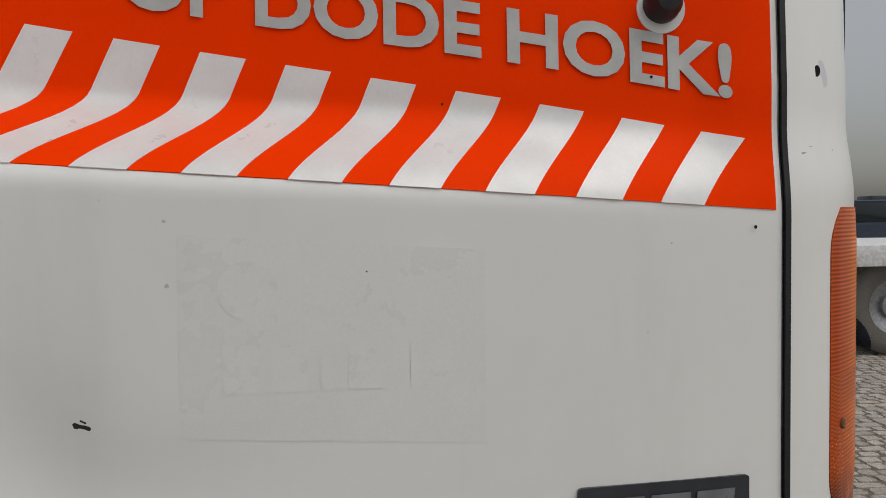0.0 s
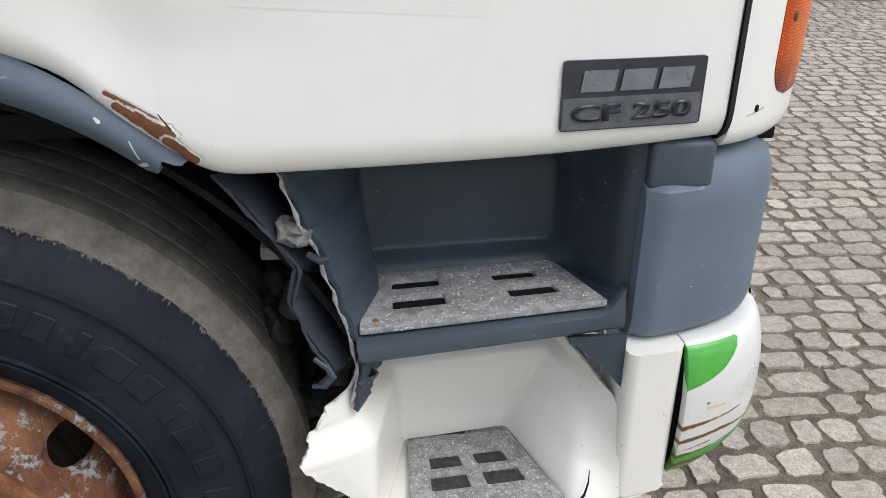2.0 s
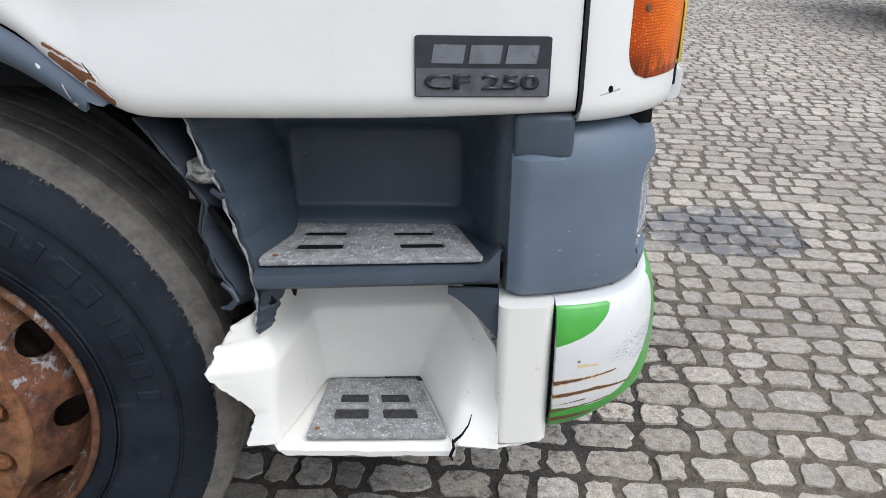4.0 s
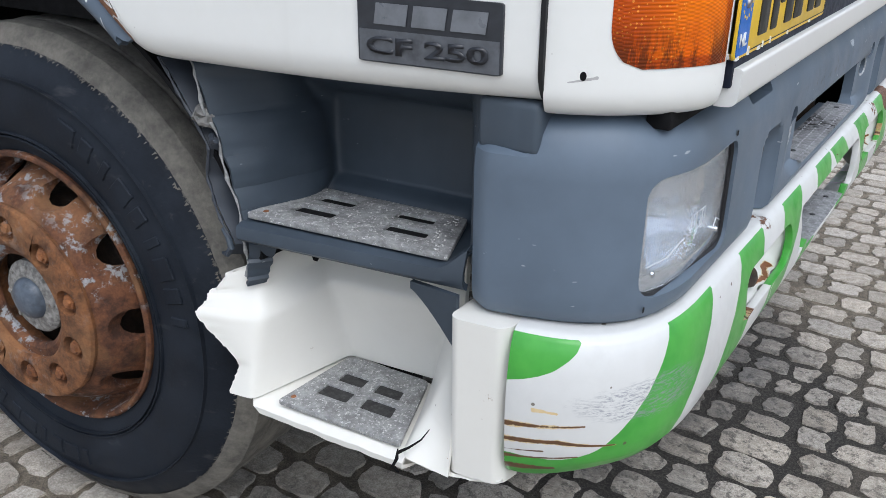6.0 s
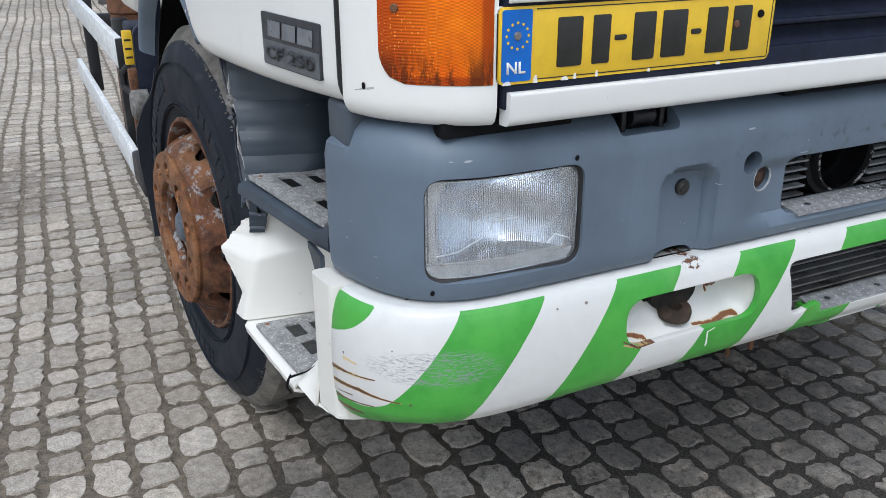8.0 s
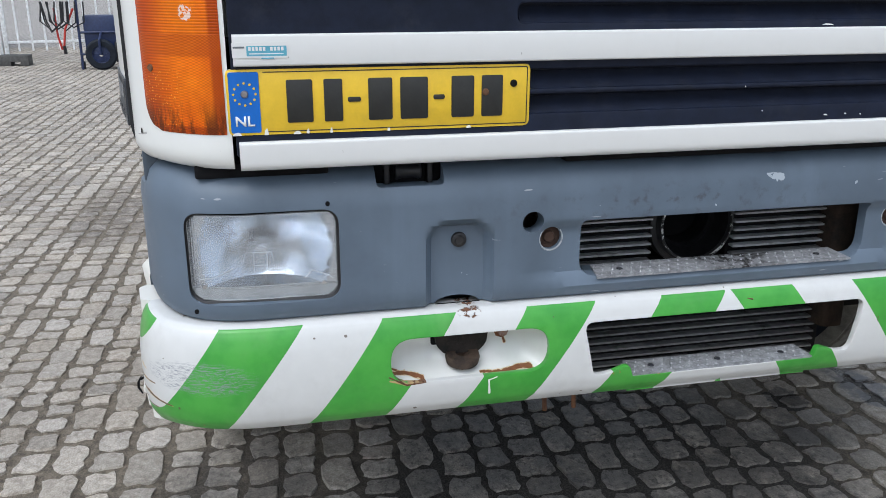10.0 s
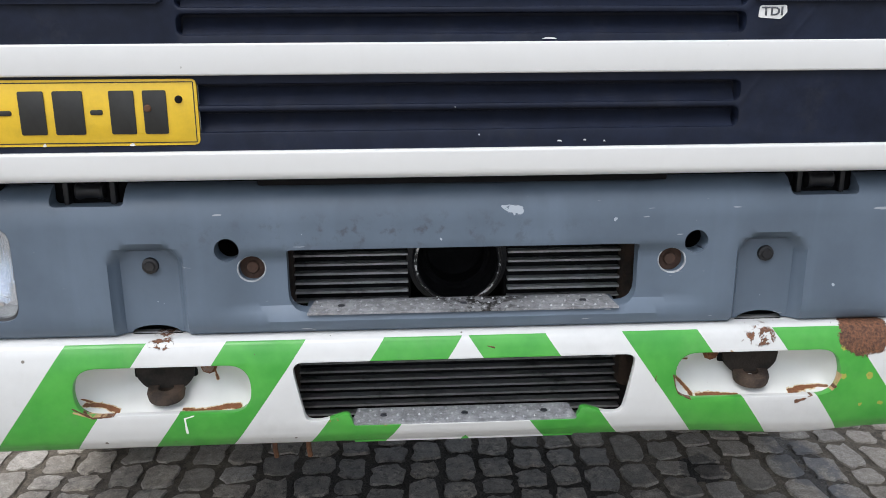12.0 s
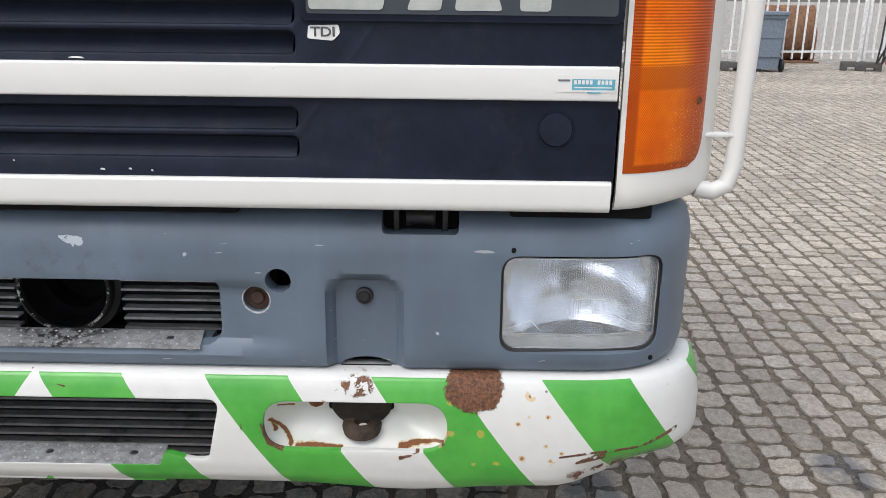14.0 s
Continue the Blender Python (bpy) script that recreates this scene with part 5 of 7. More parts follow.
lower = part("lower_bumper", panel(low_face, 130, 40, 0.014), HAZARD, truck, "white bumper with slanting green tape, scraped and rusting")
HALF = [(0.206, 0.616), (0.214, 0.640), (0.224, 0.641), (0.262, 0.628), (0.292, 0.628), (0.316, 0.742)]
cutters = [prism(round_poly(HALF + [(-y, z) for y, z in HALF[::-1]], [0.004, 0.008, 0.008, 0.010, 0.032, 0.022, 0.022, 0.032, 0.010, 0.008, 0.008, 0.004], 5), "x", -0.2, 0.2)]
for s in (-1, 1):
    cutters.append(prism(rrect(s * 0.545 - 0.157, s * 0.545 + 0.157, 0.651, 0.741, 0.0449, 8), "x", -0.2, 0.2))
cut(lower, cutters, 0.006)
part("lower_sill", box(-0.033, 0.008, -0.208, 0.206, 0.572, 0.6135, 0.003), HAZARD, truck)
tread_strip(-0.212, 0.210, 0.6155, 0.026, -0.032, -0.05)
for s in (-1, 1):
    def tray(u, v):
        y = s * 0.545 + (u - 0.5) * 0.33
        edge = 1 - (2 * u - 1) ** 6
        return 0.014 - 0.055 * edge * math.sin(math.pi * v) ** 0.6 + 0.012 * edge * noise.noise((y * 22, v * 2.2, 5.0)) * (1 - v), y, 0.643 + v * 0.106
    pan = part("towing_pocket", panel(tray, 24, 14, 0.006), POCKET, truck, "white painted towing pocket with rust at its edge")
    eye = part("towing_eye", prism(round_poly([(s * 0.552 - 0.056, 0.745), (s * 0.552 + 0.056, 0.745), (s * 0.552 + 0.050, 0.698), (s * 0.552 + 0.034, 0.680), (s * 0.552 - 0.036, 0.680), (s * 0.552 - 0.052, 0.700)], 0.008, 3), "x", -0.06, -0.024), MUD_IRON, truck, "dark iron towing eye")
    bm = bmesh.new()
    rings = []
    for k in range(24):
        a = 2 * math.pi * k / 24
        rings.append([bm.verts.new((-0.018 + r * math.cos(a), s * 0.552 + 1.2 * r * math.sin(a), z - 0.25 * r * math.cos(a))) for r, z in ((0.012, 0.684), (0.027, 0.684), (0.029, 0.676), (0.027, 0.665), (0.013, 0.665))])
    for k in range(24):
        p, q = rings[k], rings[(k + 1) % 24]
        for j in range(5):
            bm.faces.new((p[j], p[(j + 1) % 5], q[(j + 1) % 5], q[j]))
    part("eye_ring", bm, WORN_IRON, eye)
    part("pocket_hole", box(-0.045, -0.034, s * 0.552 - 0.060, s * 0.552 + 0.055, 0.696, 0.748, 0.004), PITCH, truck)
    part("pocket_bolt", bend(lathe([(0.0, 0.012), (0.008, 0.012), (0.010, 0.010), (0.011, 0.0), (0.016, -0.001)], 8), lambda x, y, z: (-0.022 - y, s * 0.472 + x, 0.722 + z)), RUST, truck)
for y in (-0.365, -0.300):
    part("hanging_rod", tube([(-0.05, y, 0.60), (-0.05, y, 0.535), (-0.052, y + 0.002, 0.515)], 0.005, 8), RUST_DARK, truck, "thin rusty rod under the bumper")

# ---------------- headlamps ----------------
LAMP_FOOT = plain("dull_grey_lamp_foot", (0.30, 0.30, 0.30), 0.5)
CLEAR_LINE = plain("moulded_glass_line", (0.50, 0.52, 0.55), 0.2, bump=0.02)
for s in (-1, 1):
    a0, a1 = 0.7925, 1.0535

    def lens_face(u, v, out=-0.004):
        y = a0 + (a1 - a0) * (u if s > 0 else 1 - u)
        z = 0.8295 + 0.161 * v
        bow = 0.007 * (1 - (2 * u - 1) ** 4) * (1 - (2 * v - 1) ** 4)
        return front_x(y) + out + bow - 0.008, s * y, z
    lamp = part("headlamp", panel(lens_face, 30, 16, 0.004), GLASS, truck, "rectangular headlamp with clear fluted glass")
    lamp.visible_shadow = False

    def bowl(u, v):
        y = a0 + (a1 - a0) * (u if s > 0 else 1 - u)
        z = 0.852 + 0.132 * v
        deep = -0.112 + ((y - 0.925) ** 2 + (z - 0.915) ** 2) / 0.172
        return min(deep, front_x(y) - 0.021), s * y, z
    part("reflector", panel(bowl, 40, 24, 0.003), CHROME, lamp)
    # flat shelves close the bowl above and below
    for z, d in ((0.984, 0.001), (0.851, -0.001)):
        part("reflector_shelf", panel(lambda u, v: (-0.115 + v * (0.115 - 0.021 + front_x(a0 + (a1 - a0) * (u if d * s > 0 else 1 - u))), s * (a0 + (a1 - a0) * (u if d * s > 0 else 1 - u)), z), 16, 2, 0.002), CHROME, lamp)
    part("bulb_shield", bend(lathe([(0.0, 0.022), (0.012, 0.02), (0.015, 0.012), (0.015, -0.020)], 20), lambda x, y, z: (-0.072 - y, s * 0.925 + x, 0.912 + z)), CHROME, lamp)
    part("lamp_foot", panel(lambda u, v: (front_x(a0 + (a1 - a0) * (u if s > 0 else 1 - u)) - 0.019 - 0.004 * v, s * (a0 + (a1 - a0) * (u if s > 0 else 1 - u)), 0.829 + 0.023 * v), 24, 2, 0.003), LAMP_FOOT, lamp)
    bm = bmesh.new()
    loop = rrect(0.7870, 1.0580, 0.8242, 0.9958, 0.032, 8)
    inner = rrect(0.7915, 1.0540, 0.8285, 0.9918, 0.029, 8)
    v0 = [bm.verts.new((front_x(y) - 0.006, s * y, z)) for y, z in loop]
    v1 = [bm.verts.new((front_x(y) - 0.0085, s * y, z)) for y, z in inner]
    v2 = [bm.verts.new((front_x(y) - 0.035, s * y, z)) for y, z in inner]
    v3 = [bm.verts.new((front_x(y) - 0.035, s * y, z)) for y, z in loop]
    n = len(loop)
    for p, q in ((v0, v1), (v1, v2), (v2, v3), (v3, v0)):
        for k in range(n):
            bm.faces.new((p[k], p[(k + 1) % n], q[(k + 1) % n], q[k]))
    part("bezel", bm, BLACK, lamp)
    def on_glass(y, z):
        u = (y - a0) / (a1 - a0)
        v = (z - 0.8295) / 0.161
        return Vector((front_x(y) - 0.0118 + 0.007 * (1 - (2 * u - 1) ** 4) * (1 - (2 * v - 1) ** 4), s * y, z))
    for pts in ([(0.905, 0.906), (0.909, 0.922), (0.955, 0.922), (0.959, 0.906)], [(0.917, 0.922), (0.917, 0.898), (0.940, 0.898), (0.940, 0.922)], [(0.806, 0.868), (0.838, 0.882), (0.852, 0.868)], [(1.040, 0.868), (1.010, 0.876), (0.975, 0.895)]):
        part("mould_line", tube([on_glass(y, z) + Vector((0.0015, 0, 0)) for y, z in pts], 0.0008, 6), CLEAR_LINE, lamp)
    for y in (0.818, 1.030):
        part("glass_lug", bend(lathe([(0.0, 0.003), (0.004, 0.0028), (0.005, 0.0)], 12), lambda a, b, c: on_glass(y, 0.856) + Vector((-b, a, c))), CHROME, lamp)
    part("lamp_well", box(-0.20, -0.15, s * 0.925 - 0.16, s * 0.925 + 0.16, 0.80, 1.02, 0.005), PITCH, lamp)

# ---------------- step niche on the right-hand side ----------------
def along(pts, u):
    """A point at share u of a polyline's length."""
    pts = [Vector(p) for p in pts]
    lens = [(b - a).length for a, b in zip(pts, pts[1:])]
    d = u * sum(lens)
    for a, b, ln in zip(pts, pts[1:], lens):
        if d <= ln:
            return a + (b - a) * (d / ln if ln else 0)
        d -= ln
    return pts[-1]


def between(table, z):
    """Straight steps through (z, value) pairs."""
    return float(np.interp(z, [a for a, b in table], [b for a, b in table]))


UPPER_EDGE = [(0.74, -0.655), (0.80, -0.648), (0.86, -0.660), (0.96, -0.690), (1.01, -0.711), (1.10, -0.742)]


def upper_niche(u, v):
    z = 0.838 + v * 0.262
    left = between(UPPER_EDGE, z) + rag(v, 0.005, 2.0, 14)
    flare = 0.020 * (1 - v)
    # the back leans out towards the door's foot
    back = flare + 0.075 * smooth(0.55, 1.0, v) ** 1.5
    path = round_poly([(left, -1.180), (left + 0.045 - 0.3 * (left + 0.66), -1.04 - back * 0.7), (-0.640 + 0.3 * (left + 0.66), -0.975 - back), (-0.345, -0.955 - back), (-0.305, -0.985 - back * 0.8), (-0.264, -1.104), (-0.226, -1.112)], [0.0, 0.04, 0.06, 0.055, 0.05, 0.014, 0.0], 6)
    p = along(path, u)
    # the back wall is pressed in as a soft rounded field
    dx, dz = abs(p.x + 0.482) - 0.130, abs(z - 0.944) - 0.050
    d = math.hypot(max(dx, 0), max(dz, 0)) + min(0, max(dx, dz))
    p.y += 0.024 * smooth(0.050, 0.024, d)
    swell = 0.010 * smooth(0.15, 0.05, v) * math.sin(math.pi * u)
    return p.x, p.y - swell, z


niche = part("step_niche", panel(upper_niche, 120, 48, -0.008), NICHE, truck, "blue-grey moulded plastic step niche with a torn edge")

def step_floor(u, v):
    """The step's floor, its rounded lip and the skirt under it."""
    prof = round_poly([(0.0, 0.846), (0.220, 0.842), (0.226, 0.816), (0.200, 0.804)], [0, 0.007, 0.010, 0], 5)
    d, z = along(prof, v)
    x0 = between(UPPER_EDGE, z) + 0.006 + rag(v, 0.004, 5, 9)
    x = x0 + u * (-0.262 - x0)
    slope = 0.045 * (1 - u)
    # the floor rounds up into the wall beside it
    rise = 0.034 * smooth(0.88, 1.03, u) ** 1.5 * smooth(0.97, 0.82, v)
    return x, -0.955 - d * 0.86 - slope * (d / 0.2) ** 2 + 0.6 * rise, z + rise


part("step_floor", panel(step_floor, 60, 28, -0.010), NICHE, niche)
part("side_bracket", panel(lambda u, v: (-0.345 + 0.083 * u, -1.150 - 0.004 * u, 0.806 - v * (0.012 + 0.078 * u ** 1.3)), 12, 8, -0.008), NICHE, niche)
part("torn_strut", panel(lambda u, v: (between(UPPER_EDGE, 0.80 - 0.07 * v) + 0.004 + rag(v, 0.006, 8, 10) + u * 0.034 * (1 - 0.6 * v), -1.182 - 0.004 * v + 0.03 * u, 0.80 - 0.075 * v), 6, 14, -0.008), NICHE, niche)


def step_plate(corners, z, slot_rows, name_label, thick=0.010):
    """A worn step plate with slots, let into a step's floor. corners: back left, back right, front right, front left, as (x, y)."""
    bl, br, fr, fl = [Vector(c) for c in corners]

    def put(a, b, zz):
        p = (bl * (1 - a) + br * a) * (1 - b) + (fl * (1 - a) + fr * a) * b
        return p.x, p.y, zz
    ring = round_poly([(0, 0), (1, 0), (1, 1), (0, 1)], [0.07, 0.07, 0.03, 0.03], 4)
    ob = part("step_plate", bend(prism(ring, "z", 0, thick, 0), lambda a, b, c: put(a, b, z + c)), STEP, truck, name_label)
    cs = []
    for a0, a1, b0, b1 in slot_rows:
        cs.append(bend(prism(round_poly([(a0, b0), (a1, b0), (a1, b1), (a0, b1)], 0.02, 3), "z", -0.02, 0.04), lambda a, b, c: put(a, b, z + c)))
    cut(ob, cs, 0.0015)
    part("slot_backing", bend(prism([(0.08, 0.06), (0.92, 0.06), (0.92, 0.94), (0.08, 0.94)], "z", 0.0, 0.004), lambda a, b, c: put(a, b, z + c)), PITCH if z > 0.7 else SLOT, ob)
    for a, b in ((0.06, 0.08), (0.94, 0.08), (0.94, 0.90), (0.06, 0.88)):
        part("rivet", bend(lathe([(0.0, 0.0015), (0.004, 0.001), (0.005, 0.0)], 10), lambda x, y, zz: Vector(put(a, b, z + thick)) + Vector((x, zz, -y))), RUST if (a + b) % 1 > 0.9 else STEP, ob)
    # raised anti-slip grains
    bm = bmesh.new()
    rnd = random.Random(5 + int(z * 100))
    for k in range(420):
        a, b = rnd.uniform(0.03, 0.97), rnd.uniform(0.03, 0.97)
        if any(a0 - 0.02 < a < a1 + 0.02 and b0 - 0.03 < b < b1 + 0.03 for a0, a1, b0, b1 in slot_rows):
            continue
        c = Vector(put(a, b, z + thick))
        r = rnd.uniform(0.0010, 0.0024)
        top = bm.verts.new(c + Vector((0, 0, r * 0.8)))
        q = [bm.verts.new(c + Vector((r * math.cos(t), r * math.sin(t), -0.0002))) for t in (0.2, 1.5, 2.9, 4.1, 5.3)]
        for i in range(5):
            bm.faces.new((q[i], q[(i + 1) % 5], top))
    tagged(part("grit", bm, GRIT, ob), kind="stuff")
    return ob


SLOT = plain("dirty_slot_floor", (0.035, 0.034, 0.033), 0.8, var=0.4, scale=90, dirt=(0.10, 0.095, 0.09), dirt_amount=0.8)
GRIT = plain("pale_worn_grit", (0.46, 0.46, 0.445), 0.7, var=0.4, scale=150)
step_plate([(-0.630, -1.018), (-0.342, -0.998), (-0.289, -1.136), (-0.646, -1.180)], 0.846, [(0.13, 0.36, 0.20, 0.36), (0.13, 0.36, 0.54, 0.72), (0.62, 0.84, 0.20, 0.36), (0.64, 0.86, 0.54, 0.72)], "worn grey slotted step plate, gritty and rust-stained")

# ---------------- lower white step, torn at its back edge ----------------
LOW_EDGE = [(0.500, -0.610), (0.517, -0.625), (0.545, -0.668), (0.604, -0.660), (0.632, -0.697), (0.664, -0.728), (0.706, -0.719), (0.735, -0.680), (0.757, -0.655), (0.80, -0.650)]


# the shell is drawn between six upright profiles, each from its foot over the ridge to the top edge
TORN_LINE = [(-0.668, -1.222, 0.530), (-0.655, -1.207, 0.585), (-0.727, -1.233, 0.671), (-0.718, -1.209, 0.699), (-0.675, -1.185, 0.745)]
FOLD_LINE = [(-0.632, -1.216, 0.530), (-0.634, -1.200, 0.585), (-0.632, -1.184, 0.666), (-0.650, -1.165, 0.712), (-0.655, -1.150, 0.765)]
BACK_NEAR = [(-0.580, -1.018, 0.540), (-0.584, -1.026, 0.590), (-0.594, -1.045, 0.695), (-0.618, -1.020, 0.728), (-0.628, -1.000, 0.785)]
BACK_FAR = [(-0.398, -0.996, 0.540), (-0.390, -1.000, 0.590), (-0.345, -1.025, 0.706), (-0.340, -0.995, 0.738), (-0.355, -0.965, 0.790)]
SWOOP = [(-0.328, -1.196, 0.526), (-0.316, -1.140, 0.580), (-0.300, -1.085, 0.672), (-0.302, -1.060, 0.700), (-0.318, -1.030, 0.738)]
POST_LINE = [(-0.252, -1.178, 0.512), (-0.252, -1.170, 0.570), (-0.254, -1.157, 0.655), (-0.256, -1.147, 0.676), (-0.262, -1.132, 0.684)]
SHELL = np.array([TORN_LINE, FOLD_LINE, BACK_NEAR, BACK_FAR, SWOOP, POST_LINE])
SHELL_U, SHELL_V = (0.0, 0.10, 0.36, 0.66, 0.86, 1.0), (0.0, 0.24, 0.60, 0.76, 1.0)


def share(breaks, t):
    """Which stretch t falls in, and how far along it."""
    for i in range(len(breaks) - 1):
        if t <= breaks[i + 1] or i == len(breaks) - 2:
            return i, (t - breaks[i]) / (breaks[i + 1] - breaks[i])


def shell_flat(u, v):
    (i, f), (j, g) = share(SHELL_U, min(1, max(0, u))), share(SHELL_V, min(1, max(0, v)))
    a = SHELL[i, j] * (1 - g) + SHELL[i, j + 1] * g
    b = SHELL[i + 1, j] * (1 - g) + SHELL[i + 1, j + 1] * g
    return a * (1 - f) + b * f


def white_niche(u, v):
    """The shell with its folds rounded off, and its torn edge uneven."""
    p = sum(shell_flat(u + du, v + dv) for du in (-0.014, 0.0, 0.014) for dv in (-0.012, 0.0, 0.012)) / 9
    tear = smooth(0.06, 0.0, u)
    return p[0] + tear * (rag(v, 0.009, 11.0, 11) - 0.010), p[1], p[2] + tear * rag(v, 0.005, 4.0, 9)


low = part("lower_step", panel(white_niche, 90, 56, -0.005), WHITE_LOW, truck, "cream-white lower step shell, broken along its back edge")


def low_floor(u, v):
    prof = round_poly([(0.0, 0.534), (0.175, 0.530), (0.188, 0.512), (0.150, 0.497), (0.06, 0.495)], [0, 0.012, 0.012, 0.01, 0], 4)
    d, z = along(prof, v)
    z -= 0.006 * noise.noise((u * 9, v * 2, 3.0)) * smooth(0.4, 0.8, v)
    x0 = between(LOW_EDGE, z) + 0.004 + rag(v, 0.006, 15, 8)
    x = x0 + u * (-0.326 - x0)
    return x, -1.010 - d * 1.06 - 0.018 * (1 - u) * (d / 0.18), z


part("step_tread_floor", panel(low_floor, 50, 26, -0.006), WHITE_LOW, low)
part("front_post", prism(round_poly([(-0.262, -1.060), (-0.262, -1.166), (-0.250, -1.176), (-0.182, -1.166), (-0.172, -1.150), (-0.172, -1.060)], [0.005, 0.030, 0.030, 0.010, 0.004, 0.004], 6), "z", 0.522, 0.784, 0.013), WHITE_LOW, low, "white post beside the bumper's end")
part("step_skirt", panel(lambda u, v: (-0.330 + 0.156 * u, -1.196 + 0.034 * u + 0.05 * v ** 1.5, 0.527 - 0.012 * math.sin(math.pi * u) - 0.016 * v + 0.004 * noise.noise((u * 9, v, 2.0))), 20, 6, -0.005), WHITE_LOW, low)
# black box added behind the gap, so that no ground shows through
part("gap_backing", box(-0.200, -0.150, -1.148, -1.05, 0.560, 0.772, 0.003), PITCH, truck)
part("crack", tube([(-0.331, -1.205, 0.548), (-0.328, -1.212, 0.535), (-0.334, -1.214, 0.520), (-0.330, -1.206, 0.505)], [0.001, 0.0030, 0.0028, 0.0015], 6), PITCH, low)
part("crack", tube([(-0.331, -1.206, 0.541), (-0.315, -1.196, 0.552), (-0.305, -1.180, 0.560), (-0.300, -1.165, 0.572)], [0.003, 0.002, 0.0014, 0.0006], 6), PITCH, low)
part("type_label", box(-0.530, -0.430, -0.999, -0.992, 0.776, 0.790, 0.001), plain("yellowed_label", (0.55, 0.52, 0.42), 0.5), truck)
for k in range(3):
    part("text_bar", box(-0.527, -0.433, -1.0003, -0.9985, 0.7785 + k * 0.004, 0.7798 + k * 0.004), BADGE_GREY, truck)
step_plate([(-0.572, -1.026), (-0.405, -1.016), (-0.340, -1.188), (-0.580, -1.208)], 0.5350, [(0.18, 0.44, 0.28, 0.44), (0.16, 0.44, 0.54, 0.72), (0.56, 0.82, 0.28, 0.44), (0.56, 0.84, 0.54, 0.72)], "worn grey slotted lower step plate", 0.008)

# ---------------- torn arch lining between wheel and step ----------------
TORN = [(0.765, -0.705), (0.79, -0.683), (0.82, -0.700), (0.845, -0.714), (0.90, -0.730), (0.953, -0.718), (0.984, -0.742), (1.03, -0.775), (1.085, -0.815)]


def torn_sheet(u, v):
    z = 0.768 + v * 0.315
    x = between(TORN, z) + rag(v, 0.004, 21, 12)
    return x + 0.034 * u + 0.006 * math.sin(9 * v) * (1 - u) + 0.008 * math.sin(math.pi * u), -1.178 + 0.085 * u, z - 0.012 * u


PALE_TEAR = plain("pale_torn_plastic", (0.30, 0.30, 0.295), 0.7, var=0.35, scale=80)
part("torn_edge", tube([(between(UPPER_EDGE, z) + rag((z - 0.838) / 0.262, 0.005, 2.0, 14) - 0.002, -1.182 + 0.004 * math.sin(z * 60), z) for z in [0.74 + k * 0.012 for k in range(30)]], [0.0024 + 0.0014 * math.sin(k * 1.9) for k in range(30)], 6), PALE_TEAR, niche, "pale torn plastic edge")
liner = part("torn_liner", panel(torn_sheet, 14, 40, 0.006), GREY_DARK, truck, "torn dark plastic wheel-arch lining hanging in shreds")
part("torn_lip", tube([(between(TORN, 0.768 + v * 0.315) + rag(v, 0.004, 21, 12), -1.180, 0.768 + v * 0.315) for v in [k / 30 for k in range(31)]], [0.0025 + 0.0012 * math.sin(k * 2.3) for k in range(31)], 6), GREY_DARK, liner)
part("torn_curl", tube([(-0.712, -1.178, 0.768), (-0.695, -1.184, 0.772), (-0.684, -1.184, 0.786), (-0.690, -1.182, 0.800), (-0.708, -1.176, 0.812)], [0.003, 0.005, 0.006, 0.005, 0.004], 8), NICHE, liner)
CLOD = plain("broken_bracket_grey", (0.17, 0.165, 0.155), 0.8, var=0.4, scale=60)
bm = bmesh.new()
bmesh.ops.create_icosphere(bm, subdivisions=3, radius=1)
part("broken_lug", bend(bm, lambda x, y, z: Vector((-0.722 + 0.026 * max(-0.8, min(0.85, x)), -1.165 + 0.028 * y, 0.998 + 0.020 * max(-0.6, min(0.75, z)) - 0.004 * x)) + 0.008 * noise.noise_vector((x * 2.6, y * 2.6, z * 2.6 + 7))), CLOD, truck, smooth=12)
part("clip", tube([(-0.706, -1.182, 0.972), (-0.690, -1.194, 0.968), (-0.680, -1.196, 0.972)], 0.005, 8), GREY_DARK, truck)
part("broken_stub", box(-0.775, -0.722, -1.10, -1.05, 0.925, 0.945, 0.003), CLOD, truck)
part("under_step_block", box(-0.70, -0.62, -1.06, -0.80, 0.56, 0.80, 0.01), PITCH, truck)
# mud-caked spring and axle parts seen past the tyre
MUD = plain("caked_black_mud", (0.03, 0.03, 0.029), 0.9, var=0.5, scale=40, bump=0.8)
rnd = random.Random(4)
for k in range(26):
    m = Matrix.Translation((-0.72 + rnd.uniform(-0.05, 0.06), -0.95 + rnd.uniform(-0.10, 0.10), rnd.uniform(0.50, 0.86))) @ Matrix.Rotation(rnd.uniform(0, 3), 4, "Y") @ Matrix.Diagonal((rnd.uniform(0.03, 0.06), 0.05, rnd.uniform(0.015, 0.035), 1))
    bm = bmesh.new()
    bmesh.ops.create_icosphere(bm, subdivisions=3, radius=1, matrix=m)
    bend(bm, lambda x, y, z: Vector((x, y, z)) + 0.014 * noise.noise_vector((x * 40, y * 40, z * 40)))
    part("mud_lump", bm, MUD, truck, smooth=180)


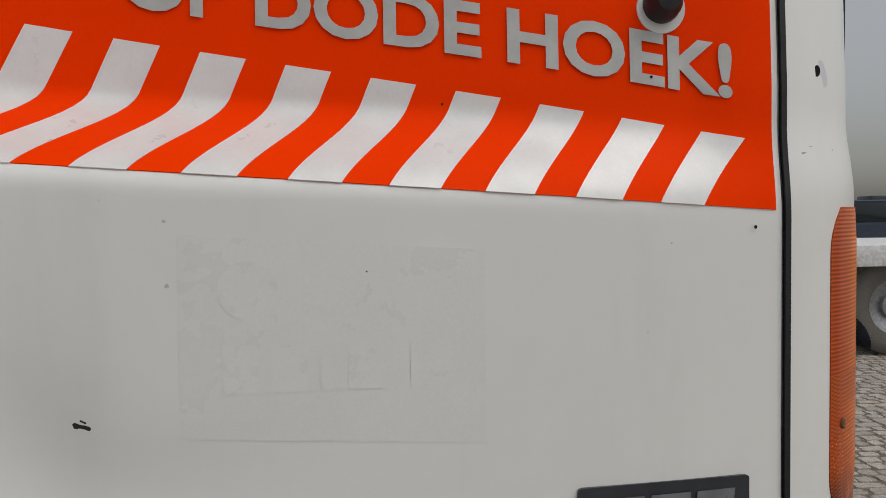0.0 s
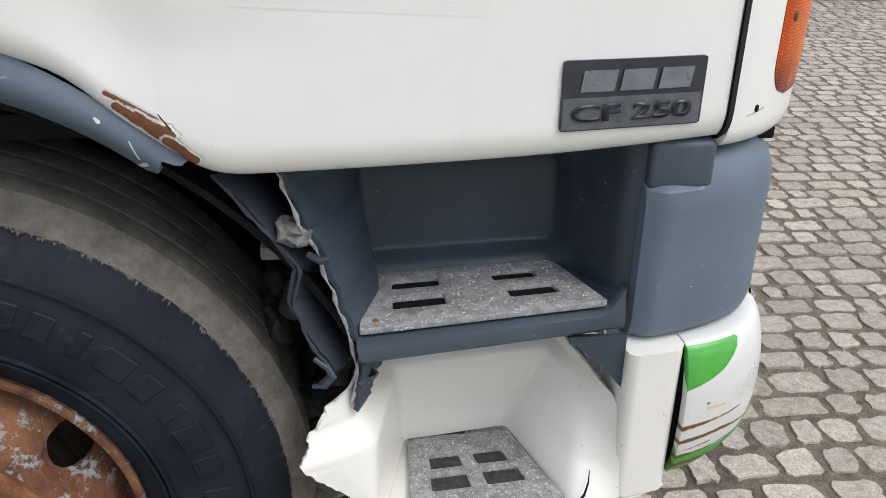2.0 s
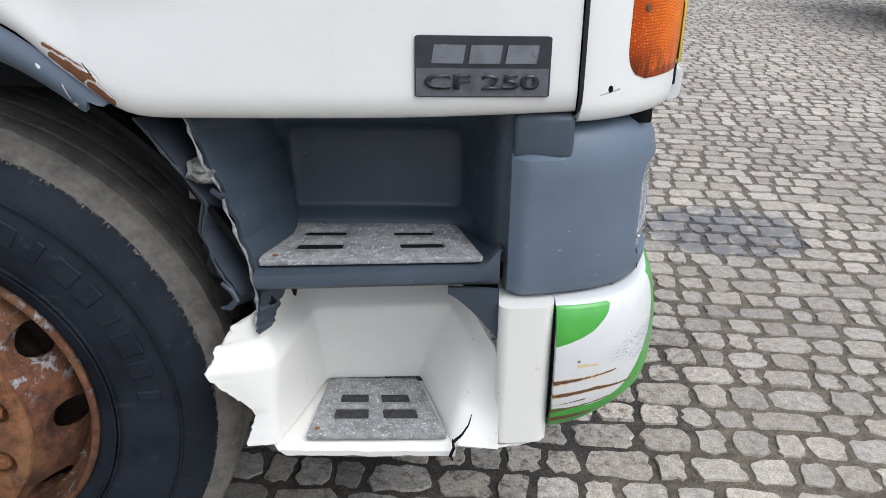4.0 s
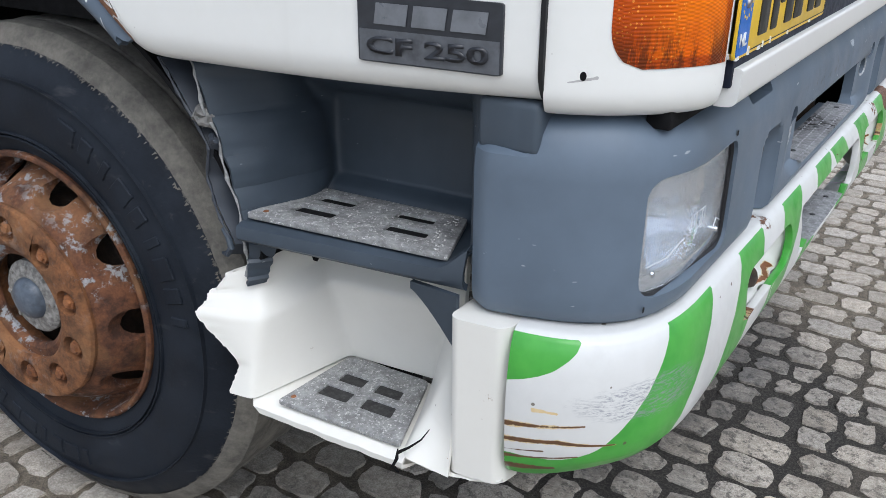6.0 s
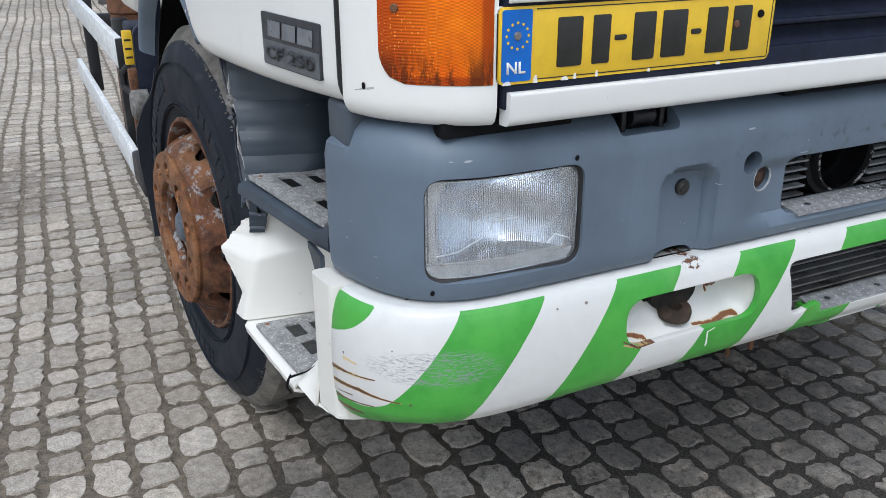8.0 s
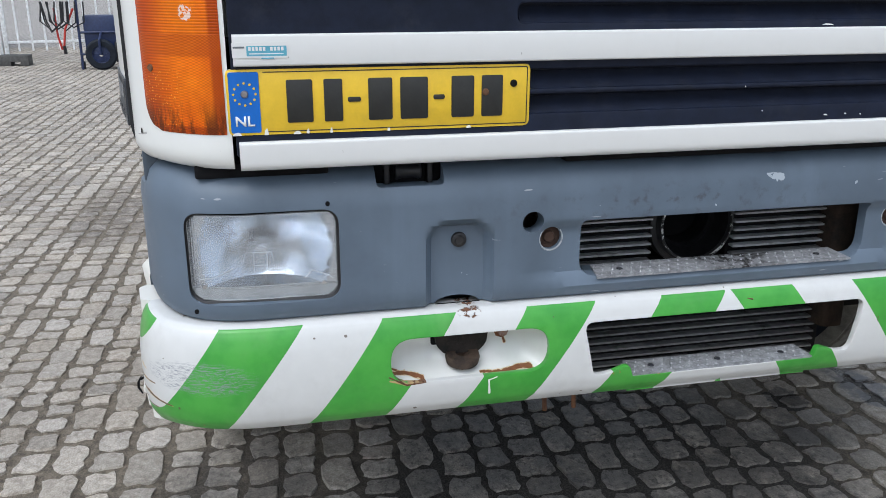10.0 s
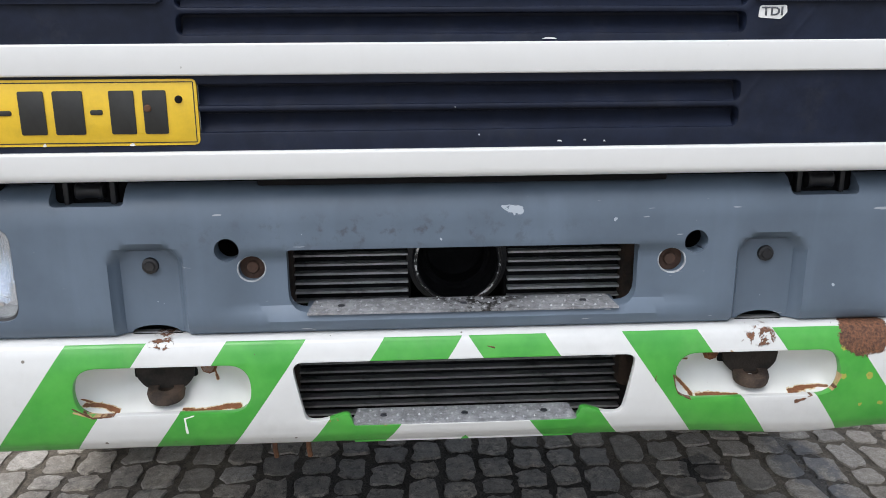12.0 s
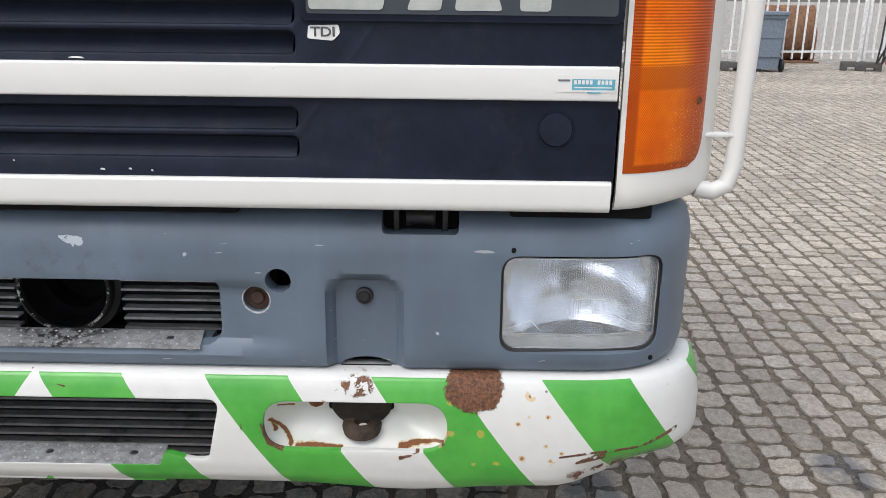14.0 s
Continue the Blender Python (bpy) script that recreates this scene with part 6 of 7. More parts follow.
# wheel arch: grey trim round the door's cut-out and a dark lining inside
def arch_trim(u, v):
    a0, a1 = radians(48.0), radians(150)
    a = a0 + (a1 - a0) * u
    r = 0.564 - 0.066 * v - 0.012 * smooth(0.22, 0.05, u) * (1 - v)
    if u < 0.06:
        a += rag(v, 0.022, 17, 4) + 0.06 * (v - 0.5)
    x, z = ARCH_X + r * math.cos(a), ARCH_Z + r * math.sin(a)
    bulge = 0.012 * math.sin(math.pi * v)
    return x, side_y(x) + 0.020 - bulge + 0.03 * v ** 3, z


part("arch_trim", panel(arch_trim, 60, 12, 0.008), GREY_ARCH, truck, "blue-grey wheel-arch trim, torn at its front end")
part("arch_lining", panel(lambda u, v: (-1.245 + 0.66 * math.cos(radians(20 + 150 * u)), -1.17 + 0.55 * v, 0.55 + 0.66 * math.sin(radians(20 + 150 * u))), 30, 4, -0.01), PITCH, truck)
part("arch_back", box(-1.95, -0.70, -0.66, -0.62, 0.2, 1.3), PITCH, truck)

# ---------------- wheels ----------------
NUT_TURN = 0.2535


def build_wheel():
    """A steered wheel round its own y axis, outside towards -y; along = 0 is the tyre's outer wall."""
    wh = part("wheel", lathe([(0.290, -0.012), (0.312, -0.004), (0.35, 0.009), (0.41, 0.013), (0.46, 0.004), (0.500, -0.016), (0.516, -0.030), (0.518, -0.036), (0.518, -0.268), (0.47, -0.300), (0.36, -0.300), (0.290, -0.285)], 96), RUBBER, truck, "worn truck tyre on a rusted steel wheel")
    # worn tread: a rounded dusty shoulder and thin grooves round it
    prof, y = [(0.507, -0.021), (0.518, -0.026), (0.529, -0.034), (0.538, -0.045)], -0.046
    for k in range(4):
        prof += [(0.543, y - 0.003), (0.546, y - 0.025), (0.545, y - 0.048), (0.537, y - 0.050), (0.537, y - 0.056)]
        y -= 0.058
    prof += [(0.540, y - 0.004), (0.528, y - 0.014), (0.500, y - 0.022)]
    bm = lathe(prof, 160)
    for v in bm.verts:
        a = math.atan2(v.co.z, v.co.x)
        wob = noise.noise((a * 9, v.co.y * 30, 0)) + 0.6 * noise.noise((a * 45, v.co.y * 50, 3))
        k = 1 + 0.0035 * wob
        v.co.x, v.co.z = v.co.x * k, v.co.z * k
        v.co.y += 0.0022 * noise.noise((a * 30, v.co.y * 20, 7))
    part("tread", bm, TREAD, wh, "dusty worn tread with ragged shoulder")
    # ragged rubber on the shoulder
    bm = bmesh.new()
    rnd = random.Random(9)
    for k in range(260):
        a = rnd.uniform(0, 2 * math.pi)
        r, w, h = rnd.uniform(0.508, 0.512), rnd.uniform(0.002, 0.007), rnd.uniform(0.002, 0.005)
        o = 0.010
        p = [(r, a, o - 0.003), (r, a + w / r, o - 0.002), (r - h, a + 0.4 * w / r, o + 0.003)]
        bm.faces.new([bm.verts.new((q * math.cos(t), -(-0.012 - (q - 0.497) * 0.6 + c * 0.6), q * math.sin(t))) for q, t, c in p])
    tagged(part("shredded_shoulder", bm, TREAD, wh, smooth=0), kind="stuff")
    # raised rings and plain raised bars for the maker's writing
    for r in (0.335, 0.342, 0.452):
        part("wall_ring", lathe([(r - 0.0025, 0.004 if r < 0.4 else 0.006), (r - 0.001, 0.013), (r + 0.001, 0.013), (r + 0.0025, 0.005)], 96), RUBBER, wh)
    for start, count, step in ((0.10, 9, 0.13), (2.0, 10, 0.115), (4.1, 7, 0.12)):
        for k in range(count):
            a = start + k * step
            wd = 0.009 + 0.007 * ((k * 7) % 3)
            bm = box(0.384, 0.424, -0.0148, -0.006, -wd, wd, 0.002, 1)
            part("raised_bar", bend(bm, lambda x, y, z: (x * math.cos(a) - z * math.sin(a), y, x * math.sin(a) + z * math.cos(a))), RUBBER, wh)
    rim = part("rim", lathe([(0.302, -0.012), (0.303, 0.000), (0.299, 0.005), (0.292, 0.004), (0.287, -0.006), (0.284, -0.040), (0.278, -0.052), (0.270, -0.050), (0.262, -0.030), (0.252, -0.002), (0.238, 0.026), (0.224, 0.043), (0.212, 0.052), (0.110, 0.052), (0.100, 0.045), (0.100, 0.035), (0.19, 0.036), (0.222, 0.020), (0.240, -0.020), (0.262, -0.065), (0.302, -0.065)], 96, True), RUST_FLAKED, wh, "flaking rusted steel rim with hand holes")
    ring = part("wheel_disc", lathe([(0.212, 0.048), (0.215, 0.060), (0.212, 0.067), (0.205, 0.070), (0.134, 0.070), (0.127, 0.066), (0.124, 0.0), (0.130, 0.0)], 96, True), RUST_RING, wh, "pale orange rusted wheel disc")
    pockets = []
    cs = []
    for k in range(10):
        a = 2 * math.pi * (k + 0.5) / 10 + NUT_TURN
        m = Matrix.Rotation(-a, 4, "Y") @ Matrix.Translation((0.249, 0, 0))
        oval = [(0.0215 * math.cos(t * math.pi / 8), 0.036 * math.sin(t * math.pi / 8)) for t in range(16)]
        c = prism(oval, "y", -0.2, 0.2)
        bmesh.ops.transform(c, matrix=m, verts=c.verts)
        cs.append(c)
        a = 2 * math.pi * k / 10 + NUT_TURN
        c = prism([(0.0275 * math.cos(t * math.pi / 8), 0.0275 * math.sin(t * math.pi / 8)) for t in range(16)], "y", -0.2, -0.044)
        bmesh.ops.transform(c, matrix=Matrix.Rotation(-a, 4, "Y") @ Matrix.Translation((0.166, 0, 0)), verts=c.verts)
        pockets.append(c)
    cut(rim, cs, 0.002)
    cut(ring, pockets, 0.002)
    for k in range(10):
        a = 2 * math.pi * k / 10 + NUT_TURN
        bm = lathe([(0.0, 0.011), (0.009, 0.011), (0.0105, 0.006), (0.0155, 0.005), (0.017, 0.0), (0.017, -0.022)], 6)
        bmesh.ops.transform(bm, matrix=Matrix.Rotation(-a, 4, "Y") @ Matrix.Translation((0.166, -0.060, 0)), verts=bm.verts)
        part("wheel_nut", bm, RUST, rim, smooth=20)
    hub = part("hub", lathe([(0.042, 0.038), (0.056, 0.038), (0.074, 0.035), (0.080, 0.030), (0.080, -0.030), (0.118, -0.040)], 48), HUB_FLANGE, wh, "pale flaking hub flange")
    part("hub_cap", lathe([(0.0, 0.060), (0.022, 0.059), (0.036, 0.054), (0.044, 0.045), (0.046, 0.036)], 40), HUBCAP, hub, "dark worn hub cap")
    for k in range(8):
        a = 2 * math.pi * k / 8
        bm = lathe([(0.0, 0.006), (0.005, 0.005), (0.0055, 0.0)], 6)
        bmesh.ops.transform(bm, matrix=Matrix.Rotation(-a, 4, "Y") @ Matrix.Translation((0.068, -0.034, 0)), verts=bm.verts)
        part("hub_bolt", bm, HUB_FLANGE, hub)
    # drum made wide and near-black so that the hand holes look dark
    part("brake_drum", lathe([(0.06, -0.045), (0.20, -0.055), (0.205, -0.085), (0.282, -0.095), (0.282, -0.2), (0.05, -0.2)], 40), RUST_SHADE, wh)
    return wh


wheel = build_wheel()
WHEEL_AT = pose(-1.261, -1.192, 0.547, 0, 0, 4.45)
wheel.matrix_basis = WHEEL_AT
other = copy_thing(wheel, pose(-1.261, 1.192, 0.547, 0, 0, 184.45))

FLAP_RUBBER = plain("dark_navy_rubber", (0.012, 0.015, 0.024), 0.5)
# ---------------- behind the cab: mud flap, box, pipes, side rails ----------------
FLAP = [(0.275, -1.235), (0.40, -1.238), (0.50, -1.246), (0.60, -1.250), (0.67, -1.250), (0.75, -1.217), (0.79, -1.188), (0.86, -1.166), (0.90, -1.160)]
part("mud_flap", panel(lambda u, v: (-1.95 - 0.012 * math.sin(5 * v), between(FLAP, 0.28 + 0.60 * v) + 0.003 * rag(v, 1, 3, 9) + (-0.72 - between(FLAP, 0.28 + 0.60 * v)) * u, 0.28 + v * 0.60), 8, 24, 0.012), FLAP_RUBBER, truck, "dark rubber mud flap with a torn edge behind the wheel")
part("side_shield", prism(round_poly([(-1.215, 0.60), (-0.40, 0.60), (-0.40, 1.42), (-1.150, 1.42), (-1.150, 1.02), (-1.200, 0.995)], [0.02, 0.01, 0.01, 0.01, 0.008, 0.02], 3), "x", -2.12, -2.08, 0.004), NAVY, truck, "dark navy shield behind the cab")
part("battery_box", box(-2.34, -2.13, -1.205, -0.55, 0.66, 1.0, 0.012), NAVY, truck, "dark navy box behind the cab")
part("yellow_label", box(-2.155, -2.128, -1.232, -1.200, 0.868, 0.985, 0.002), YELLOW, truck)
for k in range(3):
    part("text_bar", box(-2.1285, -2.1272, -1.228, -1.206, 0.89 + k * 0.03, 0.897 + k * 0.03), INK, truck)
part("bracket", box(-2.125, -2.08, -1.232, -1.200, 0.55, 0.86, 0.006), RUST_DARK, truck)
part("grey_lug", bend(lathe([(0.0, 0.03), (0.03, 0.03), (0.04, 0.02), (0.04, -0.03), (0.0, -0.03)], 14), lambda x, y, z: (-2.03 + x, -1.215 + y, 0.745 + z * 1.3)), CLOD, truck)
for x, y, r, m in ((-3.0, -1.085, 0.060, RUST_DARK), (-3.28, -1.105, 0.050, RUST_DARK), (-2.75, -0.95, 0.045, RUST)):
    part("exhaust_pipe", tube([(x, y, 0.18), (x, y, 0.6), (x - 0.02, y + 0.01, 1.35)], r, 16), m, truck, "brown rusty upright pipe")
part("pipe_flange", bend(lathe([(0.0, 0.05), (0.10, 0.05), (0.11, 0.04), (0.11, -0.05), (0.0, -0.05)], 20), lambda x, y, z: (-3.05 + x, -1.07 + z, 1.0 + y)), RUST_DARK, truck)
part("air_hose", tube([(-2.24, -1.20, 0.86), (-2.26, -1.235, 0.82), (-2.26, -1.235, 0.77), (-2.20, -1.21, 0.75)], 0.014, 10), BLACK, truck)
for z0, z1, x0, cap in ((0.335, 0.456, -2.53, 0.28), (0.785, 0.905, -2.55, 0.012)):
    rail = part("side_rail", box(-5.2, x0, -1.215, -1.185, z0, z1, 0.006), ALU, truck, "white side guard rail with a black end cap")
    part("end_cap", box(x0 - 0.004, x0 + cap, -1.217, -1.165, z0 - 0.003, z1 + 0.003, min(0.012, cap * 0.4)), BLACK, rail)
for x in (-2.9, -4.6):
    part("rail_post", box(x - 0.03, x + 0.03, -1.185, -1.12, 0.34, 0.95, 0.006), BLACK, truck)
    part("rail_arm", box(x - 0.03, x + 0.03, -1.13, -0.42, 0.72, 0.80, 0.006), BLACK, truck)

# ---------------- badge, old sign and warning film on the door ----------------
def on_side(x, z, out=0.0):
    return x, side_y(x) + shoulder(x, z) + dent(x, z) - out, z


def side_patch(name, func, nu, nv, out, material, parent, lab=""):
    """A film on the door: func(u, v) gives x and z."""
    return part(name, panel(lambda u, v: on_side(*func(u, v), out), nu, nv, min(0.0012, out * 2)), material, parent, lab)


def side_shape(name, outline, out, material, parent, lab="", tilt=0.0):
    """A small flat film on the door from an outline in x and z."""
    bm = bmesh.new()
    f = bm.faces.new([bm.verts.new((x, 0, z)) for x, z in outline])
    return part(name, bend(bm, lambda x, y, z: on_side(x, z, out)), material, parent, lab)


badge = part("type_badge", bend(prism(rrect(0, 1, 0, 1, 0.04, 4), "y", -0.0004, 0.004), lambda a, y, b: (on_side(-0.395 + 0.193 * a, 1.127 + 0.087 * b - 0.0045 * a, max(0.0, y)))), BADGE, truck, "charcoal and grey type badge on the door")


def badge_at(a, b, out):
    return on_side(-0.395 + 0.193 * a, 1.127 + 0.087 * b - 0.0045 * a, out)


part("grey_field", bend(prism([(0.012, 0.02), (0.985, 0.02), (0.985, 0.475), (0.012, 0.475)], "y", 0.0042, 0.0046), lambda a, y, b: badge_at(a, b, y)), BADGE_GREY, badge)
for a in (0.12, 0.39, 0.66):
    pts = [(a, 0.56), (a + 0.23, 0.56), (a + 0.25, 0.86), (a + 0.02, 0.86)]
    part("silver_shape", bend(prism(pts, "y", 0.0042, 0.0048), lambda a, y, b: badge_at(a, b, y)), BADGE_TEXT, badge)
part("letters", bend(lettering("CF 250", 1.0, 0.030, 0.0004, 1.0, 0.0), lambda a, b, c: badge_at(0.07 + 0.85 * a, 0.13 + 0.26 * b, 0.0062 + c)), BADGE_DARK, badge, smooth=0)

ghost = side_patch("old_sign_shade", lambda u, v: (-0.770 + 0.283 * u, 1.286 - 0.019 * u + 0.186 * v), 20, 10, 0.0003, GHOST, truck, "faint square left on the paint by an old sign")
# the old sign's letters and picture survive as faint plain shapes
for k, (a, b) in enumerate(((-0.732, -0.700), (-0.688, -0.655), (-0.644, -0.632), (-0.618, -0.583), (-0.560, -0.520))):
    side_shape("faint_bar", rrect(a, b, 1.325, 1.370, 0.004, 3), 0.0006, GHOST_LIGHT, ghost)
side_shape("faint_shape", round_poly([(-0.735, 1.378), (-0.580, 1.380), (-0.620, 1.395), (-0.670, 1.412), (-0.700, 1.398)], 0.01, 4), 0.0006, GHOST_LIGHT, ghost)
side_shape("faint_shape", [(-0.708 + 0.027 * math.cos(a * math.pi / 10), 1.420 + 0.027 * math.sin(a * math.pi / 10)) for a in range(20)], 0.0006, GHOST_LIGHT, ghost)

red_low = lambda x: 1.488 + 0.067 * (-0.174 - x)
red_top = lambda x: 1.5640 + 0.163 * (-0.2 - x)
film = side_patch("warning_film", lambda u, v: (-1.30 + u * 1.132, red_low(-1.30 + u * 1.132) + v * (1.83 - red_low(-1.30 + u * 1.132))), 60, 40, 0.0014, RED, truck, "fluorescent red warning film with white stripes and silver words")
for k in range(10):
    t0 = -0.199 - 0.0868 * k
    b0 = -0.2550 - 0.0907 * k - 0.0255 * (k / 7.5) ** 3

    def stripe(u, v):
        xt, xb = t0 - 0.0462 * (1 - u), b0 - 0.0488 * (1 - u)
        xm = (xb + xt) / 2
        z0, z1 = red_low(xm), red_top(xm)
        z = z0 + v * (z1 - z0)
        arc = (z - z0 + 1.15 * (shoulder(xm, z) - shoulder(xm, z0))) / (z1 - z0 + 1.15 * (shoulder(xm, z1) - shoulder(xm, z0)))
        x = xb + (xt - xb) * arc
        return x, red_low(x) + v * (red_top(x) - red_low(x))
    if k < 9:
        side_patch("white_stripe", stripe, 4, 20, 0.0024, FILM_WHITE, film)
words = lettering("OP DODE HOEK!", 1.0, 0.030, 0.0, 1.0)
wide = 0.634
part("warning_words", bend(words, lambda a, b, c: on_side(-0.212 - wide * (1 - a), 1.605 + 0.155 * wide * (1 - a) + 0.058 * b, 0.0034)), SILVER, film, "silver warning words", smooth=0)
for x, z, r in ((-0.30, 1.628, 0.0016), (-0.52, 1.600, 0.0013), (-0.60, 1.435, 0.001), (-0.195, 1.47, 0.0022)):
    side_shape("speck", [(x + r * math.cos(a), z + r * math.sin(a)) for a in range(6)], 0.0040, PITCH, truck)
cap_at = Vector(on_side(-0.288, 1.700, 0.004))
part("camera_pad", bend(lathe([(0.0, 0.001), (0.026, 0.001), (0.0265, -0.002)], 28), lambda x, y, z: cap_at + Vector((x, y, z))), FILM_WHITE, truck)
ball = part("side_camera", bend(lathe([(0.0, 0.030), (0.012, 0.027), (0.018, 0.016), (0.020, 0.004), (0.020, -0.002)], 24), lambda x, y, z: cap_at + Vector((x, y, z + 0.004))), BLACK, truck, "small round black side camera with a cable")
part("cable", tube([cap_at + Vector((0.0, -0.02, 0.015)), cap_at + Vector((0.018, -0.03, 0.006)), cap_at + Vector((0.03, -0.02, 0.012)), cap_at + Vector((0.02, -0.012, 0.05)), cap_at + Vector((-0.02, -0.008, 0.12))], 0.004, 8), BLACK, ball)

# grab bar and its clips on the other corner
bar = part("mirror_bar", tube([(-0.115, 1.120, 1.088), (-0.112, 1.150, 1.083), (-0.110, 1.172, 1.096), (-0.110, 1.180, 1.13), (-0.108, 1.186, 1.40), (-0.106, 1.190, 1.75), (-0.110, 1.16, 1.86)], 0.0155, 12), STRIP, truck, "white painted tubular mirror bracket")
part("clip", box(-0.122, -0.098, 1.115, 1.180, 1.178, 1.184, 0.002), STRIP, bar)


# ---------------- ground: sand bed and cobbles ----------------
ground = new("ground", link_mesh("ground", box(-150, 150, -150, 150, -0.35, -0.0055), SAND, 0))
tagged(ground, "cobbled yard of worn grey-beige paving stones with sandy joints", "ground", kind="structure")
rs = np.random.RandomState(3)
SKEW = -0.045


def stone_rows(x0, x1, y0, y1):
    """Centre, length and width of the stones of each course; the courses run along the truck."""
    out, y = [], y0
    while y < y1:
        w = rs.uniform(0.101, 0.123)
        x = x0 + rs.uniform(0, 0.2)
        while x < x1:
            ln = rs.choice([rs.uniform(0.080, 0.112), rs.uniform(0.107, 0.155), rs.uniform(0.15, 0.21)], p=[0.42, 0.46, 0.12])
            drift = 0.012 * math.sin(x * 1.3 + y * 0.7) + 0.005 * math.sin(x * 3.1 + y * 2)
            out.append((x + ln / 2, y + w / 2 + drift, ln, w))
            x += ln
        y += w
    return out


def stone_verts(ln, w, gap, seed):
    """A stone's two rings: worn flat top with a ragged outline, and its foot in the sand."""
    r = np.random.RandomState(seed)
    hx, hy = ln / 2 - gap / 2, w / 2 - gap / 2
    c = min(hx, hy) * 0.32
    sx, sy = np.array([-1, -0.35, 0.35, 1]) * (hx - c), np.array([-1, -0.3, 0.3, 1]) * (hy - c)
    ring = np.array([(a, -hy) for a in sx] + [(hx, b) for b in sy] + [(a, hy) for a in sx[::-1]] + [(-hx, b) for b in sy[::-1]])
    skew = r.uniform(-0.07, 0.07)
    ring[:, 0] += ring[:, 1] * skew
    ring = ring + r.uniform(-1, 1, ring.shape) * np.array([0.0078, 0.0066])
    tip = r.uniform(-0.030, 0.030, 2)
    lift = r.uniform(-0.0035, 0.003)
    top = ring * r.uniform(0.91, 0.955)
    z = lambda p, d: (p @ tip + lift - d + r.uniform(-0.0014, 0.0014, len(p)))[:, None]
    return np.vstack([np.hstack([top, z(top, 0)]), np.hstack([ring * 1.01, z(ring, 0.015)])])


N = 16
STONE_FACES = [list(range(N))] + [[k, N + k, N + (k + 1) % N, (k + 1) % N] for k in range(N)]
stones = stone_rows(-17, 6, -8, 13)
verts, faces, single = [], [], []
base = 0
for i, (x, y, ln, w) in enumerate(stones):
    gap = 0.012 + 0.014 * rs.rand()
    px, py = x, y + SKEW * x
    if -1.05 < px < -0.20 and -1.75 < py < 1.30 and len(single) < 300:
        single.append((px, py, ln, w, gap))
        continue
    v = stone_verts(ln, w, gap, i)
    v[:, 0] += px
    v[:, 1] += py
    verts.append(v)
    faces += [[base + k for k in f] for f in STONE_FACES]
    base += len(v)
me = bpy.data.meshes.new("cobble_field")
me.from_pydata(np.vstack(verts).tolist(), [], faces)
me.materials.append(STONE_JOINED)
me.shade_smooth()
me.set_sharp_from_angle(angle=radians(50))
field = new("cobble_field", me)
field.parent = ground
tagged(field, "field of laid cobbles", kind="stuff")
shapes = []
for k in range(28):
    me = bpy.data.meshes.new("cobble")
    me.from_pydata(stone_verts(0.125, 0.104, 0.018, 9000 + k).tolist(), [], STONE_FACES)
    me.materials.append(STONE)
    me.shade_smooth()
    me.set_sharp_from_angle(angle=radians(50))
    shapes.append(me)
for k, (x, y, ln, w, gap) in enumerate(single):
    ob = new("cobble", shapes[(k * 11) % 28])
    ob.parent = ground
    ob.location = (x, y, 0)
    ob.scale = (ln / 0.125, w / 0.104, 1)
    ob.rotation_euler = (0, 0, (math.pi if k % 3 == 0 else 0) + rs.uniform(-0.03, 0.03))

# ---------------- the yard's edge: mesh fence on block feet ----------------
FENCE_WHITE = plain("white_powder_coat", (0.75, 0.76, 0.76), 0.4, dirt=(0.4, 0.38, 0.33), dirt_amount=0.4)
FOOT = plain("grey_recycled_plastic", (0.085, 0.083, 0.08), 0.8, var=0.25)
DENIM = plain("dark_blue_enamel", (0.016, 0.028, 0.085), 0.4)
BIN = plain("grey_blue_bin_plastic", (0.16, 0.20, 0.25), 0.5, dirt=(0.1, 0.1, 0.1), dirt_amount=0.3)
REDHOSE = plain("red_hose", (0.45, 0.03, 0.02), 0.5)


def fence_panel():
    ob = thing("fence_panel", "white upright-bar site fence panel standing in grey feet", "fence", group="yard fence")
    for y in (0.02, 2.38):
        part("post", box(-0.03, 0.03, y - 0.03, y + 0.03, 0.05, 2.0, 0.005), FENCE_WHITE, ob)
    for z in (0.36, 1.85):
        part("rail", box(-0.016, 0.016, 0.05, 2.35, z - 0.02, z + 0.02, 0.003), FENCE_WHITE, ob)
    for k in range(11):
        y = 0.20 + k * 0.20
        part("bar", box(-0.015, 0.015, y - 0.015, y + 0.015, 0.22, 1.95, 0.003, 1), FENCE_WHITE, ob)
    return ob


def fence_foot():
    ob = thing("ballast_block", "grey plastic block holding up the site fence", "block", group="fence blocks")
    body = part("block", box(-0.36, 0.36, -0.12, 0.12, 0.0, 0.17, 0.012), FOOT, ob)
    cut(body, [box(-0.24, -0.09, -0.2, 0.2, -0.05, 0.07), box(0.09, 0.24, -0.2, 0.2, -0.05, 0.07)], 0.004)
    part("socket", prism(rrect(-0.06, 0.06, -0.06, 0.06, 0.01), "z", 0.165, 0.18), FOOT, ob)
    return ob


fp, ff = fence_panel(), fence_foot()
turn = math.degrees(math.atan(0.15))
for k in range(-4, 6):
    y = -2.3 + 2.42 * k + (1.1 if k > 1 else 0)
    m = pose(-13.6 - 0.15 * (y + 3), y, -0.005, 0, 0, turn)
    f = pose(-13.6 - 0.15 * (y + 2.98), y - 0.01, -0.005, 0, 0, turn + (80 if k % 2 else 62))
    if k == -4:
        fp.matrix_basis, ff.matrix_basis = m, f
    else:
        copy_thing(fp, m), copy_thing(ff, f)

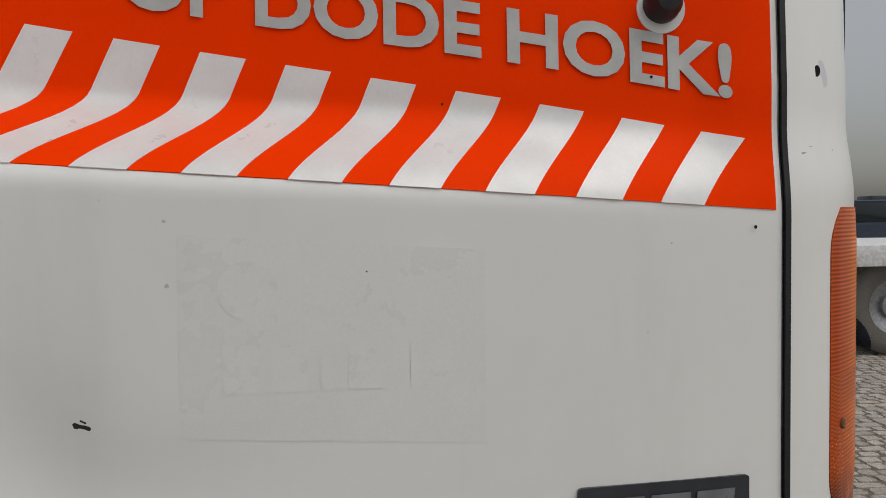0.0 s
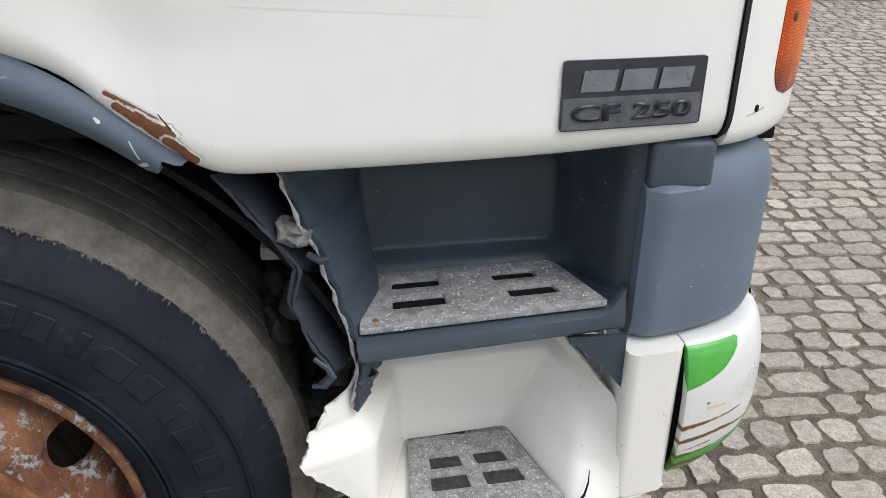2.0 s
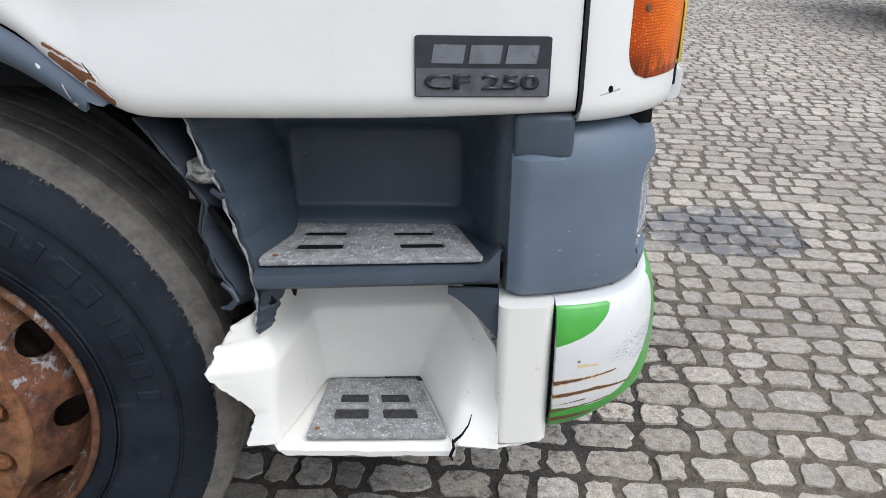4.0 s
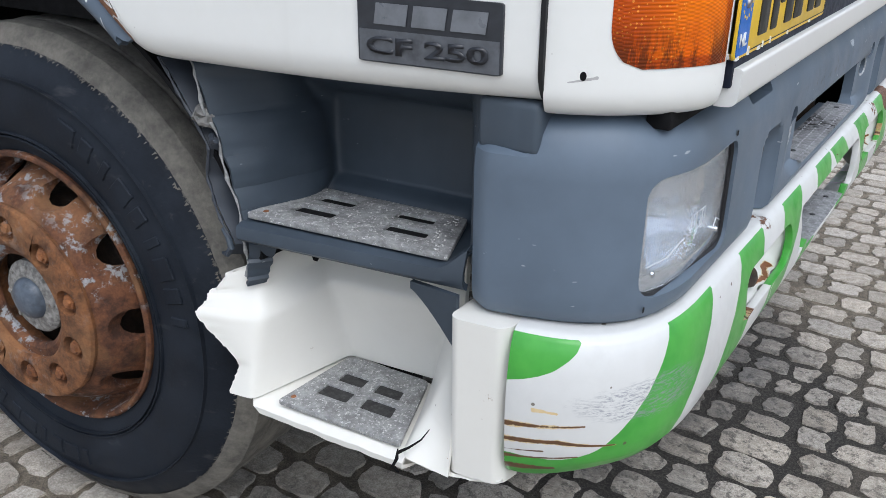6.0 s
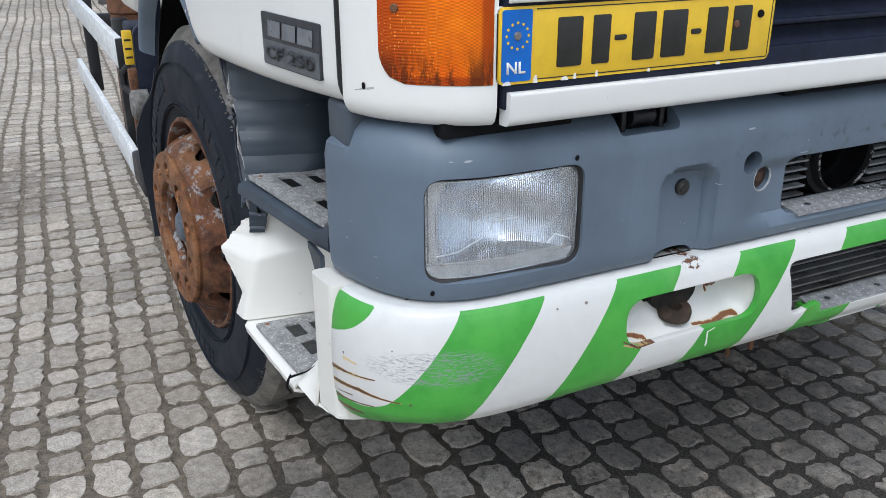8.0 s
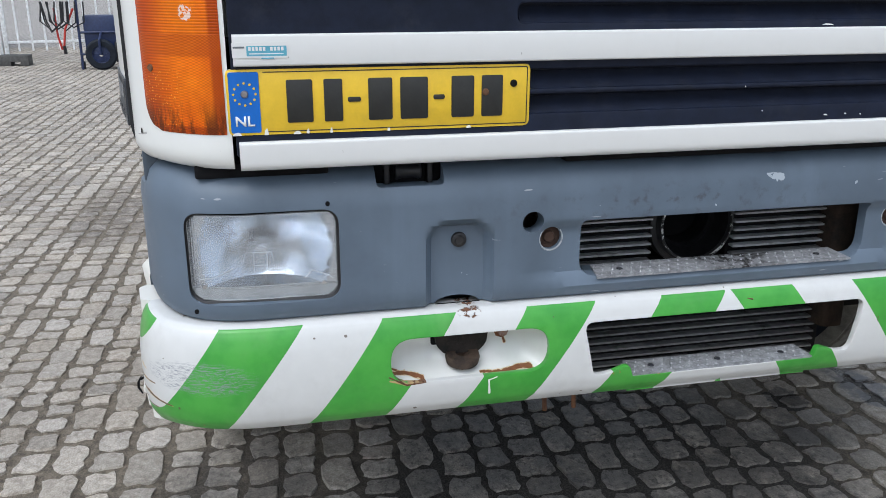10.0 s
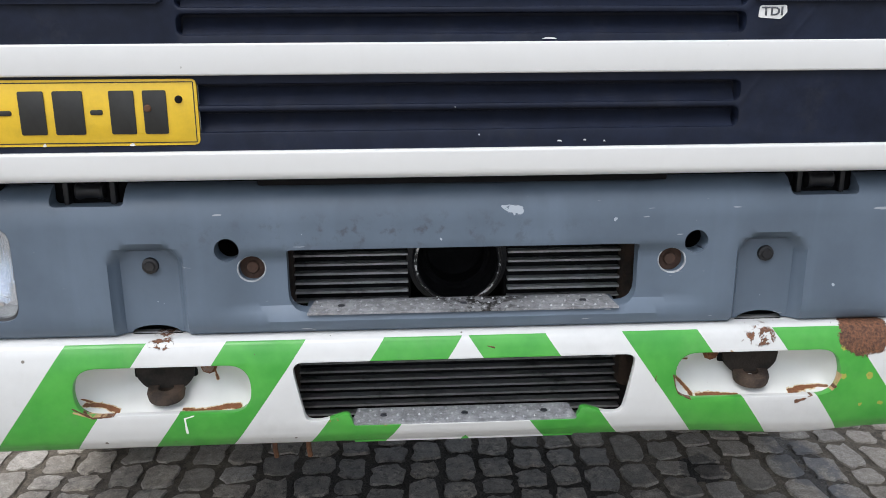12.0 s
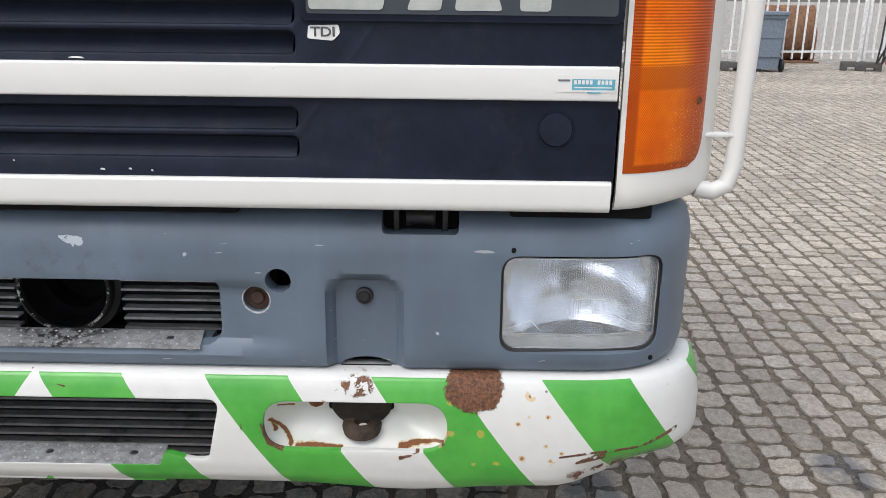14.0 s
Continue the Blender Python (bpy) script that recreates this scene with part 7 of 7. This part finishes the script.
# ---------------- blue trolley by the fence ----------------
cart = thing("trolley", "dark blue steel trolley with a pneumatic wheel beside the fence", "trolley", (-12.55, -3.15, -0.004))
w = part("tyre", bend(lathe([(0.13, 0.045), (0.20, 0.05), (0.225, 0.03), (0.23, 0.0), (0.225, -0.03), (0.20, -0.05), (0.13, -0.045)], 32), lambda x, y, z: (-y + 0.14, x * 1.0, z + 0.23)), RUBBER, cart)
part("wheel_rim", bend(lathe([(0.03, 0.03), (0.06, 0.028), (0.12, 0.015), (0.14, 0.035), (0.14, -0.03)], 32), lambda x, y, z: (-y + 0.14, x, z + 0.23)), DENIM, w)
for y in (-0.30, 0.30):
    part("upright", tube([(0.05, y, 0.0 if y < 0 else 0.2), (0.05, y, 0.6), (-0.02, y, 1.2)], 0.02, 8), DENIM, cart)
part("crossbar", tube([(0.04, -0.30, 0.55), (0.04, 0.30, 0.55)], 0.018, 8), DENIM, cart)
part("crossbar", tube([(0.08, -0.30, 0.23), (0.08, 0.30, 0.23)], 0.016, 8), DENIM, cart)
part("tank", box(-0.20, 0.02, -0.24, 0.26, 0.26, 0.80, 0.04), DENIM, cart)
part("motor", box(-0.10, 0.16, 0.20, 0.42, 0.10, 0.42, 0.03), BLACK, cart)
part("stand", box(-0.02, 0.04, -0.33, -0.27, 0.0, 0.12, 0.005), BLACK, cart)
part("stay", tube([(0.20, 0.0, 0.23), (0.22, 0.0, 0.44), (0.08, 0.02, 0.56)], 0.018, 8), DENIM, cart)
for k in range(9):
    a = k * 2 * math.pi / 9
    part("spoke", tube([(0.165, 0.03 * math.cos(a), 0.23 + 0.03 * math.sin(a)), (0.165, 0.13 * math.cos(a + 0.3), 0.23 + 0.13 * math.sin(a + 0.3))], 0.006, 5), DENIM, w)
rc = random.Random(8)
for k in range(7):
    y0 = rc.uniform(-0.75, -0.35)
    part("cable", tube([(0.06, y0 - 0.12, 1.0), (0.08, y0 - 0.16 + 0.1 * rc.random(), 0.72), (0.09, y0, 0.55 + 0.12 * rc.random()), (0.08, y0 + 0.15, 0.70), (0.05, y0 + 0.16, 1.0)], 0.011, 6), BLACK, cart)
hose = part("hose", tube([(0.0, -0.35, 0.9), (0.1, -0.48, 0.6), (0.1, -0.52, 0.35), (0.05, -0.56, 0.30), (0.05, -0.60, 0.5), (0.0, -0.62, 0.9)], 0.016, 8), REDHOSE, cart)
part("grip", tube([(0.1, -0.52, 0.36), (0.1, -0.51, 0.24)], 0.025, 8), BLACK, hose)

# ---------------- wheeled bin, rusty steel and hoses by the fence ----------------
bin_ = thing("wheeled_bin", "grey-blue plastic wheeled bin beside the fence", "bin", (-15.0, 6.45, -0.004))
part("body", bend(prism(rrect(-0.26, 0.26, -0.29, 0.29, 0.04), "z", 0.06, 1.0), lambda x, y, z: (x * (0.86 + 0.14 * z), y * (0.86 + 0.14 * z), z)), BIN, bin_)
part("rim", prism(rrect(-0.29, 0.29, -0.31, 0.31, 0.04), "z", 0.97, 1.03, 0.008), BIN, bin_)
for z in (0.28, 0.62):
    part("rib", prism(rrect(-0.262, 0.262, -0.285, 0.285, 0.04), "z", z, z + 0.018), BIN, bin_)
part("lid", prism(rrect(-0.30, 0.32, -0.32, 0.32, 0.05), "z", 1.03, 1.09, 0.015), BIN, bin_)
for y in (-0.30, 0.30):
    part("wheel", bend(lathe([(0.0, 0.03), (0.09, 0.03), (0.12, 0.02), (0.125, 0.0), (0.12, -0.02), (0.09, -0.03), (0.0, -0.03)], 24), lambda a, b, c: (0.20 + a, y + b, 0.125 + c)), BLACK, bin_)
PLATE_RUST = rust("brown_plate_rust", (0.10, 0.05, 0.03), (0.26, 0.14, 0.085))
bucket = thing("digger_bucket", "rusty brown steel digger bucket lying behind the fence", "bucket", (-17.6, 7.75, -0.005))
part("shell", panel(lambda u, v: (-0.1 + 0.5 * math.sin(u * 2.6), (v - 0.5) * 1.1, 0.02 + 1.15 * (1 - math.cos(u * 2.6)) / 1.9), 18, 6, 0.03), PLATE_RUST, bucket)
for y in (-0.56, 0.53):
    part("cheek", prism(round_poly([(-0.15, 0.0), (0.45, 0.02), (0.48, 0.6), (0.15, 1.2), (-0.2, 1.1)], 0.1, 4), "y", y, y + 0.03), PLATE_RUST, bucket)
part("lip", box(-0.25, 0.60, -0.62, 0.62, 0.0, 0.03, 0.005), PLATE_RUST, bucket)
board = thing("steel_sheet", "rusty brown steel sheet leaning behind the fence", "steel sheet", (-16.6, 5.3, -0.005))
part("sheet", panel(lambda u, v: (-0.3 * v, (u - 0.5) * 0.9, v * 1.3), 4, 4, 0.02), PLATE_RUST, board)
part("edge_bar", box(-0.02, 0.05, -0.47, 0.47, 0.0, 0.06, 0.006), PLATE_RUST, board)
for k, (dx, mt, lab) in enumerate(((0.0, BLACK, "black rubber hose hanging on the fence post"), (0.10, BLACK, "black rubber hose hanging on the fence post"), (0.17, REDHOSE, "red hose lance leaning on the fence post"))):
    hs = thing("hose", lab, "hose", (-14.9, 8.55 + dx, 0.0), group="hoses on the fence")
    part("length", tube([(0.02, 0.0, 0.16), (0.05, 0.02, 0.55), (0.0, 0.06 - 0.03 * k, 1.25)], 0.016, 8), mt, hs)
    part("nozzle", tube([(0.06, 0.16 - 0.02 * k, 0.55), (0.03, 0.0, 0.17)], 0.02, 8), BLACK if k < 2 else REDHOSE, hs)

# ---------------- crawler machine far behind ----------------
crawler = thing("crawler", "brown muddy crawler tracks of a parked machine", "crawler", (-16.0, -7.4, -0.005))
TRACK = plain("muddy_track_steel", (0.17, 0.13, 0.095), 0.85, var=0.4, scale=12)
loop = [(math.cos(a) * 0.45 + (1.3 if math.cos(a) > 0 else -1.3), 0.47 + math.sin(a) * 0.42) for a in [k * math.pi / 9 - math.pi / 2 for k in range(18)]]
for k in range(44):
    p = along([(*q, 0) for q in loop + loop[:1]], k / 44)
    q = along([(*q, 0) for q in loop + loop[:1]], (k / 44 + 0.005) % 1)
    a = math.atan2(q.y - p.y, q.x - p.x)
    bm = box(-0.075, 0.075, -0.30, 0.30, -0.03, 0.03, 0.008, 1)
    part("track_shoe", bend(bm, lambda x, y, z: (p.x + x * math.cos(a) - z * math.sin(a), y, p.y + x * math.sin(a) + z * math.cos(a))), TRACK, crawler)
part("track_frame", box(-1.3, 1.3, -0.22, 0.22, 0.25, 0.70, 0.05), TRACK, crawler)
part("deck", box(-1.5, 1.2, -0.3, 1.9, 0.98, 1.9, 0.08), BLACK, crawler)
crawler.rotation_euler = (0, 0, radians(78))

# ---------------- flatbed, pickup, machines and trees on the far side ----------------
bed = thing("flatbed_trailer", "white-edged flatbed trailer with silver rims across the yard", "trailer", (4.0, 5.9, 0.0))
BEDWHITE = plain("white_bed_edge", (0.74, 0.74, 0.72), 0.4, dirt=(0.4, 0.38, 0.34), dirt_amount=0.4)
part("deck", box(-0.3, 8.0, 0.0, 2.4, 0.95, 1.12, 0.01), BEDWHITE, bed)
part("edge_profile", box(-0.31, 8.01, -0.02, 0.0, 0.92, 1.13, 0.006), BEDWHITE, bed)
part("frame", box(0.0, 7.8, 0.7, 1.7, 0.62, 0.93, 0.02), BLACK, bed)
part("under_bumper", box(-0.32, -0.22, 0.1, 2.3, 0.42, 0.55, 0.01), BEDWHITE, bed)
for x in (0.75, 1.95, 6.6):
    for y in (0.16, 2.24):
        sg = -1 if y < 1 else 1
        t = part("wheel", bend(lathe([(0.28, 0.0), (0.40, 0.02), (0.47, 0.0), (0.50, -0.03), (0.50, -0.25), (0.44, -0.28), (0.2, -0.28)], 40), lambda a, b, c: (x + a, y + b * -sg, 0.50 + c)), RUBBER, bed)
        part("rim", bend(lathe([(0.285, 0.005), (0.275, 0.0), (0.26, -0.03), (0.20, -0.05), (0.13, -0.07), (0.12, -0.03), (0.0, -0.02)], 40), lambda a, b, c: (x + a, y + b * -sg, 0.50 + c)), STEEL, t)
part("mud_flap", box(2.55, 2.57, 0.05, 0.60, 0.18, 0.92, 0.004), BLACK, bed)
pick = thing("pickup", "slate blue pickup parked across the yard", "car", (15.5, 24.0, 0.0))
CARBLUE = plain("slate_blue_car_paint", (0.05, 0.07, 0.11), 0.25, 0.3, Coat_Weight=0.6)
part("body", prism(round_poly([(-2.5, 0.45), (2.5, 0.45), (2.5, 0.95), (1.5, 1.08), (-2.5, 1.05)], 0.12, 4), "y", -0.9, 0.9, 0.06), CARBLUE, pick)
part("cabin", prism(round_poly([(-0.7, 1.0), (1.5, 1.05), (0.8, 1.72), (-0.5, 1.75)], 0.12, 4), "y", -0.75, 0.75, 0.05), WINDOW, pick)
part("roof", box(-0.45, 0.75, -0.72, 0.72, 1.70, 1.78, 0.03), CARBLUE, pick)
for x in (-1.6, 1.6):
    for y in (-0.82, 0.82):
        part("wheel", bend(lathe([(0.0, 0.08), (0.22, 0.10), (0.36, 0.09), (0.38, 0.0), (0.36, -0.1), (0.0, -0.1)], 28), lambda a, b, c: (x + a, y + b, 0.38 + c)), RUBBER, pick)
pick.rotation_euler = (0, 0, radians(-20))
for k, (x, y, col, lab) in enumerate(((30, 46, (0.55, 0.12, 0.03), "orange site machine far across the yard"), (34, 50, (0.65, 0.64, 0.60), "white site container far across the yard"), (37, 52, (0.60, 0.42, 0.03), "yellow site machine far across the yard"), (27, 49, (0.50, 0.10, 0.04), "red site machine far across the yard"))):
    mc = thing("site_machine", lab, "machine", (x, y, 0.0), group="machines across the yard")
    m = plain("site_paint_%d" % k, col, 0.5)
    part("hull", box(-2.0, 2.0, -1.2, 1.2, 0.5, 1.5 + 0.2 * (k % 2), 0.15), m, mc)
    part("cabin", box(-0.8, 0.7, -0.8, 0.8, 1.4, 2.3, 0.12), WINDOW, mc)
    part("boom", tube([(1.5, 0, 1.5), (2.6, 0, 2.4), (3.8, 0, 1.2)], 0.16, 8), m, mc)
    for wx in (-1.3, 1.3):
        part("wheel", bend(lathe([(0.0, 0.2), (0.4, 0.2), (0.55, 0.1), (0.55, -0.1), (0.0, -0.2)], 20), lambda a, b, c: (wx + a, -1.1 + b, 0.55 + c)), RUBBER, mc)
lampp = thing("street_lamp", "slim grey street lamp far across the yard", "street lamp", (23.5, 33.0, 0.0))
part("pole", tube([(0, 0, 0), (0, 0, 3.4)], [0.07, 0.045], 10), STEEL, lampp)
part("arm", tube([(0, 0, 3.4), (-0.7, 0, 3.5)], 0.03, 8), STEEL, lampp)
part("head", box(-1.1, -0.6, -0.08, 0.08, 3.44, 3.54, 0.02), BLACK, lampp)
# bare trees along the horizon
TWIG = plain("bare_twig_bark", (0.16, 0.135, 0.12), 0.9)
rt = random.Random(11)
tw = bmesh.new()


def limb(p, d, ln, r, depth):
    q = p + d * ln
    a, b, c = [d.orthogonal().normalized() * r * f for f in (1, -0.5, -0.5)]
    o = d.cross(a).normalized() * r
    lo = [tw.verts.new(p + a), tw.verts.new(p - a * 0.5 + o), tw.verts.new(p - a * 0.5 - o)]
    hi = [tw.verts.new(q + a * 0.6), tw.verts.new(q - a * 0.3 + o * 0.6), tw.verts.new(q - a * 0.3 - o * 0.6)]
    for k in range(3):
        tw.faces.new((lo[k], lo[(k + 1) % 3], hi[(k + 1) % 3], hi[k]))
    if depth:
        for k in range(3 if depth > 2 else 4):
            v = Vector((rt.uniform(-1, 1), rt.uniform(-1, 1), rt.uniform(0.2, 1.1)))
            limb(p + d * ln * rt.uniform(0.5, 1.0), (d * 0.9 + v * 0.7).normalized(), ln * rt.uniform(0.5, 0.75), r * 0.55, depth - 1)


for k in range(22):
    a = radians(38 + k * 2.4 + rt.uniform(-1, 1))
    dist = rt.uniform(95, 120)
    limb(Vector((math.sin(a) * dist, math.cos(a) * dist, 0)), Vector((0, 0, 1)), rt.uniform(1.6, 2.4), 0.22, 4)
trees = new("bare_trees", link_mesh("bare_trees", tw, TWIG, 0))
tagged(trees, "row of bare winter trees along the horizon", "trees", kind="stuff")
